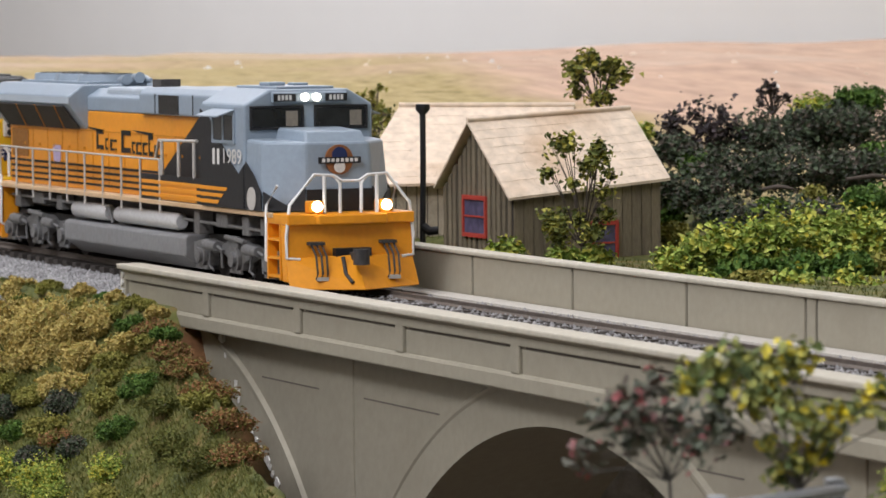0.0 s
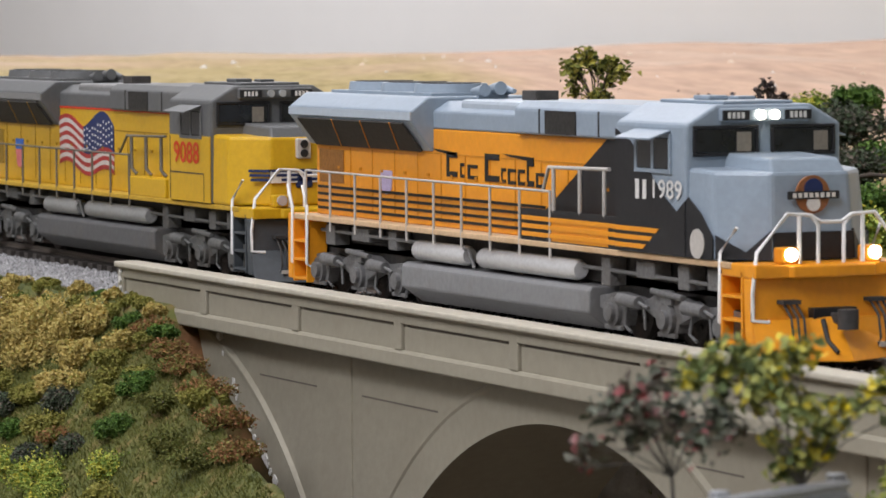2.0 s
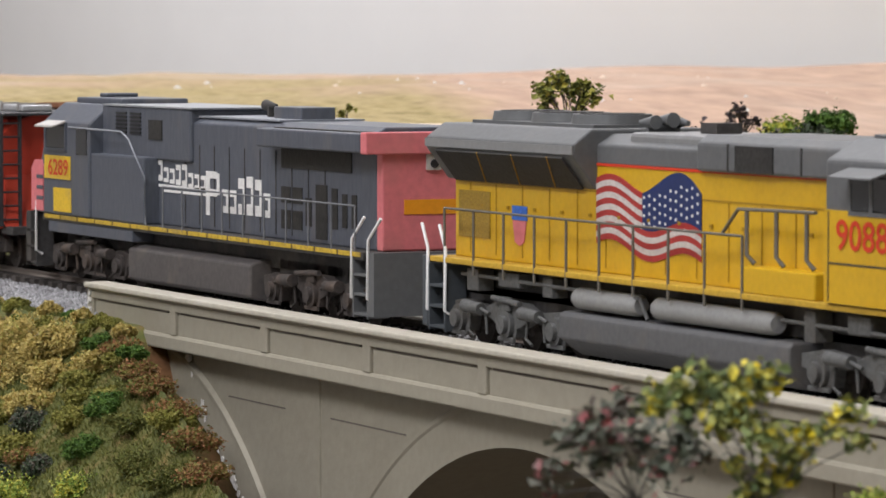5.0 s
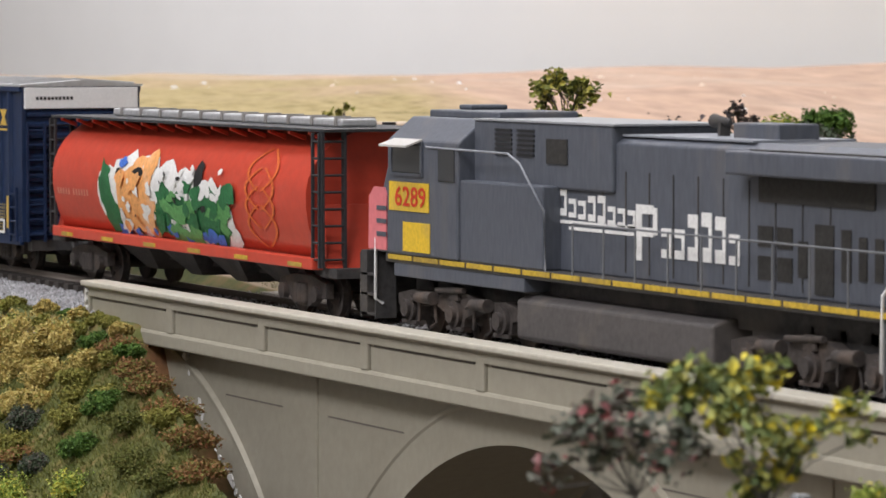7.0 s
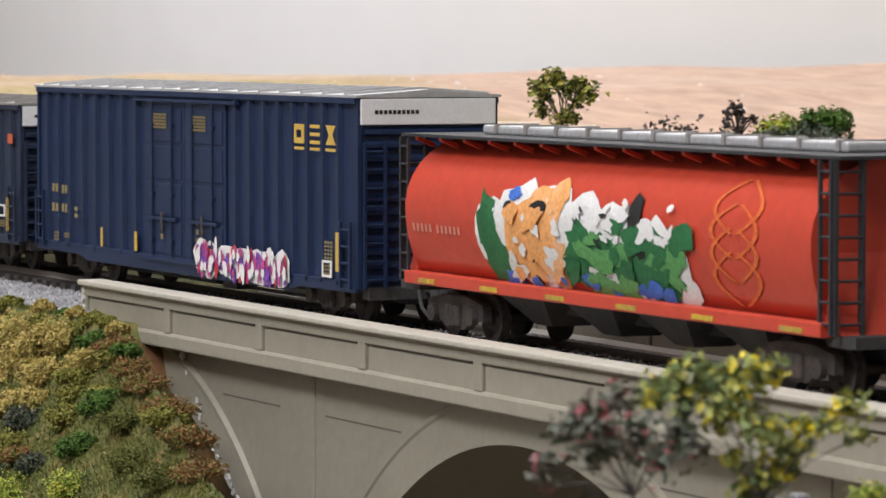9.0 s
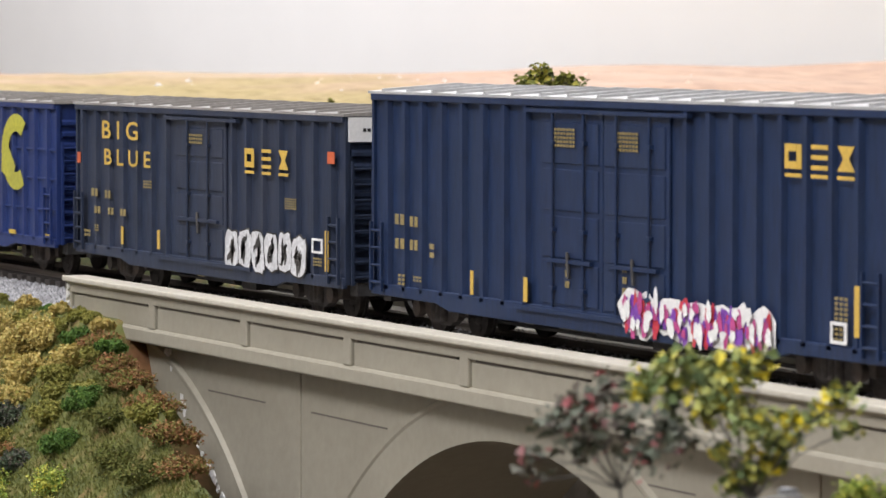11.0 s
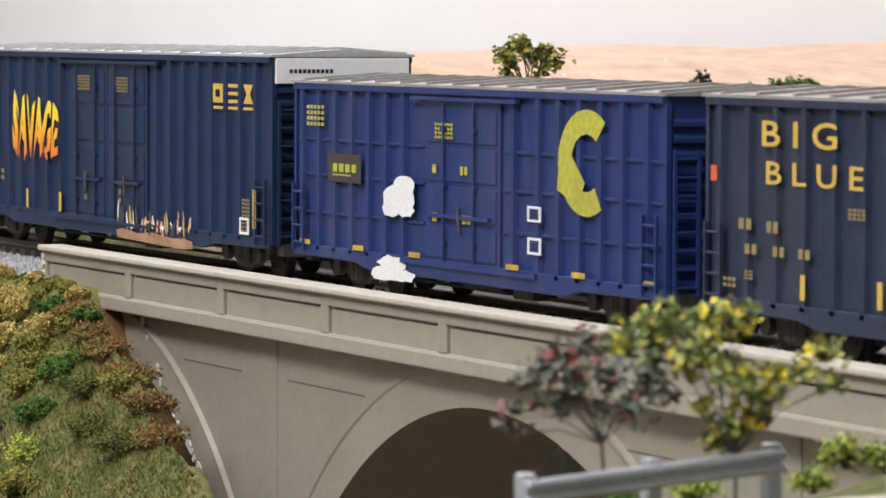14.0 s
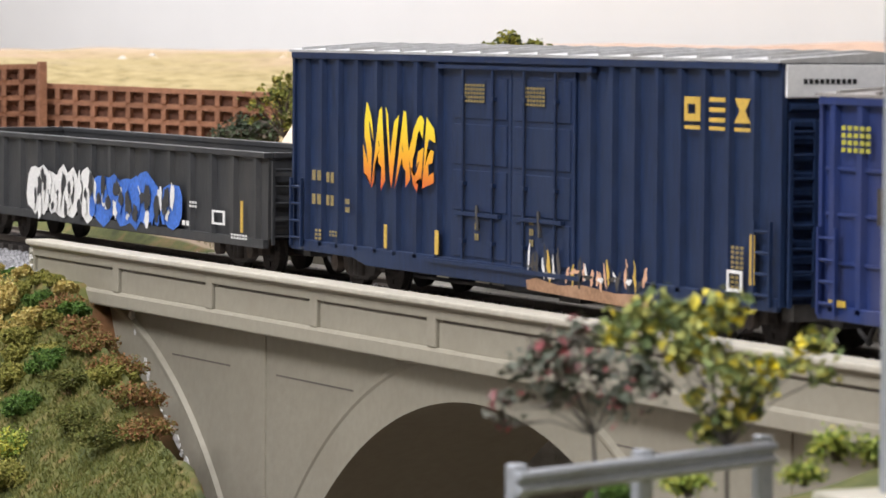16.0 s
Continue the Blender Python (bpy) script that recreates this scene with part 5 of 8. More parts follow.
def end_ladder(parent, x, y0, y1, z0, z1, n, material):
    b = Build()
    b.box(x - 0.03, x + 0.03, y0 - 0.03, y0 + 0.03, z0, z1).box(x - 0.03, x + 0.03, y1 - 0.03, y1 + 0.03, z0, z1)
    for k in range(n):
        z = z0 + (k + 0.5) * (z1 - z0) / n
        b.tube([(x, y0, z), (x, y1, z)], 0.028, 5)
    part("end_ladder", b, material, parent)


def boxcar(label, front, back, z1, paint, roof, ribs, door, roof_over=0.1, end_white=False, double=False):
    """A boxcar between two places along the train, with its own origin at its middle."""
    xc, L = (front + back) / 2, front - back
    h = L / 2
    c = thing("boxcar", label, "freight car", "freight cars of the train", (xc, 0, 0))
    TRAIN.append((c, xc, 0))
    z0 = 0.98
    body = part("body", Build().box(-h, h, -1.5, 1.5, z0, z1), paint, c, bevel=0.03)
    for s in (-1, 1):
        for x in ribs:
            part("side_post", Build().along_z([(x - 0.11, s * 1.49), (x - 0.07, s * 1.60), (x + 0.07, s * 1.60), (x + 0.11, s * 1.49)], z0 + 0.05, z1 - 0.12), paint, body)
        part("top_rail", Build().box(-h, h, s * 1.49, s * 1.615, z1 - 0.13, z1), paint, body, bevel=0.02)
        part("side_sill", Build().along_y([(-h, 1.12), (-h, 0.9), (-h + 3.0, 0.88), (-h + 3.6, 0.76), (h - 3.6, 0.76), (h - 3.0, 0.88), (h, 0.9), (h, 1.12)], s * 1.49, s * 1.6), paint, body, bevel=0.02)
        # doors
        d0, d1 = door
        leaves = [(d0, (d0 + d1) / 2 - 0.02), ((d0 + d1) / 2 + 0.02, d1)] if double else [(d0, d1)]
        for a, b_ in leaves:
            dr = part("door", Build().box(a, b_, s * 1.5, s * 1.56, z0 + 0.12, z1 - 0.2), paint, c, "sliding plug door", bevel=0.02)
            for k in range(4):
                za = z0 + 0.2 + k * (z1 - z0 - 0.5) / 4
                zb = za + (z1 - z0 - 0.5) / 4 - 0.1
                part("door_panel", Build().box(a + 0.12, b_ - 0.12, s * 1.555, s * 1.585, za, zb), paint, dr, bevel=0.02)
            for q in ((0.25, 0.75) if double else (0.3, 0.7)):
                x = a + (b_ - a) * q
                part("lock_rod", Build().tube([(x, s * 1.63, z0 + 0.15), (x, s * 1.63, z1 - 0.25)], 0.03, 6), paint, dr)
                for zz in (z0 + 0.45, z0 + 1.5, z1 - 0.8):
                    part("rod_bracket", Build().box(x - 0.09, x + 0.09, s * 1.58, s * 1.67, zz, zz + 0.07), paint, dr)
            part("lock_bar", Build().box(a + 0.3, b_ - 0.3, s * 1.585, s * 1.66, z0 + 0.95, z0 + 1.02), paint, dr)
            part("lock_handle", Build().tube([((a + b_) / 2, s * 1.64, z0 + 1.15), ((a + b_) / 2 + 0.12, s * 1.67, z0 + 0.7)], 0.035, 6), M["frame_black"], dr)
        part("door_track", Build().box(d0 - 0.9, d1 + (0.4 if double else 1.6), s * 1.56, s * 1.66, z0 + 0.02, z0 + 0.1), paint, c)
        part("door_track", Build().box(d0 - 0.5, d1 + 0.8, s * 1.56, s * 1.66, z1 - 0.24, z1 - 0.17), paint, c)
        ladder(c, -h + 0.12, -h + 0.62, s * 1.65, z0, z0 + 1.35, 4, paint)
        ladder(c, h - 0.62, h - 0.12, s * 1.65, z0, z0 + 1.35, 4, paint)
    # corrugated ends
    for e in (-1, 1):
        pr = Build()
        k = 0
        z = z0 + 0.1
        while z < z1 - 0.5:
            pr.along_y([(e * (h - 0.01), z), (e * (h + 0.09), z + 0.06), (e * (h + 0.09), z + 0.13), (e * (h - 0.01), z + 0.19)], -1.42, 1.42)
            z += 0.27
        part("end_corrugations", pr, paint, body)
        end_ladder(c, e * (h + 0.16), -1.45, -1.0, z0, z1 - 0.9, 8, paint)
        for sy in (-1, 1):
            part("corner_post", Build().box(e * (h - 0.05), e * (h + 0.05), sy * 1.46, sy * 1.56, z0, z1), paint, body)
        if end_white:
            part("white_end_panel", Build().box(e * (h + 0.02), e * (h + 0.1), -1.5, 1.5, z1 - 0.55, z1 - 0.02), M["white"], body, "white top panel", bevel=0.02)
            bars = Build()
            for k in range(10):
                bars.box(e * (h + 0.1), e * (h + 0.106), -1.2 + k * 0.1, -1.13 + k * 0.1, z1 - 0.33, z1 - 0.25)
            part("panel_bars", bars, M["letter_black"], body)
        coupler(c, e * (h + 0.05), e)
        part("buffer_sill", Build().box(e * (h - 0.3), e * (h + 0.05), -1.3, 1.3, 0.75, 1.02), M["frame_black"], c)
    rf = part("roof", Build().along_x([(-1.62, z1 + 0.0), (-1.62, z1 + 0.05), (0, z1 + 0.16), (1.62, z1 + 0.05), (1.62, z1)], -h - roof_over, h + roof_over), roof, c)
    k = -h + 0.5
    while k < h:
        part("roof_rib", Build().loft([(k, -1.6, z1 + 0.05), (k + 0.1, -1.6, z1 + 0.05), (k + 0.1, 0, z1 + 0.16), (k, 0, z1 + 0.16)], [(k, -1.6, z1 + 0.1), (k + 0.1, -1.6, z1 + 0.1), (k + 0.1, 0, z1 + 0.21), (k, 0, z1 + 0.21)])
             .loft([(k, 1.6, z1 + 0.05), (k + 0.1, 1.6, z1 + 0.05), (k + 0.1, 0, z1 + 0.16), (k, 0, z1 + 0.16)], [(k, 1.6, z1 + 0.1), (k + 0.1, 1.6, z1 + 0.1), (k + 0.1, 0, z1 + 0.21), (k, 0, z1 + 0.21)]), roof, rf)
        k += 1.15
    part("centre_sill", Build().box(-h + 0.3, h - 0.3, -0.3, 0.3, 0.62, 0.98), M["frame_black"], c)
    part("brake_gear", Build().cyl((-1.5, -0.7, 0.72), (0.2, -0.7, 0.72), 0.18, 12).box(0.8, 1.6, -0.9, -0.4, 0.5, 0.95).tube([(-h + 3, -0.55, 0.55), (h - 3, -0.55, 0.52)], 0.04), M["frame_black"], c)
    two_axle_truck(c, h - 2.3)
    two_axle_truck(c, -h + 2.3)
    return c, body, h


def small_marks(parent, spots, y=-1.605, material=None):
    """Illegible stencils as small bars: (x, z, columns, rows, width, height)."""
    b = Build()
    for x, z, nx, nz, w, hh in spots:
        for i in range(nx):
            for j in range(nz):
                rect(b, x + i * w * 1.5, x + i * w * 1.5 + w, z + j * hh * 1.6, z + j * hh * 1.6 + hh, y, -1, 0.012)
    return part("stencil_bars", b, material or M["letter_dim"], parent)


def rail_initials(parent, x, z, w, hgt, y=-1.605, gap=0.55, name="initial_blocks"):
    """Three yellow blocks with bars below, in place of the owner's initials."""
    b = Build()
    for k in range(3):
        xa = x + k * (w + gap)
        if k == 2:
            patch(b, [(xa, z), (xa + w, z), (xa + w * 0.66, z + hgt * 0.5), (xa + w * 0.34, z + hgt * 0.5)], y, -1, 0.012)
            patch(b, [(xa, z + hgt), (xa + w, z + hgt), (xa + w * 0.66, z + hgt * 0.5), (xa + w * 0.34, z + hgt * 0.5)], y, -1, 0.012)
        elif k == 1:
            for q in (0.0, 0.41, 0.82):
                rect(b, xa, xa + w, z + hgt * q, z + hgt * (q + 0.18), y, -1, 0.012)
        else:
            ring_bars(b, xa, xa + w * 0.7, z, z + hgt, y, -1, 0.3)
            rect(b, xa + w * 0.7, xa + w, z, z + hgt, y, -1, 0.012)
        rect(b, xa, xa + w, z - hgt * 0.33, z - hgt * 0.18, y, -1, 0.012)
    return part(name, b, M["letter_gold"], parent)


def graffiti(parent, x0, x1, z0, z1, y, cols, seed, n=26, name="graffiti", label=""):
    """Overlapping sprayed shapes, larger ones below."""
    rng = random.Random(seed)
    g = new(name)
    g.parent = parent
    if label:
        g["label"] = label
    for k, c in enumerate(cols):
        b = Build()
        m = n if k else max(6, n // 3)
        for i in range(m):
            f = (i + rng.random()) / m
            rx = (x1 - x0) / m * rng.uniform(0.5, 0.8) * (1.3 if k == 0 else 0.7)
            rz = (z1 - z0) * (rng.uniform(0.38, 0.5) if k == 0 else rng.uniform(0.1, 0.26))
            cz = (z0 + z1) / 2 if k == 0 else rng.uniform(z0 + 0.2 * (z1 - z0), z1 - 0.2 * (z1 - z0))
            blob(b, x0 + f * (x1 - x0), cz + rng.uniform(-0.05, 0.05), rx, rz, y, rng, -1, 13, 0.14 if k == 0 else 0.3, 0.010 + 0.014 * k)
        part("sprayed_shape", b, c, g)
    return g


def spray_letters(parent, x0, x1, z0, z1, n, y, face, edge, seed, name="graffiti", label=""):
    """Fat unreadable throw-up letters with a dark rim and dark inner strokes."""
    rng = random.Random(seed)
    g = new(name)
    g.parent = parent
    if label:
        g["label"] = label
    w = (x1 - x0) / n
    forms = []
    for i in range(n):
        cx, cz = x0 + (i + 0.5) * w, (z0 + z1) / 2 + rng.uniform(-0.06, 0.06)
        rx, rz, lean = w * rng.uniform(0.47, 0.56), (z1 - z0) * rng.uniform(0.36, 0.52), rng.uniform(-0.2, 0.2)
        pts = []
        for k in range(20):
            a = 2 * math.pi * k / 20
            c, q = math.cos(a), math.sin(a)
            px = rx * math.copysign(abs(c) ** 0.55, c) * rng.uniform(0.86, 1.06)
            pz = rz * math.copysign(abs(q) ** 0.55, q) * rng.uniform(0.86, 1.08)
            pts.append((px + lean * pz, pz))
        forms.append((cx, cz, pts, rx, rz))
    for i, (cx, cz, pts, rx, rz) in enumerate(forms):
        for mat_, grow, dep in ((edge, 1.10, 0.010 + 0.001 * i), (face, 1.0, 0.022 + 0.001 * i)):
            v = [(cx, y - dep, cz)] + [(cx + px * grow, y - dep, cz + pz * grow) for px, pz in pts]
            part("sprayed_shape", Build().add(v, [(0, 1 + k, 1 + (k + 1) % 20) for k in range(20)]), mat_, g)
        for _ in range(5):
            ax, az = cx + rng.uniform(-0.35, 0.35) * rx, cz + rng.uniform(-0.5, 0.5) * rz
            dx, dz = rng.choice(((0.35, 0.05), (0.05, 0.45), (0.3, 0.3), (0.04, 0.55)))
            spray_stroke(g, ax - dx * rx, az - dz * rz, ax + dx * rx, az + dz * rz, 0.045, y - 0.03, edge, rng)
    return g


def spray_stroke(parent, xa, za, xb, zb, half, y, material, rng):
    """One thin uneven sprayed line."""
    d = Vector((xb - xa, zb - za))
    nrm = Vector((-d.y, d.x)).normalized()
    top, low = [], []
    for k in range(5):
        t = k / 4
        c = Vector((xa, za)) + d * t + nrm * rng.uniform(-1, 1) * half
        h = half * (0.5 + math.sin(math.pi * t)) * rng.uniform(0.7, 1.2)
        top.append((c.x + nrm.x * h, y - 0.004, c.y + nrm.y * h))
        low.append((c.x - nrm.x * h, y - 0.004, c.y - nrm.y * h))
    return part("sprayed_line", Build().add(top + low, [(k, k + 1, 6 + k, 5 + k) for k in range(4)]), material, parent)


def scrawl(parent, x0, x1, z0, z1, n, y, cols, seed, name="graffiti", label=""):
    """A row of thin upright sprayed lines of uneven height."""
    rng = random.Random(seed)
    g = new(name)
    g.parent = parent
    if label:
        g["label"] = label
    for i in range(n):
        x = x0 + (i + rng.random()) * (x1 - x0) / n
        lo, hi = z0 + rng.uniform(0, 0.25) * (z1 - z0), z1 - rng.uniform(0, 0.55) * (z1 - z0)
        spray_stroke(g, x, lo, x + rng.uniform(-0.14, 0.14), hi, rng.uniform(0.025, 0.05), y - 0.0004 * i, rng.choice(cols), rng)
        if i % 3 == 0:
            spray_stroke(g, x, lo + 0.1, x + rng.uniform(0.15, 0.4), lo + rng.uniform(0.05, 0.3), 0.03, y - 0.0004 * i - 0.002, rng.choice(cols), rng)
    return g


def flame_material():
    """Yellow paint that fades into orange and red towards the tips below."""
    m = mat("yellow_to_red_spray_paint", (0.85, 0.42, 0.02), 0.6, 0, 2, 0.1, 0)
    n, l = m.node_tree.nodes, m.node_tree.links
    tc, sep, span_, ramp = n.new("ShaderNodeTexCoord"), n.new("ShaderNodeSeparateXYZ"), n.new("ShaderNodeMapRange"), n.new("ShaderNodeValToRGB")
    l.new(tc.outputs["Object"], sep.inputs[0])
    span_.inputs["From Min"].default_value, span_.inputs["From Max"].default_value = 2.25 * S, 3.75 * S
    l.new(sep.outputs["Z"], span_.inputs["Value"])
    l.new(span_.outputs[0], ramp.inputs["Fac"])
    e = ramp.color_ramp.elements
    e[0].position, e[0].color = 0.0, (0.62, 0.08, 0.03, 1)
    e[1].position, e[1].color = 0.85, (0.86, 0.66, 0.03, 1)
    mid = e.new(0.4)
    mid.color = (0.84, 0.36, 0.02, 1)
    l.new(ramp.outputs["Color"], n["Principled BSDF"].inputs["Base Color"])
    return m


def freight_cars():
    y = -1.605
    # red cylindrical covered hopper
    xc, h = -78.5, 7.9
    c = thing("covered_hopper", "bright red cylindrical hopper car with large graffiti", "freight car", "freight cars of the train", (xc, 0, 0))
    TRAIN.append((c, xc, 0))
    prof = []
    for k in range(13):
        a = math.radians(-38 + k * (128 / 12.0))
        prof.append((-1.62 * math.cos(a) * (1.0), 2.75 + 1.55 * math.sin(a) * (0.92 if a > 0 else 1.35)))
    ring = prof + [(-yy, z) for yy, z in reversed(prof[:-1])]
    body = Build()
    n = len(ring)
    for xa, xb in ((-h, h),):
        body.add([(xa, a, b) for a, b in ring] + [(xb, a, b) for a, b in ring], [(i, (i + 1) % n, n + (i + 1) % n, n + i) for i in range(n)], True)
        body.add([(xa, a, b) for a, b in ring], [tuple(range(n))])
        body.add([(xb, a, b) for a, b in ring], [tuple(range(n))])
    shell = part("shell", body, M["red"], c)
    for s in (-1, 1):
        part("side_sill", Build().box(-h - 0.2, h + 0.2, s * 1.3, s * 1.56, 1.25, 1.5), M["red"], c, bevel=0.03)
        for x in (-7.4, -4.6, -1.8, 1.0, 3.8, 6.8):
            part("yellow_tab", Build().box(x, x + 0.75, s * 1.56, s * 1.575, 1.29, 1.38), M["worn_stripe"], c)
    roofp = part("roof_walk", Build().box(-h - 0.55, h + 0.65, -1.45, 1.45, 4.12, 4.18), M["ladder"], c, "dark overhanging roof walk")
    for s in (-1, 1):
        k = -h
        while k < h:
            part("walk_bracket", Build().loft([(k, s * 1.40, 4.12), (k + 0.12, s * 1.40, 4.12), (k + 0.12, s * 1.02, 4.0), (k, s * 1.02, 4.0)], [(k, s * 1.40, 4.06), (k + 0.12, s * 1.40, 4.06), (k + 0.12, s * 1.02, 3.9), (k, s * 1.02, 3.9)]), M["red"], roofp)
            k += 1.1
    hatch = part("hatch_cover", Build().box(-h + 1.0, h - 0.9, -0.42, 0.42, 4.18, 4.36), M["roof_silver"], c, "pale trough hatch", bevel=0.05)
    k = -h + 1.6
    while k < h - 1:
        part("hatch_strap", Build().box(k, k + 0.1, -0.46, 0.46, 4.2, 4.39), M["roof_brown"], hatch)
        k += 1.3
    for e in (-1, 1):
        part("end_slope", Build().loft([(e * h, -1.35, 1.5), (e * h, 1.35, 1.5), (e * h, 1.2, 2.6), (e * h, -1.2, 2.6)], [(e * (h + 0.5), -1.35, 1.3), (e * (h + 0.5), 1.35, 1.3), (e * (h + 0.05), 1.2, 2.6), (e * (h + 0.05), -1.2, 2.6)]), M["red"], c)
        fr = Build()
        for yy in (-1.45, -0.95, 0.95, 1.45):
            fr.box(e * (h + 0.42), e * (h + 0.5), yy - 0.04, yy + 0.04, 1.3, 4.12)
        part("end_frame", fr, M["ladder"], c)
        end_ladder(c, e * (h + 0.52), -1.45, -0.95, 1.3, 4.1, 8, M["ladder"])
        ladder(c, e * (h + 0.1), e * (h + 0.45), -1.5, 1.3, 4.1, 8, M["ladder"])
        part("end_platform", Build().box(e * (h + 0.9), e * h, -1.3, 1.3, 1.1, 1.3), M["frame_black"], c)
        coupler(c, e * (h + 0.85), e)
    for x in (-4.2, -1.4, 1.4, 4.2):
        part("outlet_hopper", Build().loft([(x - 1.3, -1.2, 1.5), (x + 1.3, -1.2, 1.5), (x + 1.3, 1.2, 1.5), (x - 1.3, 1.2, 1.5)], [(x - 0.35, -0.4, 0.62), (x + 0.35, -0.4, 0.62), (x + 0.35, 0.4, 0.62), (x - 0.35, 0.4, 0.62)]), M["frame_black"], c)
    part("centre_sill", Build().box(-h - 0.6, h + 0.6, -0.25, 0.25, 0.85, 1.25), M["frame_black"], c)
    two_axle_truck(c, h - 1.3)
    two_axle_truck(c, -h + 1.3)

    # graffiti follows the rounded side
    def wrap(b):
        out = []
        for x, yy, z in b.v:
            d = yy + 1.7
            a = math.asin(max(-1, min(1, (z - 2.75) / (1.55 * (0.92 if z > 2.75 else 1.35)))))
            r = 1.62 * math.cos(a)
            out.append((x, -r + d, z))
        b.v = out
        return b

    rng = random.Random(12)
    gr = new("graffiti")
    gr.parent = c
    gr["label"] = "white, green and orange sprayed shapes"
    for col, spots, rr, dep in ((M["offwhite"], [(-3.78, 2.40, 0.9, 0.74), (-2.73, 2.70, 1.0, 0.74), (-1.47, 2.70, 1.1, 0.70), (-0.21, 2.55, 1.0, 0.74), (1.05, 2.50, 1.0, 0.70), (2.10, 2.30, 0.9, 0.70), (3.04, 2.10, 0.7, 0.63), (-2.10, 1.90, 1.2, 0.44), (1.05, 1.70, 1.4, 0.30), (3.36, 1.70, 0.6, 0.30)], 0.13, 0.02),
                                (M["g_green"], [(-4.20, 2.58, 0.45, 0.62), (-3.89, 1.98, 0.5, 0.43), (-0.32, 2.38, 0.5, 0.47), (0.42, 2.18, 0.6, 0.43), (1.36, 1.98, 0.7, 0.38), (2.31, 2.08, 0.6, 0.47), (2.83, 1.83, 0.6, 0.38), (-0.53, 1.93, 0.5, 0.33), (3.15, 2.48, 0.35, 0.28)], 0.3, 0.026),
                                (M["g_orange"], [(-2.73, 2.38, 0.75, 0.71), (-1.89, 2.58, 0.8, 0.76), (-1.47, 1.98, 0.6, 0.47), (-2.42, 1.88, 0.6, 0.33), (-1.26, 3.18, 0.4, 0.33)], 0.25, 0.032),
                                (M["g_blue"], [(-3.36, 1.63, 0.35, 0.13), (-0.21, 1.73, 0.3, 0.11), (2.10, 1.63, 0.5, 0.13), (2.73, 1.53, 0.4, 0.10), (-3.04, 3.18, 0.25, 0.11)], 0.3, 0.038),
                                (M["letter_black"], [(1.84, 2.98, 0.26, 0.40), (2.05, 2.43, 0.2, 0.21), (-1.99, 2.98, 0.3, 0.13), (-3.25, 2.93, 0.18, 0.13)], 0.2, 0.038)):
        b = Build()
        for x, z, rx, rz in spots:
            # finer rings so that the shape hugs the curve
            pts = [(1 + rng.uniform(-rr, rr)) for _ in range(18)]
            dep += 0.0012
            vs = [(x, -1.7 - dep, z)]
            for q in (0.33, 0.66, 1.0):
                for k in range(18):
                    a = 2 * math.pi * k / 18
                    vs.append((x + rx * q * pts[k] * math.cos(a), -1.7 - dep, z + rz * q * pts[k] * math.sin(a)))
            fs = [(0, 1 + k, 1 + (k + 1) % 18) for k in range(18)]
            for rr_ in (0, 1):
                fs += [(1 + rr_ * 18 + k, 1 + (rr_ + 1) * 18 + k, 1 + (rr_ + 1) * 18 + (k + 1) % 18, 1 + rr_ * 18 + (k + 1) % 18) for k in range(18)]
            b.add(vs, fs, True)
        b = wrap(b)
        raw("sprayed_shape", b.v, b.f, col, gr)
    light_green = mat("light_green_spray_paint", (0.10, 0.30, 0.09), 0.6, 0, 3, 0.25, 0)
    dep = 0.055
    for col, count, x0, x1, z0, z1, r0, r1 in ((light_green, 16, -0.6, 3.6, 1.5, 2.6, 0.16, 0.34), (M["g_green"], 18, -0.9, 3.8, 1.4, 2.8, 0.14, 0.3), (M["offwhite"], 14, -0.6, 3.4, 2.5, 3.2, 0.07, 0.2), (M["offwhite"], 12, -3.2, -1.0, 1.6, 2.9, 0.06, 0.22), (M["g_orange"], 12, -3.2, -0.9, 1.5, 2.9, 0.08, 0.22), (M["letter_black"], 10, -4.4, 4.0, 1.5, 3.2, 0.03, 0.09), (M["g_blue"], 10, -4.4, 4.0, 1.35, 1.8, 0.06, 0.2)):
        b = Build()
        for _ in range(count):
            x, z, r = rng.uniform(x0, x1), rng.uniform(z0, z1), rng.uniform(r0, r1)
            dep += 0.0004
            ring = [(1 + rng.uniform(-0.3, 0.3)) for _ in range(12)]
            st, tilt = rng.uniform(1.0, 2.2), rng.uniform(-0.7, 0.7)
            vs = [(x, -1.7 - dep, z)]
            for k in range(12):
                a = 2 * math.pi * k / 12
                px_, pz_ = r * st * ring[k] * math.cos(a), r * 0.8 * ring[k] * math.sin(a)
                vs.append((x + px_ * math.cos(tilt) - pz_ * math.sin(tilt), -1.7 - dep, z + px_ * math.sin(tilt) + pz_ * math.cos(tilt)))
            b.add(vs, [(0, 1 + k, 1 + (k + 1) % 12) for k in range(12)])
        b = wrap(b)
        raw("sprayed_shape", b.v, b.f, col, gr)
    # faded wheat emblem: leaf outlines
    b = Build()
    for k in range(4):
        for s in (-1, 1):
            x0, z0 = 5.3, 1.6 + k * 0.4
            for q in range(8):
                t0, t1 = q / 8, (q + 1) / 8
                f = lambda t: (x0 + s * (0.85 * math.sin(math.pi * t) * 0.8 + 0.1), z0 + t * 0.9)
                (xa, za), (xb, zb) = f(t0), f(t1)
                b.add([(xa, -1.72, za), (xb, -1.72, zb), (xb + 0.13, -1.72, zb), (xa + 0.13, -1.72, za)], [(0, 1, 2, 3)])
    b = wrap(b)
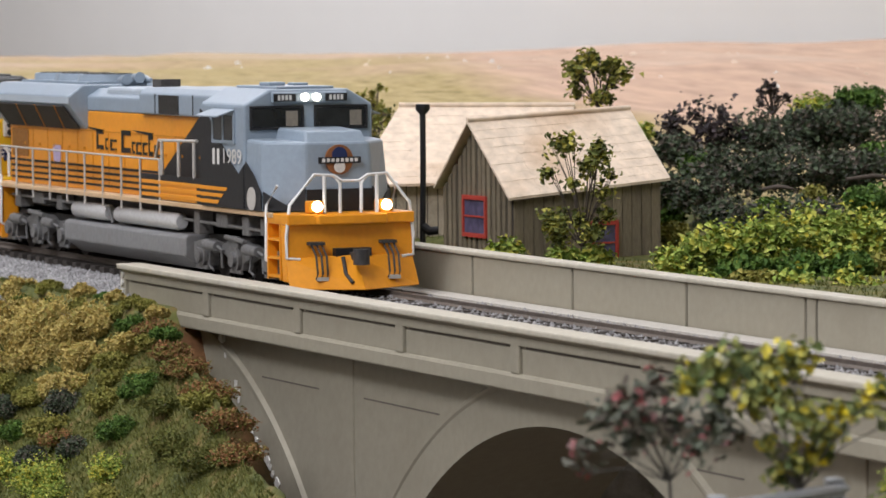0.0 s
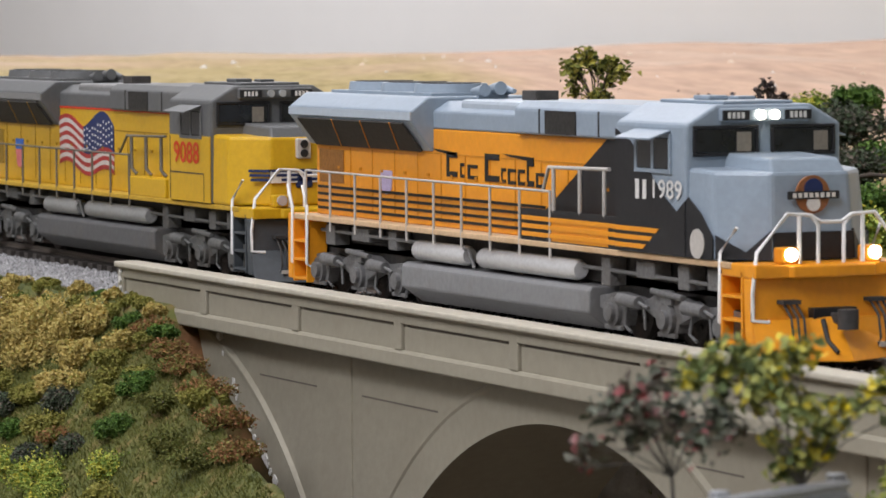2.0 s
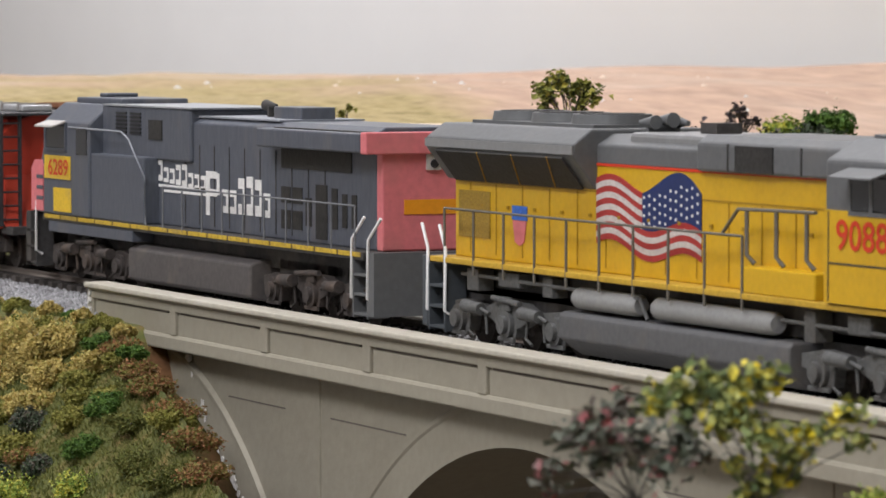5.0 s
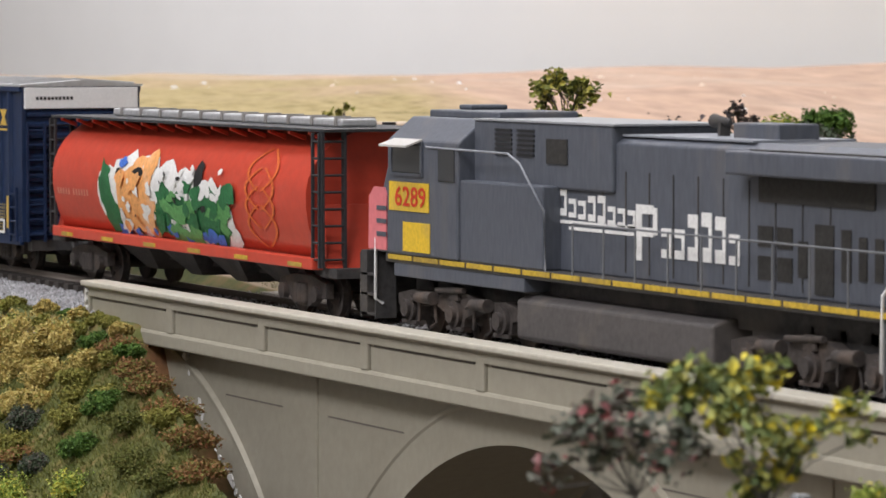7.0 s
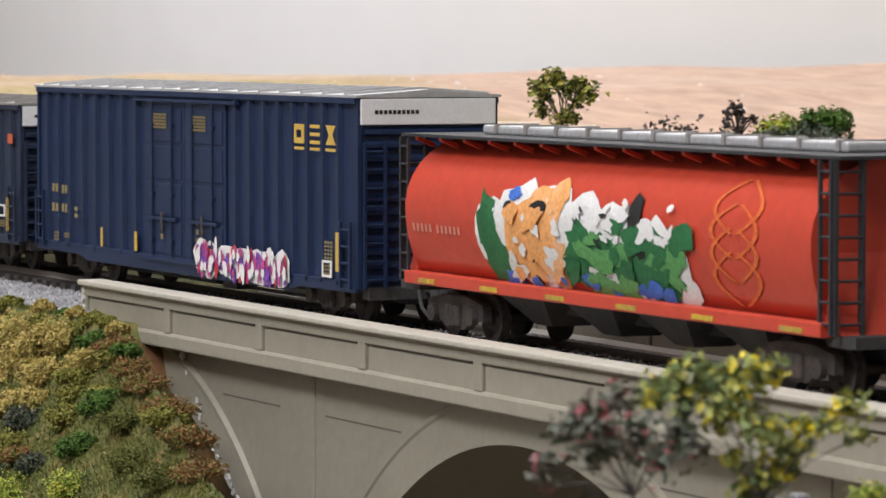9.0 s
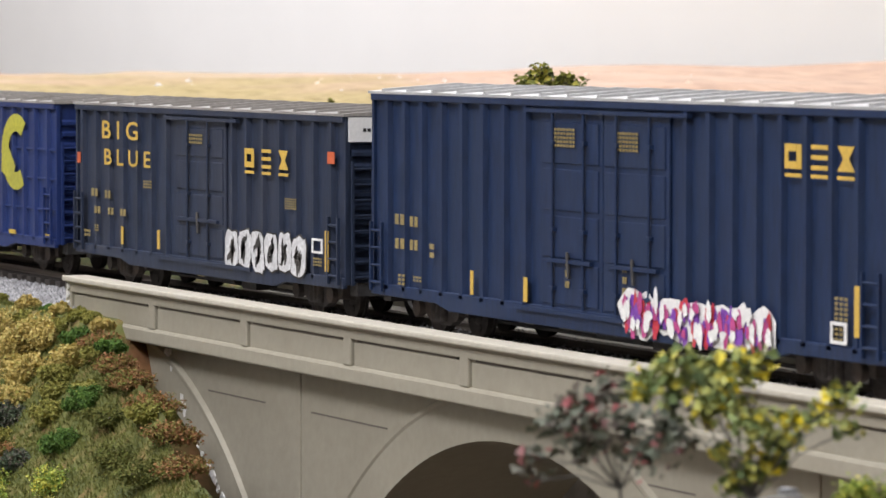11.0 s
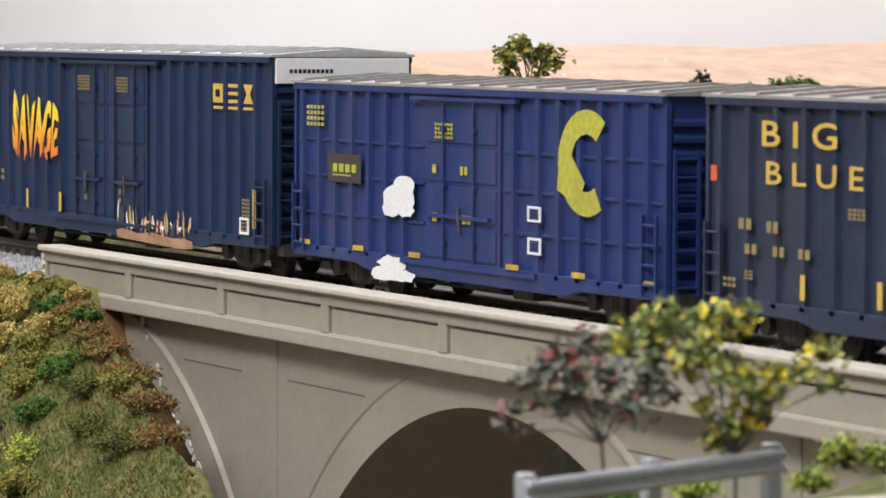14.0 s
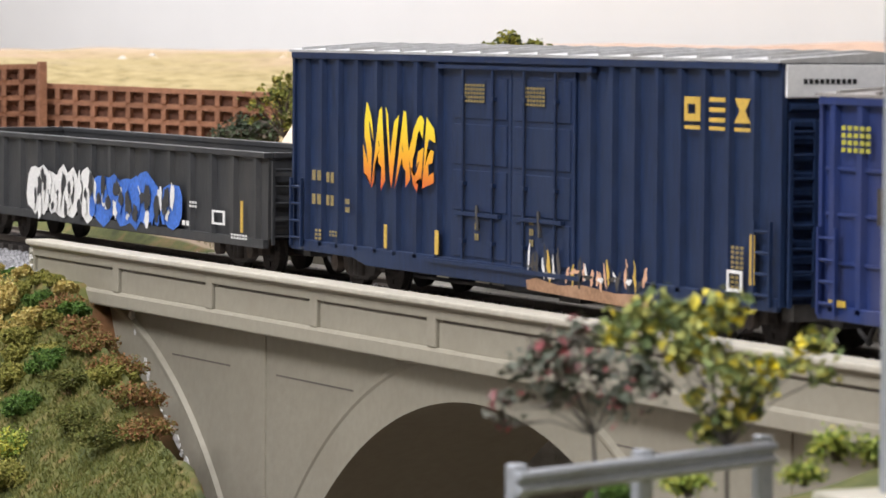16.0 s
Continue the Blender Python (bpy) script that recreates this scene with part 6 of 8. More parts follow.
    raw("wheat_emblem", b.v, b.f, mat("faded_orange_emblem", (0.62, 0.125, 0.028), 0.6, 0, 3, 0.2, 0), c)
    b = Build()
    for k in range(11):
        x = -7.55 + k * 0.19 + (0.15 if k > 4 else 0)
        b.add([(x, -1.72, 2.3), (x + 0.1, -1.72, 2.3), (x + 0.1, -1.72, 2.45), (x, -1.72, 2.45)], [(0, 1, 2, 3)])
    b = wrap(b)
    raw("stencil_bars", b.v, b.f, mat("faded_pink_stencil", (0.62, 0.25, 0.18), 0.6, 0, 3, 0.2, 0), c)

    # high-cube boxcars, alike
    ribs = [-9.0, -8.2, -7.4, -6.5, -5.6, -4.7, -3.8, -2.9, 3.2, 4.0, 4.8, 5.6, 6.4, 7.2, 8.0, 8.8]
    for which, (front, back) in enumerate(((-88.9, -108.35), (-143.75, -163.0))):
        lab = ("dark blue high-cube boxcar with double doors and purple graffiti", "dark blue high-cube boxcar with a yellow-orange graffiti word")[which]
        c, body, h = boxcar(lab, front, back, 4.84, M["navy"], M["roof_silver"], ribs, (-2.3, 2.6), end_white=True, double=True)
        rail_initials(c, 6.62, 3.86, 0.52, 0.40, gap=0.30)
        small_marks(c, [(-1.65, 4.0, 7, 5, 0.08, 0.045), (0.75, 3.98, 7, 5, 0.08, 0.045), (-8.55, 2.32, 2, 1, 0.17, 0.2), (-7.85, 2.3, 2, 1, 0.14, 0.2), (-8.55, 1.85, 2, 1, 0.17, 0.2), (-7.85, 1.85, 2, 1, 0.14, 0.2), (-6.95, 1.75, 1, 2, 0.2, 0.1), (-8.4, 1.15, 2, 3, 0.12, 0.05), (-7.7, 1.25, 3, 2, 0.09, 0.04), (8.2, 1.2, 3, 9, 0.1, 0.05), (-1.2, 1.5, 2, 3, 0.06, 0.12), (1.0, 1.5, 2, 3, 0.06, 0.12)])
        for xa, xb, za, zb, dy in ((-5.1, -4.98, 1.15, 1.6, 0.01), (-2.85, -2.7, 1.15, 1.6, 0.01), (8.9, 9.05, 1.3, 2.1, 0.05)):
            part("yellow_tab", rect(Build(), xa, xb, za, zb, y - dy), M["letter_gold"], c)
        part("white_placard", hollow(Build(), 8.1, 8.6, 1.15, 1.5, y - 0.01, t=0.15), M["offwhite"], c)
        if which == 0:
            graffiti(c, 1.1, 6.3, 0.76, 1.6, y - 0.02, [M["offwhite"], M["g_purple"], M["g_red"], M["g_purple"], M["g_pink"], M["offwhite"]], 5, 26, label="purple, red and white sprayed letters")
        else:
            t = words("graffiti_word", "SAVAGE", -6.05, -2.85, 2.36, 3.70, y - 0.02, flame_material(), c, depth=0.02, shear=0.12, bold=0.045)
            # letters drawn like flames: spiked feet and uneven tops
            for v in t.data.vertices:
                f, q = (v.co.z / S - 2.36) / 1.34, (v.co.x / S + 6.05) / 3.2
                v.co.z += S * (0.14 * math.sin(q * 41) * (1 - f) + 0.14 * math.sin(q * 23 + 1.2) * f + 0.22 * (1 - q) ** 3 * f - 0.10 * q * f)
                v.co.x += S * (0.05 * math.sin(f * 9 + q * 20))
            part("rust_patch", patch(Build(), [(0.95, 0.90), (1.3, 0.96), (2.2, 0.88), (3.1, 0.94), (4.3, 0.87), (5.0, 0.90), (5.5, 0.84), (5.5, 0.70), (4.9, 0.66), (3.0, 0.70), (1.0, 0.74)], y - 0.02), mat("brown_rust_stain", (0.30, 0.17, 0.095), 0.75, 0, 3, 0.25, 0.1, (0.46, 0.28, 0.17), 0.5), c)
            scrawl(c, 1.0, 5.4, 0.86, 1.62, 26, y - 0.045, [M["offwhite"], M["offwhite"], M["g_peach"], M["letter_gold"], M["frame_black"]], 8, label="white and tan scratched spray lines over rust")
    # dirty boxcar with slogan
    ribs = [-7.4, -6.5, -5.6, -4.7, -3.8, -2.9, -2.0, 1.9, 2.7, 3.6, 4.5, 5.4, 6.3, 7.2]
    c, body, h = boxcar("dirty grey-blue boxcar with yellow slogan and white graffiti", -109.75, -125.45, 4.36, M["slate_blue"], M["roof_brown"], ribs, (-1.45, 1.5), end_white=False)
    part("white_end_panel", Build().box(h + 0.02, h + 0.1, -1.5, 1.5, 3.85, 4.34), M["white"], body)
    bars = Build()
    for k in range(10):
        bars.box(h + 0.1, h + 0.106, -1.2 + k * 0.1, -1.13 + k * 0.1, 4.05, 4.12)
    part("panel_bars", bars, M["letter_black"], body)
    words("slogan_word", "B I G", -5.97, -3.65, 3.6, 4.02, y, M["letter_gold"], c, depth=0.012)
    words("slogan_word", "B L U E", -5.83, -2.86, 3.0, 3.37, y, M["letter_gold"], c, depth=0.012)
    rail_initials(c, 2.73, 3.2, 0.5, 0.4, gap=0.42)
    small_marks(c, [(-6.7, 2.25, 2, 1, 0.16, 0.18), (-5.8, 2.23, 2, 1, 0.14, 0.18), (-6.5, 1.86, 2, 1, 0.15, 0.16), (-5.6, 1.86, 2, 1, 0.14, 0.16), (-4.8, 1.86, 2, 1, 0.14, 0.16), (-3.3, 2.55, 4, 3, 0.09, 0.04), (-0.5, 3.62, 6, 3, 0.09, 0.05), (-6.5, 1.45, 2, 3, 0.1, 0.035), (4.9, 2.4, 6, 5, 0.07, 0.03), (-7.2, 1.3, 3, 2, 0.1, 0.06), (6.38, 1.3, 4, 3, 0.08, 0.04)])
    for xa, xb, za, zb, dy in ((-4.7, -4.57, 1.22, 1.62, 0.01), (-2.4, -2.26, 1.22, 1.64, 0.01), (7.12, 7.28, 1.22, 2.04, 0.05)):
        part("yellow_tab", rect(Build(), xa, xb, za, zb, y - dy), M["letter_gold"], c)
    square = mat("orange_square_decal", (0.55, 0.11, 0.04), 0.6, 0, 3, 0.15, 0)
    part("orange_square", rect(Build(), 7.16, 7.5, 3.4, 3.64, y - 0.01), square, c)
    part("orange_square", rect(Build(), -7.6, -7.4, 3.0, 3.25, y - 0.01), square, c)
    part("white_placard", hollow(Build(), 6.35, 6.9, 1.56, 1.86, y - 0.01, t=0.15), M["offwhite"], c)
    spray_letters(c, 1.65, 6.05, 0.98, 1.95, 6, y - 0.01, mat("greyed_white_spray_paint", (0.56, 0.56, 0.56), 0.7, 0, 3, 0.2, 0), M["frame_black"], 3, label="white outlined sprayed letters")
    # royal blue boxcar with round emblem
    ribs = [-7.4, -6.6, -5.8, -5.0, -4.2, -3.4, -2.6, 2.1, 3.1, 3.9, 4.7, 5.5, 6.3, 7.2]
    c, body, h = boxcar("faded royal blue boxcar with an olive-yellow C-shaped emblem and white graffiti", -126.9, -142.5, 4.34, M["royal"], M["roof_brown"], ribs, (-1.65, 1.55), end_white=False)
    b = Build()
    cx, cz, ro, ri = 5.05, 3.13, 0.93, 0.5
    segs = [(math.radians(a), math.radians(a + 12)) for a in range(50, 302, 12)]
    for a0, a1 in segs:
        patch(b, [(cx + 1.15 * ro * math.cos(a0), cz + ro * math.sin(a0)), (cx + 1.15 * ro * math.cos(a1), cz + ro * math.sin(a1)), (cx + 1.15 * ri * math.cos(a1), cz + ri * math.sin(a1)), (cx + 1.15 * ri * math.cos(a0), cz + ri * math.sin(a0))], y, -1, 0.014)
    patch(b, [(cx - 1.1, cz - 0.5), (cx - 0.3, cz - 0.75), (cx - 0.05, cz - 0.35), (cx - 0.55, cz + 0.1), (cx - 1.0, cz + 0.1)], y - 0.003, -1, 0.014)
    part("round_emblem", b, M["letter_olive"], c, "olive-yellow C-shaped emblem")
    part("white_placard", hollow(hollow(Build(), 2.81, 3.34, 2.02, 2.3, y - 0.01, t=0.15), 2.82, 3.35, 1.44, 1.74, y - 0.01, t=0.15), M["offwhite"], c)
    rng = random.Random(2)
    b = Build()
    for x, z, rx, rz in ((-2.8, 2.2, 0.6, 0.24), (-2.5, 2.45, 0.5, 0.2), (-2.25, 2.25, 0.3, 0.22), (-3.0, 2.0, 0.42, 0.15), (-2.4, 2.0, 0.42, 0.13)):
        blob(b, x, z, rx, rz, y - 0.01, rng, -1, 14, 0.15, 0.014)
    for x, z, rx, rz in ((-3.1, 0.75, 0.9, 0.14), (-3.0, 0.95, 0.6, 0.16), (-2.4, 0.75, 0.5, 0.12)):
        blob(b, x, z, rx, rz, y - 0.01, rng, -1, 14, 0.2, 0.014)
    part("graffiti", b, M["offwhite"], c, "white sprayed blots")
    part("dark_renumber_patch", rect(Build(), -6.05, -4.47, 2.42, 2.98, y, -1, 0.006), M["tie"], c)
    small_marks(c, [(-5.8, 2.62, 4, 1, 0.2, 0.16), (-5.8, 2.54, 6, 1, 0.1, 0.04), (-7.1, 3.5, 5, 4, 0.12, 0.07), (-1.1, 3.4, 6, 4, 0.09, 0.05), (-1.2, 2.75, 1, 1, 0.16, 0.16), (0.0, 2.75, 2, 1, 0.12, 0.16), (-1.2, 1.85, 1, 1, 0.2, 0.16), (0.1, 1.85, 2, 1, 0.14, 0.16)], material=M["letter_olive"])
    for s in (-1, 1):
        for z in (1.75, 2.5, 3.2):
            for a, e in ((-7.7, -1.75), (1.65, 7.7)):
                part("belt_rail", Build().box(a, e, s * 1.5, s * 1.545, z, z + 0.06), M["royal"], body, bevel=0.01)
    for x in (-7.4, -4.8, -2.2, 1.95, 4.55, 7.15):
        part("yellow_tab", rect(Build(), x, x + 0.5, 1.12, 1.22, y - 0.01), M["worn_stripe"], c)
    # gondola
    xc, h = -174.4, 10.0
    c = thing("gondola_car", "charcoal open gondola car with blue and white graffiti", "freight car", "freight cars of the train", (xc, 0, 0))
    TRAIN.append((c, xc, 0))
    body = part("body", Build().box(-h, h, -1.5, -1.42, 1.0, 2.72).box(-h, h, 1.42, 1.5, 1.0, 2.72).box(-h, -h + 0.08, -1.42, 1.42, 1.0, 2.72).box(h - 0.08, h, -1.42, 1.42, 1.0, 2.72).box(-h, h, -1.42, 1.42, 1.0, 1.12), M["gondola"], c)
    part("top_chord", Build().box(-h - 0.03, h + 0.03, -1.62, -1.40, 2.66, 2.78).box(-h - 0.03, h + 0.03, 1.40, 1.62, 2.66, 2.78).box(h - 0.1, h + 0.06, -1.4, 1.4, 2.66, 2.78).box(-h - 0.06, -h + 0.1, -1.4, 1.4, 2.66, 2.78), M["gondola"], body, bevel=0.02)
    for s in (-1, 1):
        for k in range(17):
            x = -h + 0.5 + k * (2 * h - 1.0) / 16
            part("side_post", Build().along_z([(x - 0.13, s * 1.49), (x - 0.08, s * 1.6), (x + 0.08, s * 1.6), (x + 0.13, s * 1.49)], 0.95, 2.66), M["gondola"], body)
        part("side_sill", Build().box(-h, h, s * 1.49, s * 1.61, 0.82, 1.0), M["gondola"], body)
    for e in (-1, 1):
        pr = Build()
        for z in (1.2, 1.65, 2.1):
            pr.along_y([(e * (h - 0.01), z), (e * (h + 0.09), z + 0.08), (e * (h + 0.09), z + 0.2), (e * (h - 0.01), z + 0.28)], -1.42, 1.42)
        part("end_corrugations", pr, M["gondola"], body)
        end_ladder(c, e * (h + 0.14), -1.45, -1.0, 0.9, 2.6, 5, M["gondola"])
        coupler(c, e * (h + 0.05), e)
        two_axle_truck(c, e * (h - 2.4))
    part("centre_sill", Build().box(-h + 0.3, h - 0.3, -0.3, 0.3, 0.62, 1.0), M["frame_black"], c)
    graffiti(c, -3.75, 0.0, 0.9, 2.1, y - 0.01, [M["offwhite"], M["gondola"], M["offwhite"]], 21, 14, label="white sprayed letters")
    graffiti(c, 0.0, 5.1, 0.88, 2.1, y - 0.01, [M["g_blue"], M["offwhite"], M["g_blue"], M["gondola"]], 23, 14, label="blue and white sprayed letters")
    small_marks(c, [(6.0, 1.5, 3, 2, 0.1, 0.05), (5.6, 1.1, 2, 1, 0.15, 0.1), (8.3, 0.95, 6, 2, 0.1, 0.04)], material=M["offwhite"])
    part("white_placard", hollow(Build(), 7.3, 8.0, 1.2, 1.5, y - 0.01, t=0.15), M["offwhite"], c)
    part("yellow_tabs", rect(rect(Build(), 8.85, 8.97, 1.1, 1.75, y - 0.01), -7.0, -6.85, 1.2, 1.9, y - 0.01), M["letter_gold"], c)


lead_locomotive()
second_locomotive()
grey_locomotive()
freight_cars()


# ---- scenery ----
def leaf_material(name, colors, rough=0.75):
    m = bpy.data.materials.new(name)
    m.use_nodes = True
    n, l = m.node_tree.nodes, m.node_tree.links
    p = n["Principled BSDF"]
    p.inputs["Roughness"].default_value, p.inputs["Specular IOR Level"].default_value = rough, 0.25
    geo, ramp, tex, tc, add = n.new("ShaderNodeNewGeometry"), n.new("ShaderNodeValToRGB"), n.new("ShaderNodeTexNoise"), n.new("ShaderNodeTexCoord"), n.new("ShaderNodeMath")
    tex.inputs["Scale"].default_value = 87 * 1.3
    l.new(tc.outputs["Object"], tex.inputs["Vector"])
    mul = n.new("ShaderNodeMath")
    mul.operation, mul.inputs[1].default_value = "MULTIPLY", 0.6
    l.new(geo.outputs["Random Per Island"], mul.inputs[0])
    add.operation = "MULTIPLY_ADD"
    l.new(tex.outputs["Fac"], add.inputs[0])
    add.inputs[1].default_value = 0.45
    l.new(mul.outputs[0], add.inputs[2])
    while len(ramp.color_ramp.elements) < len(colors):
        ramp.color_ramp.elements.new(0.5)
    for k, (e, c) in enumerate(zip(ramp.color_ramp.elements, colors)):
        e.position, e.color = 0.12 + 0.72 * k / (len(colors) - 1), (*c, 1)
    l.new(add.outputs[0], ramp.inputs["Fac"])
    l.new(ramp.outputs["Color"], p.inputs["Base Color"])
    return m


LEAF = {
    "gold": leaf_material("straw_and_gold_turf", [(0.24, 0.20, 0.055), (0.40, 0.31, 0.085), (0.52, 0.39, 0.13), (0.56, 0.45, 0.17), (0.34, 0.33, 0.08)]),
    "olive": leaf_material("olive_foliage", [(0.08, 0.09, 0.02), (0.21, 0.21, 0.045), (0.33, 0.29, 0.075), (0.25, 0.26, 0.055)]),
    "dark": leaf_material("dark_blue_green_foliage", [(0.02, 0.026, 0.016), (0.05, 0.07, 0.04), (0.09, 0.12, 0.065), (0.075, 0.075, 0.06), (0.19, 0.155, 0.12)]),
    "green": leaf_material("mid_green_foliage", [(0.025, 0.05, 0.012), (0.06, 0.12, 0.022), (0.12, 0.20, 0.035), (0.08, 0.17, 0.035)]),
    "lime": leaf_material("yellow_green_foliage", [(0.03, 0.045, 0.01), (0.13, 0.19, 0.03), (0.25, 0.34, 0.06), (0.46, 0.50, 0.12), (0.56, 0.48, 0.06)]),
    "soil": leaf_material("rust_brown_ground_cover", [(0.09, 0.055, 0.02), (0.19, 0.11, 0.04), (0.34, 0.15, 0.07), (0.20, 0.17, 0.045), (0.14, 0.16, 0.035)]),
    "turf": leaf_material("fine_green_brown_turf", [(0.06, 0.07, 0.017), (0.10, 0.115, 0.026), (0.15, 0.14, 0.035), (0.13, 0.15, 0.033)]),
    "yellowtree": leaf_material("green_leaves_with_yellow_flowers", [(0.05, 0.07, 0.03), (0.14, 0.19, 0.07), (0.26, 0.30, 0.11), (0.40, 0.40, 0.12), (0.85, 0.66, 0.03)]),
    "redtree": leaf_material("grey_green_leaves_with_red_buds", [(0.04, 0.05, 0.04), (0.08, 0.09, 0.07), (0.13, 0.15, 0.11), (0.17, 0.18, 0.14), (0.12, 0.13, 0.10), (0.16, 0.15, 0.12), (0.13, 0.10, 0.09), (0.45, 0.12, 0.13)]),
    "purple": leaf_material("dark_purple_twiggy_leaves", [(0.02, 0.018, 0.02), (0.05, 0.04, 0.045), (0.10, 0.075, 0.075), (0.04, 0.045, 0.03)]),
    "speckle": leaf_material("dark_and_yellow_green_leaves", [(0.03, 0.035, 0.012), (0.09, 0.11, 0.03), (0.22, 0.23, 0.05), (0.42, 0.37, 0.07)]),
}
M["bark"] = mat("brown_grey_twig", (0.075, 0.058, 0.045), 0.85, 0, 8, 0.25, 0.2)
M["bark_grey"] = mat("grey_wire_trunk", (0.12, 0.11, 0.10), 0.8, 0, 8, 0.2, 0.2)


def leaf_cloud(centres, count, size, rng, flat=0.75, loose=False):
    """Many small folded leaves set on the shells of several uneven clumps."""
    vs, fs = [], []
    weights = [c[3] ** 2 for c in centres]
    for cx, cy, cz, r in rng.choices(centres, weights, k=count):
        d = Vector((rng.gauss(0, 1), rng.gauss(0, 1), rng.gauss(0, 1))).normalized()
        q = r * (min(abs(rng.gauss(0, 0.8)), 1.35) if loose else rng.random() ** 0.35) * (0.82 + 0.35 * mound(d.x * 2 + cx, d.y * 2 + cy, d.z * 2 + cz, 1.7, 1.0))
        p = Vector((cx + d.x * q, cy + d.y * q, cz + d.z * q * flat))
        a = Vector((rng.gauss(0, 1), rng.gauss(0, 1), rng.gauss(0, 0.6))).normalized()
        b = a.cross(d if abs(a.dot(d)) < 0.9 else Vector((0, 0, 1))).normalized()
        s = size * rng.uniform(0.55, 1.35)
        k = len(vs)
        lift = d * s * 0.35
        vs += [tuple(p - a * s * 0.5), tuple(p + b * s * 0.42 + lift), tuple(p + a * s * 0.62), tuple(p - b * s * 0.42 + lift)]
        fs += [(k, k + 1, k + 2), (k, k + 2, k + 3)]
    return vs, fs


def bush(kind, x, y, r, seed, z=None, n=None, size=0.11, name="bush", label=None, tall=0.8, spread=1.0):
    rng = random.Random(seed)
    zc = ground_z(x, y) if z is None else z
    t = thing(name, label or {"gold": "straw-gold tuft of model grass on the bank", "olive": "olive foam bush on the bank", "dark": "dark blue-green foam bush on the slope", "green": "mid-green foam bush on the slope", "lime": "yellow-green leafy bush on the slope", "turf": "fine green and brown turf mound", "soil": "rust-brown ground cover on the cliff edge", "purple": "dark purple twiggy shrub on the slope", "speckle": "dark and yellow-green leafy shrub"}.get(kind, "model shrub"), "bush", "bushes of the scenery")
    cs = [(x, y, zc + 0.25 * r, r * 0.8)]
    for k in range(7):
        a = rng.uniform(0, 6.28)
        q = r * rng.uniform(0.3, 0.8) * spread
        cs.append((x + math.cos(a) * q, y + math.sin(a) * q, zc + rng.uniform(0.0, 0.55) * r * tall, r * rng.uniform(0.3, 0.55)))
    vs, fs = leaf_cloud(cs, n or int(700 + 900 * r), size, rng, tall, kind in ("lime", "soil", "turf"))
    raw("crown", vs, fs, LEAF[kind], t)
    stem = Build()
    for k in range(4):
        c = cs[k + 1]
        stem.tube([(x, y, zc - 0.1), ((x + c[0]) / 2, (y + c[1]) / 2, zc + 0.1), c[:3]], [0.05, 0.04, 0.02], 5)
    part("stem", stem, M["bark"], t)
    return t


def tree(name, label, base, centres, kind, count, size, seed, bark, trunk_r=0.09):
    """Wire-and-foam tree: tapered trunk, limbs to every clump, leaves with gaps."""
    rng = random.Random(seed)
    t = thing(name, label, "tree", "trees of the scenery")
    bx, by, bz = base
    mx = sum(c[0] for c in centres) / len(centres)
    my = sum(c[1] for c in centres) / len(centres)
    lo = min(c[2] - c[3] for c in centres)
    fork = (bx + (mx - bx) * 0.35, by + (my - by) * 0.35, max(lo, bz + 0.3))
    tr = part("trunk", Build().tube([(bx, by, bz - 0.2), ((bx * 2 + fork[0]) / 3 + 0.05, (by * 2 + fork[1]) / 3, (bz * 2 + fork[2]) / 3), fork], [trunk_r, trunk_r * 0.8, trunk_r * 0.65], 8), bark, t)
    for c in centres:
        mid = ((fork[0] + c[0]) / 2 + rng.uniform(-0.1, 0.1), (fork[1] + c[1]) / 2, (fork[2] + c[2]) / 2 + 0.1)
        b = Build().tube([fork, mid, c[:3]], [trunk_r * 0.38, trunk_r * 0.25, trunk_r * 0.1], 6)
        for k in range(5):
            a = Vector((rng.gauss(0, 1), rng.gauss(0, 1), rng.gauss(0.2, 0.7))).normalized() * c[3] * 0.95
            b.tube([mid if k % 2 else c[:3], (c[0] + a.x, c[1] + a.y, c[2] + a.z)], [trunk_r * 0.2, trunk_r * 0.1], 4)
        part("limb", b, bark, t)
    vs, fs = leaf_cloud([(a, b, c, 1.45 * q) for a, b, c, q in centres], count, size, rng, 0.85, True)
    raw("crown", vs, fs, LEAF[kind], t)
    return t


def spot(u, w):
    """A place on the plan by its depth and width as seen from the aisle."""
    return 65 - 0.911 * u + 0.412 * w, -34.5 + 0.412 * u + 0.911 * w


# plank houses behind the bridge
M["plank"] = mat("weathered_olive_grey_planks", (0.20, 0.165, 0.11), 0.85, 0, 3, 0.2, 0.3, (0.13, 0.105, 0.075), 0.5, (3, 3, 0.4), random=0.3)
M["plank_pale"] = mat("bleached_board_siding", (0.42, 0.36, 0.27), 0.85, 0, 3, 0.15, 0.3, (0.3, 0.25, 0.18), 0.5, random=0.2)
M["shingle"] = mat("bleached_tan_roof_sheet", (0.72, 0.59, 0.46), 0.75, 0, 0.9, 0.14, 0.3, (0.46, 0.27, 0.13), 0.53, (1, 1, 1), random=0.07)
M["red_trim"] = mat("red_painted_trim", (0.42, 0.05, 0.035), 0.6, 0, 4, 0.12, 0.05)
M["pane"] = glass("blue_dark_house_pane", (0.10, 0.09, 0.16), 0.2)


def lerp(a, b, t):
    return tuple(p + (q - p) * t for p, q in zip(a, b))


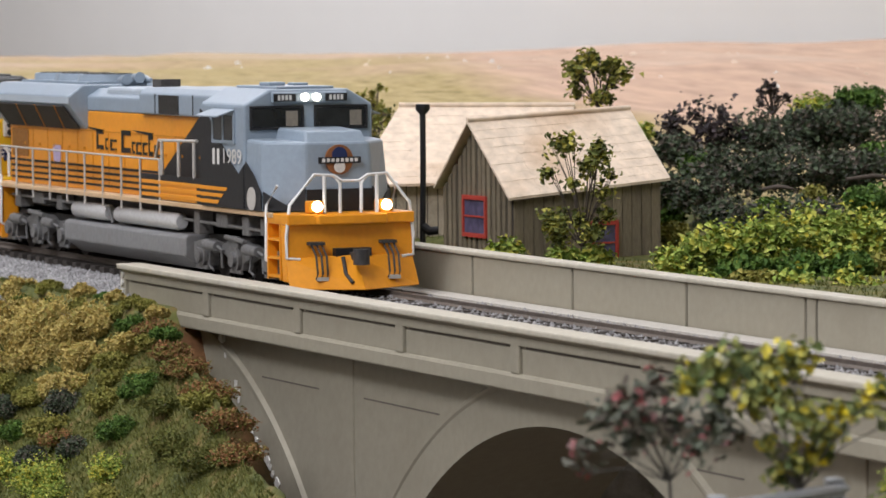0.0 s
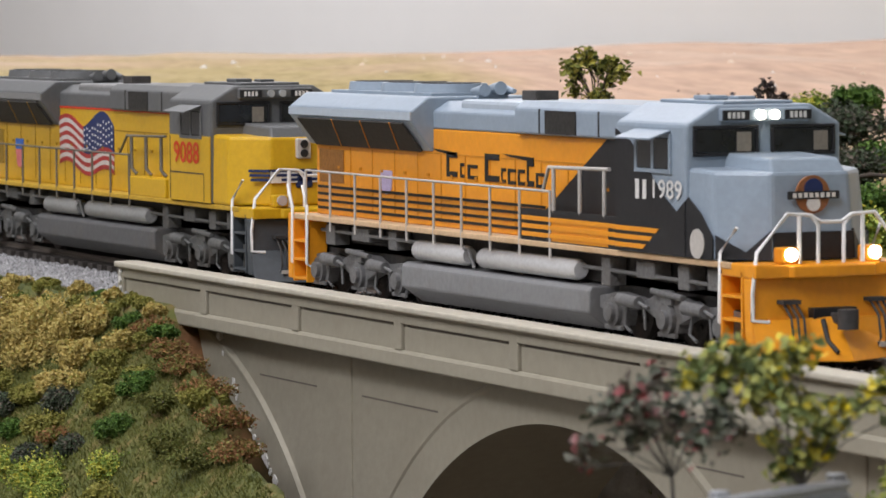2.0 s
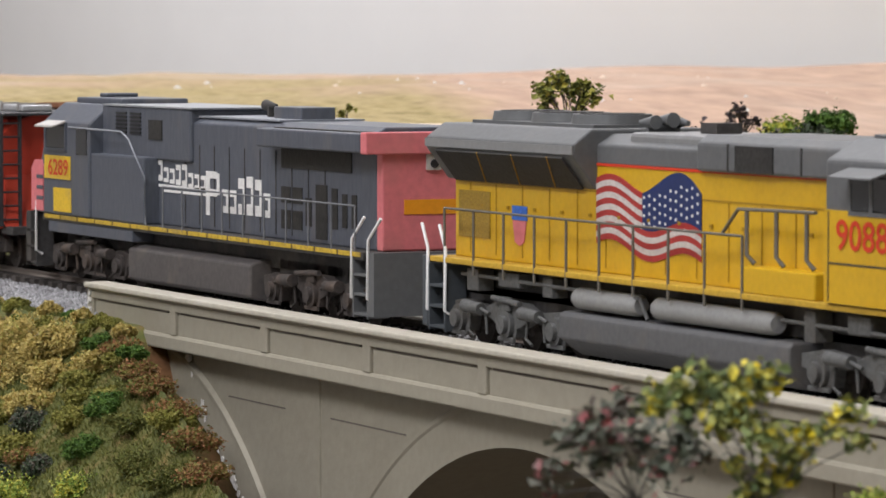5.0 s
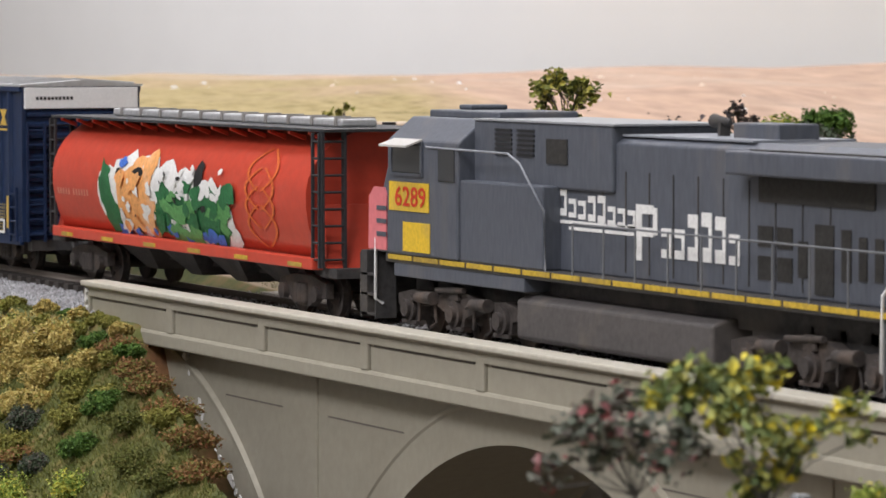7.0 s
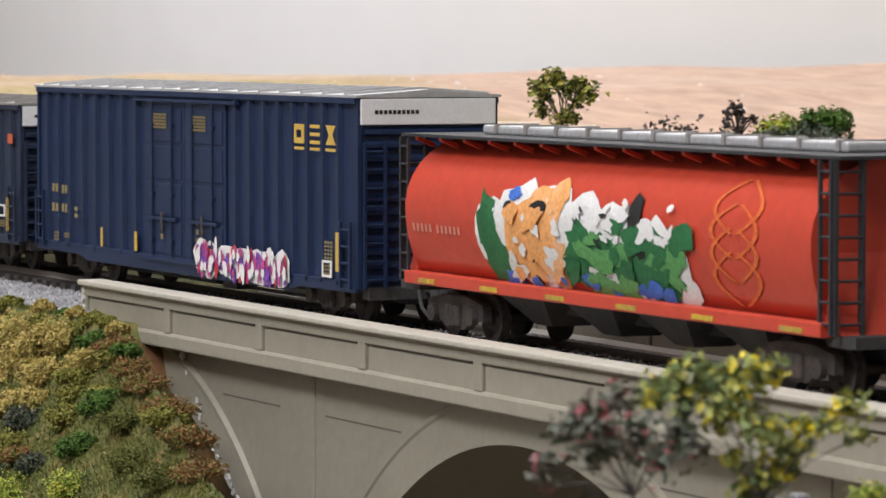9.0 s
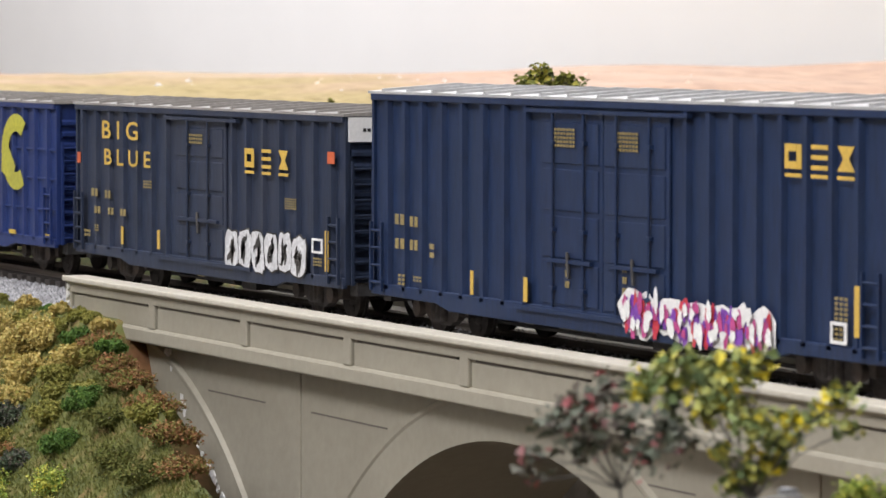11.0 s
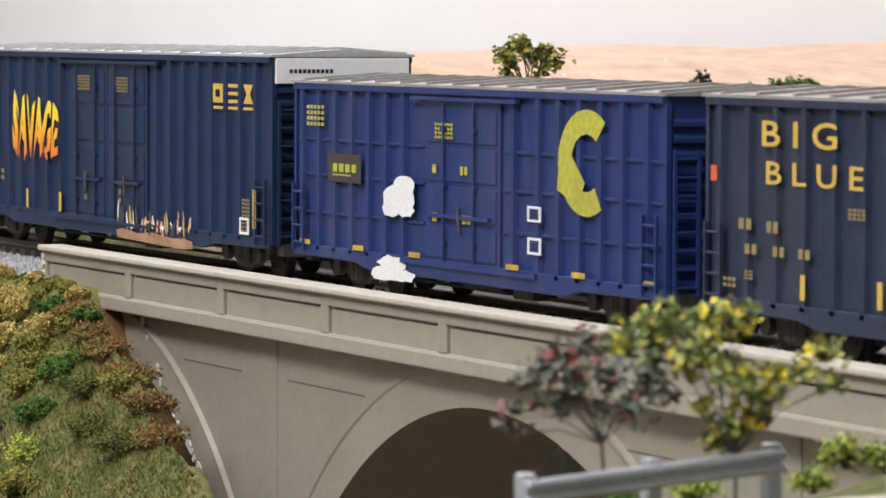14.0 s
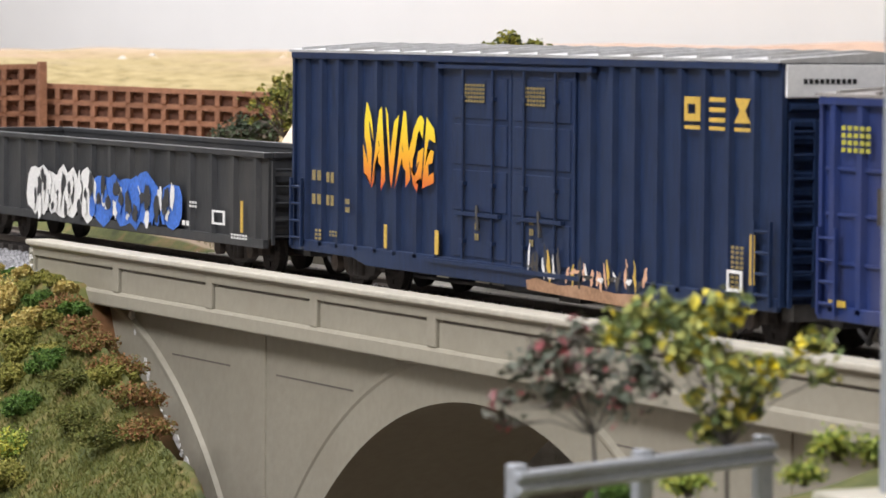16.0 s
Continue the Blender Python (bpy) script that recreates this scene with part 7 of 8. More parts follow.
def roof_courses(parent, eave_a, eave_b, ridge_a, ridge_b, rows, cols, seed):
    """Overlapping roof sheets, a row at a time from the eave up."""
    rng = random.Random(seed)
    ea, eb, ra, rb = [Vector(p) for p in (eave_a, eave_b, ridge_a, ridge_b)]
    up = (eb - ea).cross(ra - ea).normalized()
    if up.z < 0:
        up = -up
    for j in range(rows):
        t0, t1 = max(0, j / rows - 0.02), (j + 1) / rows
        for i in range(cols):
            s0, s1 = i / cols + 0.0004, (i + 1) / cols - 0.0004
            c = [ea.lerp(eb, s0).lerp(ra.lerp(rb, s0), t0), ea.lerp(eb, s1).lerp(ra.lerp(rb, s1), t0), ea.lerp(eb, s1).lerp(ra.lerp(rb, s1), t1), ea.lerp(eb, s0).lerp(ra.lerp(rb, s0), t1)]
            k = rng.uniform(0.0, 0.006)
            lo = [c[0] + up * (k + 0.014), c[1] + up * (k + 0.014), c[2] + up * 0.011, c[3] + up * 0.011]
            part("roof_sheet", Build().loft([tuple(p) for p in c], [tuple(p) for p in lo]), M["shingle"], parent)


def plank_house(label, A, B, C, ra, rb, floor_z, seed, siding):
    """A is the near eave corner, B the far end of the long eave, C the other end of the gable; ra and rb the ridge ends."""
    h = thing("plank_house", label, "house", "houses behind the bridge")
    D = tuple(b + c - a for a, b, c in zip(A, B, C))
    base = [Vector((p[0], p[1], floor_z)) for p in (A, B, D, C)]
    mid = sum(base, Vector()) / 4
    foot = [p.lerp(mid, 0.09) for p in base]
    eave = [Vector((f.x, f.y, p[2] - 0.06)) for f, p in zip(foot, (A, B, D, C))]
    apex_a, apex_b = (foot[0] + foot[3]) / 2, (foot[1] + foot[2]) / 2
    apex_a.z, apex_b.z = ra[2] - 0.12, rb[2] - 0.12
    walls = part("wall", Build().add([tuple(p) for p in foot + eave + [apex_a, apex_b]], [(0, 1, 5, 4), (2, 3, 7, 6), (0, 4, 8, 7, 3), (1, 2, 6, 9, 5), (4, 5, 9, 8), (6, 7, 8, 9)]), M["tie"], h)
    rng = random.Random(seed)
    # upright boards on the long side and the gable
    for p, q, top in ((0, 1, None), (0, 3, apex_a)):
        a, b = foot[p], foot[q]
        n = int((b - a).length / 0.26)
        out = (b - a).cross(Vector((0, 0, 1))).normalized()
        if out.dot(a - mid) < 0:
            out = -out
        for i in range(n):
            gap = 0.003 if top is None else 0.014
            t0, t1 = i / n + gap, (i + 1) / n - gap
            l0, l1 = a.lerp(b, t0), a.lerp(b, t1)
            za, zb = [eave[p].z + (eave[q].z - eave[p].z) * t for t in (t0, t1)]
            if top is not None:
                za, zb = [max(z, 0) + (top.z - eave[p].z) * (1 - abs(2 * t - 1)) for z, t in ((za, t0), (zb, t1))]
            d = rng.uniform(0.03, 0.06)
            part("board", Build().loft([tuple(l0), tuple(l1), (l1.x, l1.y, zb), (l0.x, l0.y, za)], [tuple(l0 + out * d), tuple(l1 + out * d), (l1.x + out.x * d, l1.y + out.y * d, zb), (l0.x + out.x * d, l0.y + out.y * d, za)]), siding, walls)
    roof = part("roof", Build().loft([A, B, rb, ra], [(p[0], p[1], p[2] - 0.05) for p in (A, B, rb, ra)]).loft([C, D, rb, ra], [(p[0], p[1], p[2] - 0.05) for p in (C, D, rb, ra)]), M["shingle"], h)
    roof_courses(roof, A, B, ra, rb, 9, 5, seed)
    roof_courses(roof, C, D, ra, rb, 5, 7, seed + 1)
    rr = [Vector(ra), Vector(rb)]
    part("ridge_cap", Build().tube([tuple(rr[0] + Vector((0, 0, 0.04))), tuple(rr[1] + Vector((0, 0, 0.04)))], 0.07, 6), M["shingle"], roof)

    def opening(p, q, t0, t1, z0, z1, name):
        a, b = foot[p], foot[q]
        out = (b - a).cross(Vector((0, 0, 1))).normalized()
        if out.dot(a - mid) < 0:
            out = -out
        def quad(s0, s1, za, zb, d0, d1):
            c = [a.lerp(b, s0), a.lerp(b, s1)]
            return [(c[k].x + out.x * d, c[k].y + out.y * d, z) for d in (d0, d1) for k, z in ((0, za), (1, za), (1, zb), (0, zb))]
        def slab(s0, s1, za, zb, d0, d1):
            v = quad(s0, s1, za, zb, d0, d1)
            return v[:4], v[4:]
        w = part(name, Build().loft(*slab(t0, t1, z0, z1, 0.0, 0.075)), M["pane"], h)
        e = 0.08 / (b - a).length
        for s0, s1, za, zb in ((t0 - e, t1 + e, z1, z1 + 0.1), (t0 - e, t1 + e, z0 - 0.1, z0), (t0 - e, t0, z0, z1), (t1, t1 + e, z0, z1)):
            part("frame", Build().loft(*slab(s0, s1, za, zb, 0.0, 0.11)), M["red_trim"], w)
        part("glazing_bar", Build().loft(*slab(t0, t1, (z0 + z1) / 2 - 0.02, (z0 + z1) / 2 + 0.02, 0.02, 0.1)), M["red_trim"], w)
    return h, opening


def uwz(u, w, z):
    return (*spot(u, w), z)


house, opening = plank_house("weathered plank house with bleached tan roof and red trim", uwz(95, 1.51, 1.86), uwz(97.2, 5.42, 2.21), uwz(98.7, -0.26, 1.98), uwz(96.85, 0.55, 3.62), uwz(99.05, 4.53, 3.83), 0.25, 3, M["plank"])
opening(0, 3, 0.36, 0.66, 0.95, 1.75, "window")
opening(0, 1, 0.53, 0.68, 0.3, 1.15, "door")
house2, opening2 = plank_house("pale board house with bleached tan roof", uwz(101, -2.3, 1.93), uwz(101.6, 2.6, 1.98), uwz(108.6, -0.6, 1.93), uwz(104.8, -1.15, 3.80), uwz(105.2, 3.4, 3.76), 0.3, 8, M["plank_pale"])

# stovepipe post beside the houses
pipe = thing("stovepipe", "black metal stovepipe with flared cap beside the house", "chimney")
bx, by = spot(93, -0.5)
part("pipe", Build().tube([(bx, by, ground_z(bx, by) - 0.1), (bx - 0.02, by, 1.4), (bx + 0.03, by, 2.6), (bx + 0.03, by, 4.0)], 0.07, 10), M["black"], pipe)
part("cap", Build().tube([(bx + 0.03, by, 3.92), (bx + 0.03, by, 4.02), (bx + 0.03, by, 4.14)], [0.09, 0.17, 0.16], 12), M["black"], pipe)
part("elbow", Build().tube([(bx, by, 1.35), (bx + 0.1, by + 0.12, 1.22), (bx + 0.15, by + 0.3, 1.24)], [0.1, 0.11, 0.1], 10), M["black"], pipe)


# trees and shrubs behind
def far_tree(label, u, w0, w1, z0, z1, kind, seed, count, size=0.16):
    rng = random.Random(seed)
    cs = []
    for k in range(17):
        w, z = rng.uniform(w0, w1), rng.uniform(z0, z1)
        x, y = spot(u + rng.uniform(-0.7, 0.7), w)
        cs.append((x, y, z, (w1 - w0) * rng.uniform(0.10, 0.17)))
    x, y = spot(u, (w0 + w1) / 2)
    return tree("tree", label, (x, y, ground_z(x, y)), cs, kind, count, size, seed, M["bark"], 0.07)


far_tree("spindly leafy tree growing in front of the plank house", 93, 2.4, 3.9, 0.9, 3.3, "speckle", 5, 1700, 0.14)
far_tree("sparse leafy tree on the sandy hill", 103, 3.25, 4.65, 3.9, 5.15, "speckle", 6, 900, 0.16)
far_tree("small pale green tree behind the houses", 116, -2.4, -1.5, 3.0, 4.15, "olive", 7, 420, 0.16)
far_tree("thin green tree beside the crib wall", 112, -3.0, -1.2, 2.4, 3.5, "speckle", 17, 500, 0.15)
far_tree("bare dark purple shrub on the hill crest", 113, 8.8, 9.6, 3.3, 4.2, "purple", 8, 200, 0.14)
far_tree("dark purple twiggy tree on the slope", 108, 6.0, 8.4, 2.6, 3.75, "purple", 9, 900, 0.17)
BACK = [("dark", 103, 6.2, 1.5, 1.3), ("dark", 104, 7.4, 1.9, 1.3), ("dark", 104, 8.9, 1.9, 1.4), ("dark", 105, 10.4, 1.8, 1.4), ("dark", 108, 8.2, 2.6, 1.3), ("dark", 109, 9.8, 2.7, 1.3), ("dark", 109, 11.2, 2.7, 1.3),
        ("green", 103.5, 5.6, 1.0, 0.8), ("dark", 100, 7.0, 0.9, 1.1), ("dark", 100, 8.6, 0.9, 1.2), ("green", 101, 10.6, 1.3, 0.8), ("olive", 102, 9.3, 1.5, 0.5), ("green", 100.5, 8.0, 1.2, 0.6), ("green", 106, 11.4, 2.2, 0.8), ("lime", 112, 10.2, 3.5, 0.75), ("green", 112, 11.6, 3.5, 0.9), ("dark", 111, 10.9, 3.1, 0.9), ("olive", 99, 5.6, 0.7, 0.6),
        ("green", 106, 6.6, 2.1, 0.7), ("dark", 101.5, 11.5, 1.0, 1.0), ("dark", 106.5, 6.0, 2.4, 0.9),
        ("lime", 91, 5.3, 0.65, 0.75), ("lime", 91, 6.3, 1.05, 0.95), ("lime", 91.5, 7.4, 1.2, 1.05), ("lime", 92, 8.5, 1.25, 1.1), ("lime", 92, 9.6, 1.15, 1.0), ("lime", 90.5, 6.9, 0.6, 0.8), ("lime", 90.5, 8.9, 0.6, 0.8), ("green", 90, 7.9, 0.45, 0.7), ("green", 89.5, 9.0, 0.45, 0.7), ("green", 90, 6.7, 0.4, 0.7), ("lime", 93, 10.5, 0.8, 0.9), ("olive", 90, 10.0, 0.4, 0.7), ("lime", 87.5, 7.6, 0.25, 0.75), ("lime", 87.5, 8.8, 0.25, 0.75), ("lime", 87, 9.8, 0.2, 0.7), ("olive", 88, 6.6, 0.25, 0.6), ("lime", 88.5, 5.6, 0.3, 0.6),
        ("lime", 92.5, 1.35, 0.85, 0.5), ("lime", 93.0, 2.7, 0.75, 0.45), ("lime", 92.8, 3.4, 0.8, 0.4), ("dark", 115, -3.2, 2.2, 1.0), ("olive", 100, 4.6, 0.6, 0.8), ("lime", 112, 5.3, 3.0, 0.5)]
for k, (kind, u, w, z, r) in enumerate(BACK):
    x, y = spot(u, w)
    bush(kind, x, y, r, 100 + k, z=z - (0.1 if kind != "lime" else 0.3), n=int((650 + 900 * r) * (1 if kind != "lime" else 1.6)), size=0.14)
# dark logs and rocks among the shrubs
for k, (u, w, z, l, a) in enumerate(((101, 9.6, 1.25, 1.2, 20), (102, 8.4, 1.7, 0.9, -30), (103, 10.9, 1.9, 1.4, 10), (99, 9.0, 0.95, 0.8, 40))):
    x, y = spot(u, w)
    lg = thing("log", "dark grey fallen log among the shrubs", "log", "logs among the shrubs", (x, y, z), 60 + a)
    part("stem", Build().tube([(-l / 2, 0, 0), (0, 0.05, 0.08), (l / 2, 0, 0.03)], [0.05, 0.06, 0.03], 8), M["bark"], lg)

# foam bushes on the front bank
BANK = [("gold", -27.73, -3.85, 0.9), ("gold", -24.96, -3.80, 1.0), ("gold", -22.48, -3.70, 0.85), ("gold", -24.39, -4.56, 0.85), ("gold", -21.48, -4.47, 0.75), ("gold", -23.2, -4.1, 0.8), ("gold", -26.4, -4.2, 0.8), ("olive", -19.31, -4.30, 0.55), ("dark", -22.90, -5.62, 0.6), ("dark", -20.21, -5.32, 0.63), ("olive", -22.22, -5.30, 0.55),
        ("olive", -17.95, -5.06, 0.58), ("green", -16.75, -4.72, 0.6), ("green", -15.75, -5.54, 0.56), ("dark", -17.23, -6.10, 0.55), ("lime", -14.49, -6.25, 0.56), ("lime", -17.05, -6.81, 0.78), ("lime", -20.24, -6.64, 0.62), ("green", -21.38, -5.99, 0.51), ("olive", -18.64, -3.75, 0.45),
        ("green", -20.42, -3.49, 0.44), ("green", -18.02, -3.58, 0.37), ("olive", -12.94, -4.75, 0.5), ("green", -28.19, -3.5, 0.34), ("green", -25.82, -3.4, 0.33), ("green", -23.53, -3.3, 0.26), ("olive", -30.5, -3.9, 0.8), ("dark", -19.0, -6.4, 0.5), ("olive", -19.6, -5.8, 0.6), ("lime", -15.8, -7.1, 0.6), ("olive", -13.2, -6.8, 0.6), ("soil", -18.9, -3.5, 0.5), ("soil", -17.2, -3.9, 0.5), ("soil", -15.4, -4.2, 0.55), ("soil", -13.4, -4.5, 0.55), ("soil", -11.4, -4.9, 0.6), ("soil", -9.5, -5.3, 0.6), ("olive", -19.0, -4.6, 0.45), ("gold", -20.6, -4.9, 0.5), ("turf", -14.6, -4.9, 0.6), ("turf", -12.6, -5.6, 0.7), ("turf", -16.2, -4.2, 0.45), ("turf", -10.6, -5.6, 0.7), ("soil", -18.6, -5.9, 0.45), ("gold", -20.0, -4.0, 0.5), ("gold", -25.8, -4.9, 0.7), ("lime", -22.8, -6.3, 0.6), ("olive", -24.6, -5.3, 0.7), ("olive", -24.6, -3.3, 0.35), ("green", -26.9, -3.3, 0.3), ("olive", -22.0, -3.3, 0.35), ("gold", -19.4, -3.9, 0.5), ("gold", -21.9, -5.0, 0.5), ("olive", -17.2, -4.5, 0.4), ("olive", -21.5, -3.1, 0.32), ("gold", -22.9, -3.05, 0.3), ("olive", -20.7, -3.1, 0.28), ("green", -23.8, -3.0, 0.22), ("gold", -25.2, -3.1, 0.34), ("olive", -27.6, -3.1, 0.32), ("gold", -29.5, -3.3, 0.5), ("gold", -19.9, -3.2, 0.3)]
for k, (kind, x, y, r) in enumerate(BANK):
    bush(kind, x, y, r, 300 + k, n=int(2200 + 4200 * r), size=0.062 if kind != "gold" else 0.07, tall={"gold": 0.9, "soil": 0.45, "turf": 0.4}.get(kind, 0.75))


# fine turf and grass over the bank and the rear verge
def turf():
    rng = random.Random(77)
    vs, fs = [], []
    for k in range(120000):
        if k < 105000:
            x, y = rng.uniform(-34, -4), rng.uniform(-8.6, -2.95)
            if x > -22.5 + 4.9 * max(0, -y - 3.0) + 1.5:
                continue
        else:
            x, y = rng.uniform(-34, 14), rng.uniform(3.1, 9)
        z = ground_z(x, y)
        h, a = rng.uniform(0.03, 0.11), rng.uniform(0, 6.28)
        s = 0.018
        q = len(vs)
        vs += [(x - s * math.cos(a), y - s * math.sin(a), z - 0.02), (x + s * math.cos(a), y + s * math.sin(a), z - 0.02), (x + rng.uniform(-0.08, 0.08), y + rng.uniform(-0.08, 0.08), z + h)]
        fs.append((q, q + 1, q + 2))
    tagged(raw("grass", vs, fs, LEAF["turf"]), "fine green and brown model grass", "grass", kind="stuff")


turf()


# stones and white chips on the sandy hill
def chips():
    rng = random.Random(31)
    for k in range(46):
        u, w = rng.uniform(118, 178), rng.uniform(-12, 17)
        x, y = spot(u, w)
        s = rng.choice((0.05, 0.07, 0.09, 0.16)) * u / 140
        c = thing("stone_chip", "small white stone chip on the sandy hill", "stone", "stone chips on the hill", (x, y, ground_z(x, y)))
        v = [(rng.uniform(0.6, 1) * s, 0, 0), (-rng.uniform(0.6, 1) * s, 0, 0), (0, rng.uniform(0.6, 1.2) * s, 0), (0, -rng.uniform(0.6, 1.2) * s, 0), (0, 0, s * 0.7), (0, 0, -s * 0.5)]
        part("stone", Build().add(v, [(0, 2, 4), (2, 1, 4), (1, 3, 4), (3, 0, 4), (2, 0, 5), (1, 2, 5), (3, 1, 5), (0, 3, 5)]), M["plaster"] if k % 4 else M["shingle"], c)


chips()


# brown crib retaining wall on the hillside
def crib_wall(p0, p1, z_top0, z_top1, rows, pitch, label):
    g = thing("crib_wall", label, "retaining wall", "retaining walls on the hill")
    a, b = Vector((*p0, 0)), Vector((*p1, 0))
    d = (b - a).normalized()
    out = Vector((d.y, -d.x, 0))
    n = max(1, int((b - a).length / pitch))
    h = 0.46
    def slab(s0, s1, z0a, z0b, z1a, z1b, d0, d1):
        q = [a + d * s0, a + d * s1]
        lo = [tuple(q[0] + out * d0 + Vector((0, 0, z0a))), tuple(q[1] + out * d0 + Vector((0, 0, z0b))), tuple(q[1] + out * d0 + Vector((0, 0, z1b))), tuple(q[0] + out * d0 + Vector((0, 0, z1a)))]
        hi = [tuple(q[0] + out * d1 + Vector((0, 0, z0a))), tuple(q[1] + out * d1 + Vector((0, 0, z0b))), tuple(q[1] + out * d1 + Vector((0, 0, z1b))), tuple(q[0] + out * d1 + Vector((0, 0, z1a)))]
        return Build().loft(lo, hi)
    L = (b - a).length
    bot0, bot1 = z_top0 - rows * h - 0.6, z_top1 - rows * h - 0.6
    # darker sheet paints the shade seen inside the lattice openings
    part("backing", slab(0, L, bot0, bot1, z_top0 - 0.05, z_top1 - 0.05, -0.5, -0.2), M["crib_shade"], g)
    for r in range(rows + 1):
        za, zb = z_top0 - r * h, z_top1 - r * h
        part("stretcher", slab(0, L, za - 0.15, zb - 0.15, za, zb, -0.22, 0.0), M["crib"], g)
    part("footing", slab(0, L, bot0, bot1, z_top0 - rows * h - 0.15, z_top1 - rows * h - 0.15, -0.22, 0.0), M["crib"], g)
    for i in range(n + 1):
        s = i * (L - 0.14) / n
        t = s / L
        zt = z_top0 + (z_top1 - z_top0) * t
        for r in range(rows):
            part("header", slab(s, s + 0.14, zt - (r + 1) * h, zt - (r + 1) * h, zt - r * h - 0.15, zt - r * h - 0.15, -0.25, 0.05), M["crib"], g)
    return g


M["crib"] = mat("brown_cast_cribbing", (0.27, 0.13, 0.075), 0.85, 0, 3, 0.2, 0.3, (0.18, 0.085, 0.05), 0.5, random=0.2)
# crib brown at half value: recess shade put into the colour
M["crib_shade"] = mat("shaded_crib_recess_brown", (0.14, 0.065, 0.04), 0.9, 0, 3, 0.2, 0.3)


def spot16(u, w):
    return 63.4 - 0.902 * u + 0.4315 * w, -33.9 + 0.4315 * u + 0.902 * w


crib_wall(spot16(119, -11.9), spot16(117, -4.9), 3.62, 3.42, 3, 0.52, "brown latticed crib retaining wall below the grassy hill")
crib_wall(spot16(118, -17.0), spot16(119.4, -11.85), 4.05, 4.18, 4, 0.52, "taller brown latticed crib retaining wall on the hill")
px, py_ = spot16(118.6, -11.75)
post = thing("wall_post", "square brown post between two crib walls", "post", "", (px, py_, 0))
part("shaft", Build().box(-0.12, 0.12, -0.12, 0.12, 1.0, 4.25), M["crib"], post, bevel=0.02)


# foreground trees, guard rail and pole
def near(u, w, z):
    x, y = spot16(u, w)
    return (x, y, z)


rng = random.Random(40)
cs = [near(46 + rng.uniform(-0.3, 0.3), w, z) + (r,) for w, z, r in ((0.75, 1.15, 0.2), (0.95, 1.5, 0.22), (1.2, 1.7, 0.24), (1.45, 1.45, 0.24), (1.55, 1.85, 0.2), (1.8, 1.5, 0.26), (2.0, 1.2, 0.24), (2.2, 1.5, 0.24), (0.68, 0.85, 0.1), (2.45, 1.3, 0.2), (1.3, 1.25, 0.2))]
x, y, _ = near(46, 1.85, 0)
tree("tree", "sparse grey-green model tree with red buds on a thin trunk", (x, y, ground_z(x, y)), cs, "redtree", 520, 0.15, 41, M["bark_grey"], 0.035)
cs = [near(46.5 + rng.uniform(-0.3, 0.3), w, z) + (r,) for w, z, r in ((2.0, 1.85, 0.2), (2.3, 2.0, 0.26), (2.6, 2.1, 0.26), (2.9, 2.05, 0.26), (3.2, 2.1, 0.22), (3.35, 2.2, 0.12), (2.75, 1.75, 0.26), (3.05, 1.65, 0.2), (3.3, 1.5, 0.24), (3.6, 1.25, 0.22), (3.75, 1.55, 0.12), (3.2, 0.9, 0.18), (3.45, 0.95, 0.16), (3.1, 0.7, 0.14), (4.25, 1.75, 0.2), (4.1, 1.5, 0.14), (4.45, 1.4, 0.12), (2.9, 1.15, 0.12))]
x, y, _ = near(46.5, 3.3, 0)
tree("tree", "sparse model tree with green leaves and yellow flowers", (x, y, ground_z(x, y)), cs, "yellowtree", 1150, 0.15, 42, M["bark_grey"], 0.035)

M["galv"] = mat("dull_galvanised_steel", (0.42, 0.44, 0.47), 0.5, 0.5, 3, 0.1, 0.05, (0.33, 0.34, 0.36), 0.5)
guard = thing("guard_rail", "grey metal guard rail with three posts", "guard rail")
a, b = Vector(near(43.5, 0.80, 0.46)), Vector(near(47.0, 3.86, 0.46))
d = (b - a).normalized()
out = Vector((d.y, -d.x, 0))
if out.dot(Vector((63 - a.x, -34 - a.y, 0))) < 0:
    out = -out
prof = [(0, 0.14), (0.07, 0.12), (0.09, 0.06), (0.02, 0.02), (0.02, -0.02), (0.09, -0.06), (0.07, -0.12), (0, -0.14), (-0.03, -0.14), (-0.03, 0.14)]
part("beam", Build().loft([tuple(a + out * p + Vector((0, 0, z))) for p, z in prof], [tuple(b + out * p + Vector((0, 0, z))) for p, z in prof]), M["galv"], guard, bevel=0.015)
for t in (0.03, 0.5, 0.985):
    p = a.lerp(b, t) - out * 0.1
    part("post", Build().box(p.x - 0.1, p.x + 0.1, p.y - 0.1, p.y + 0.1, ground_z(p.x, p.y) - 0.2, 0.66), M["galv"], guard, bevel=0.03)

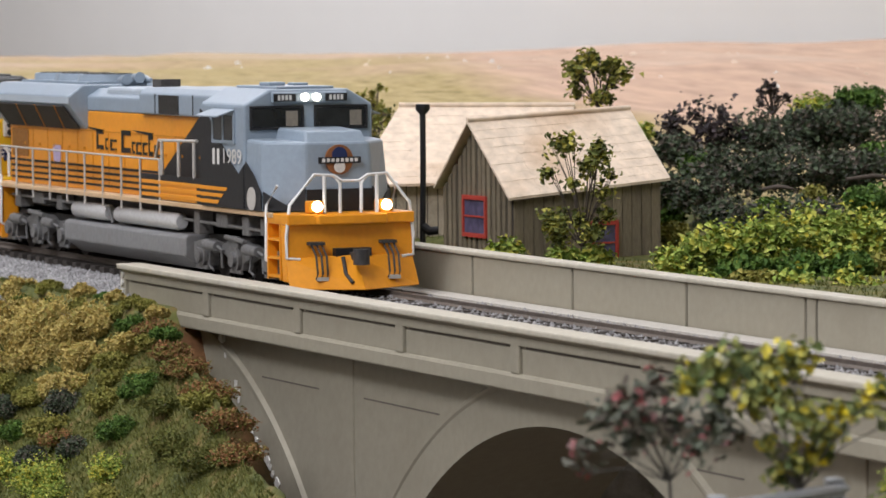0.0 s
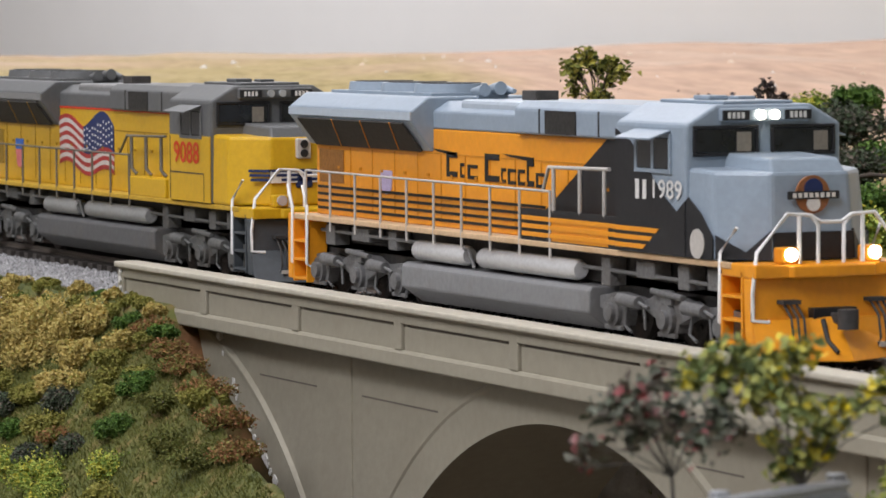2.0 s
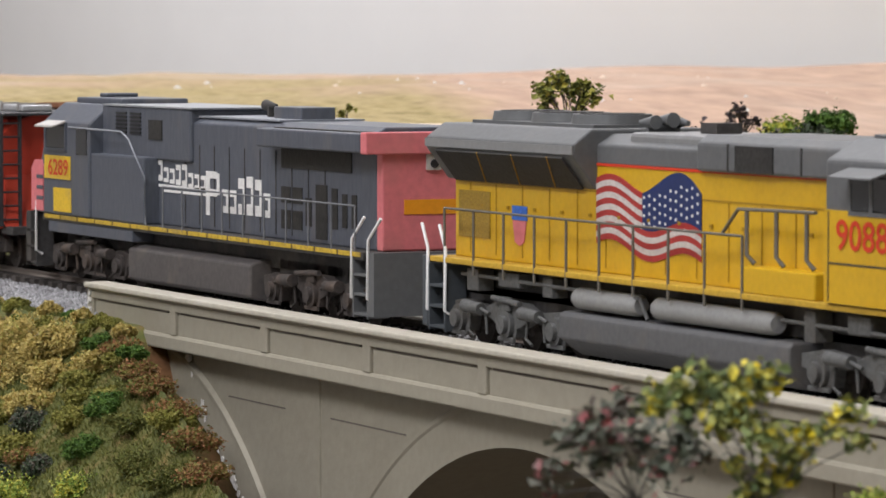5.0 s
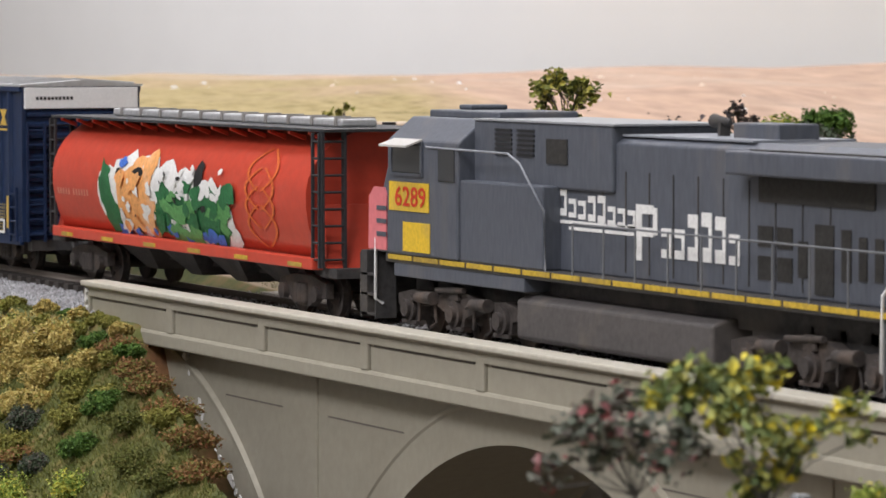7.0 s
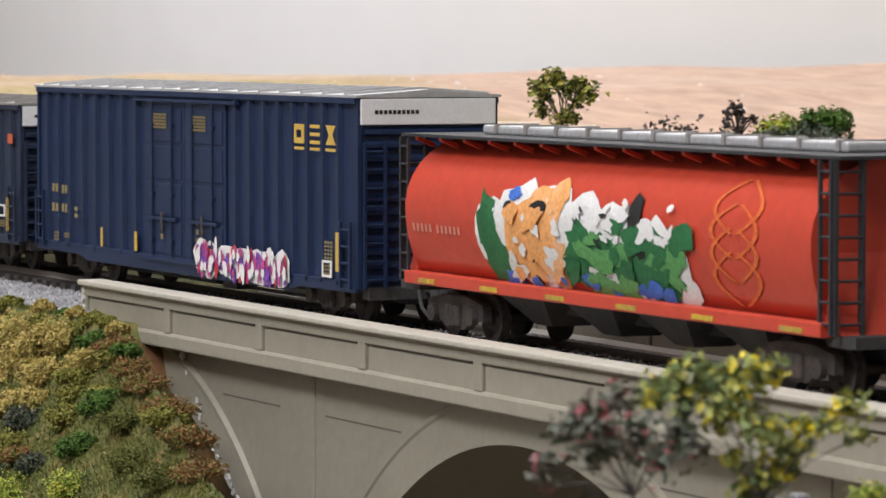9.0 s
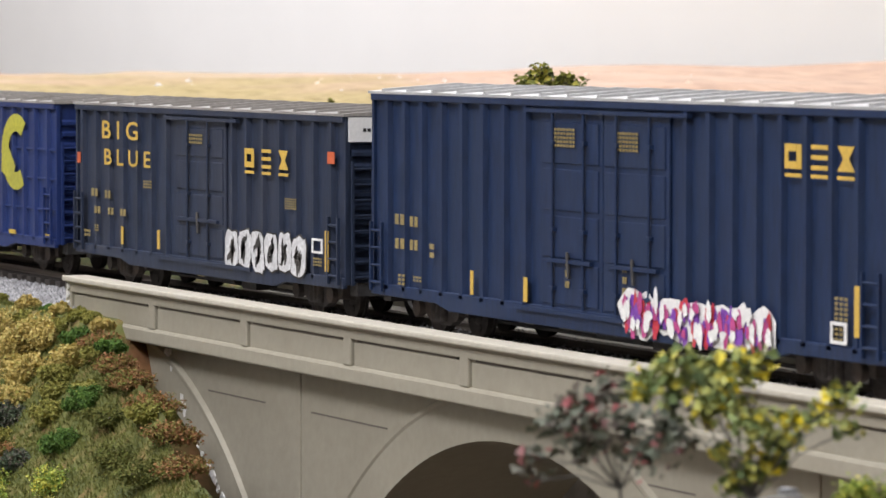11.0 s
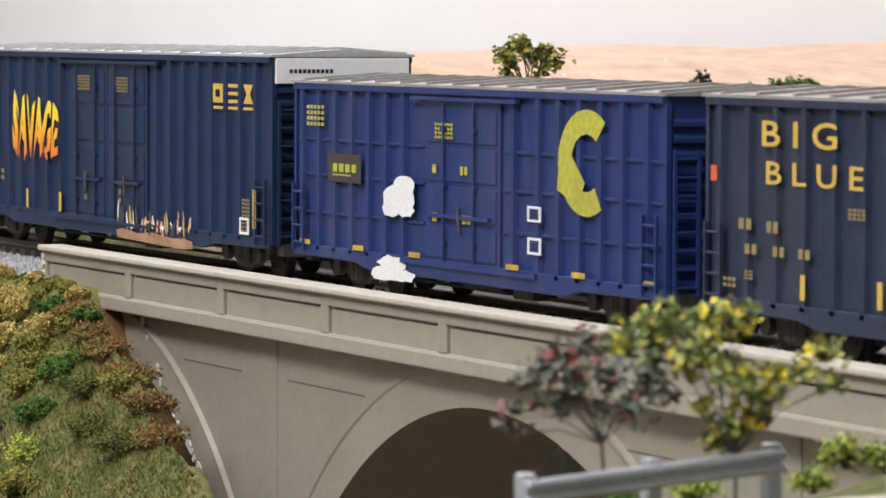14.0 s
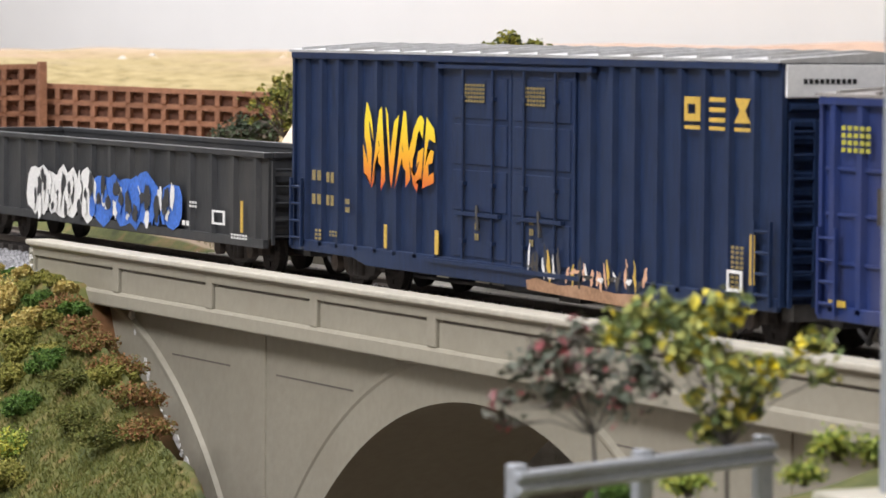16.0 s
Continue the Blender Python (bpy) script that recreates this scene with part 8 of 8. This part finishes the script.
x, y, _ = near(46, 5.16, 0)
pole = thing("metal_pole", "tall plain grey metal pole on a pale slab", "pole", "", (x, y, 0))
part("shaft", Build().tube([(0, 0, 0.1), (0, 0, 7.5)], 0.175, 20), M["galv"], pole)
part("base_slab", Build().box(-0.5, 1.5, -0.8, 1.2, -1.6, 0.12), M["concrete_cap"], pole, bevel=0.04)
for k, (kind, u, w, r, z) in enumerate((("lime", 50, 4.9, 0.42, 0.15), ("lime", 49, 4.4, 0.3, -0.05), ("lime", 50, 5.4, 0.35, 0.1), ("green", 48, 2.1, 0.35, -0.25), ("lime", 49, 3.0, 0.35, -0.2))):
    x, y, _ = near(u, w, 0)
    bush(kind, x, y, r, 500 + k, z=z, n=900, size=0.06)

# dark parked car, only its roof in view
M["car"] = mat("dark_grey_car_paint", (0.05, 0.052, 0.055), 0.3, 0, 2, 0.1, 0)
x, y, _ = near(44.5, -0.05, 0)
car = thing("parked_car", "dark grey parked car below the bridge", "car", "", (x, y, -1.45), 150)
part("body", Build().along_y([(-2.2, 0.25), (-2.25, 0.6), (-2.1, 0.85), (-1.2, 0.92), (1.2, 0.92), (2.1, 0.8), (2.25, 0.55), (2.2, 0.25)], -0.85, 0.85), M["car"], car, bevel=0.12)
part("cabin", Build().loft([(-1.5, -0.78, 0.9), (1.0, -0.78, 0.9), (1.0, 0.78, 0.9), (-1.5, 0.78, 0.9)], [(-0.9, -0.62, 1.5), (0.4, -0.62, 1.5), (0.4, 0.62, 1.5), (-0.9, 0.62, 1.5)]), M["car"], car, bevel=0.12)
for xx in (-1.35, 1.35):
    for s in (-1, 1):
        part("wheel", Build().tube([(xx, s * 0.68, 0.3), (xx, s * 0.88, 0.3)], 0.3, 18), M["black"], car)


# ---- what moves: the train rolls forward at an even pace, its wheels turning ----
def motions():
    for ob, x, rz in TRAIN:
        walk(ob, [(t * 0.5, pose((x + SPEED * (t * 0.5 - 1.5)) * S, 0, 0, 0, 0, rz)) for t in range(33)])

    for ob, x, zc, r in AXLES:
        top = ob.parent.parent
        way = -1 if top is TRAIN[2][0] else 1
        turn = math.degrees(SPEED / r) * way
        walk(ob, [(k / 15, pose(x * S, 0, zc * S, 0, (turn * k / 15) % 360, 0)) for k in range(241)])


motions()
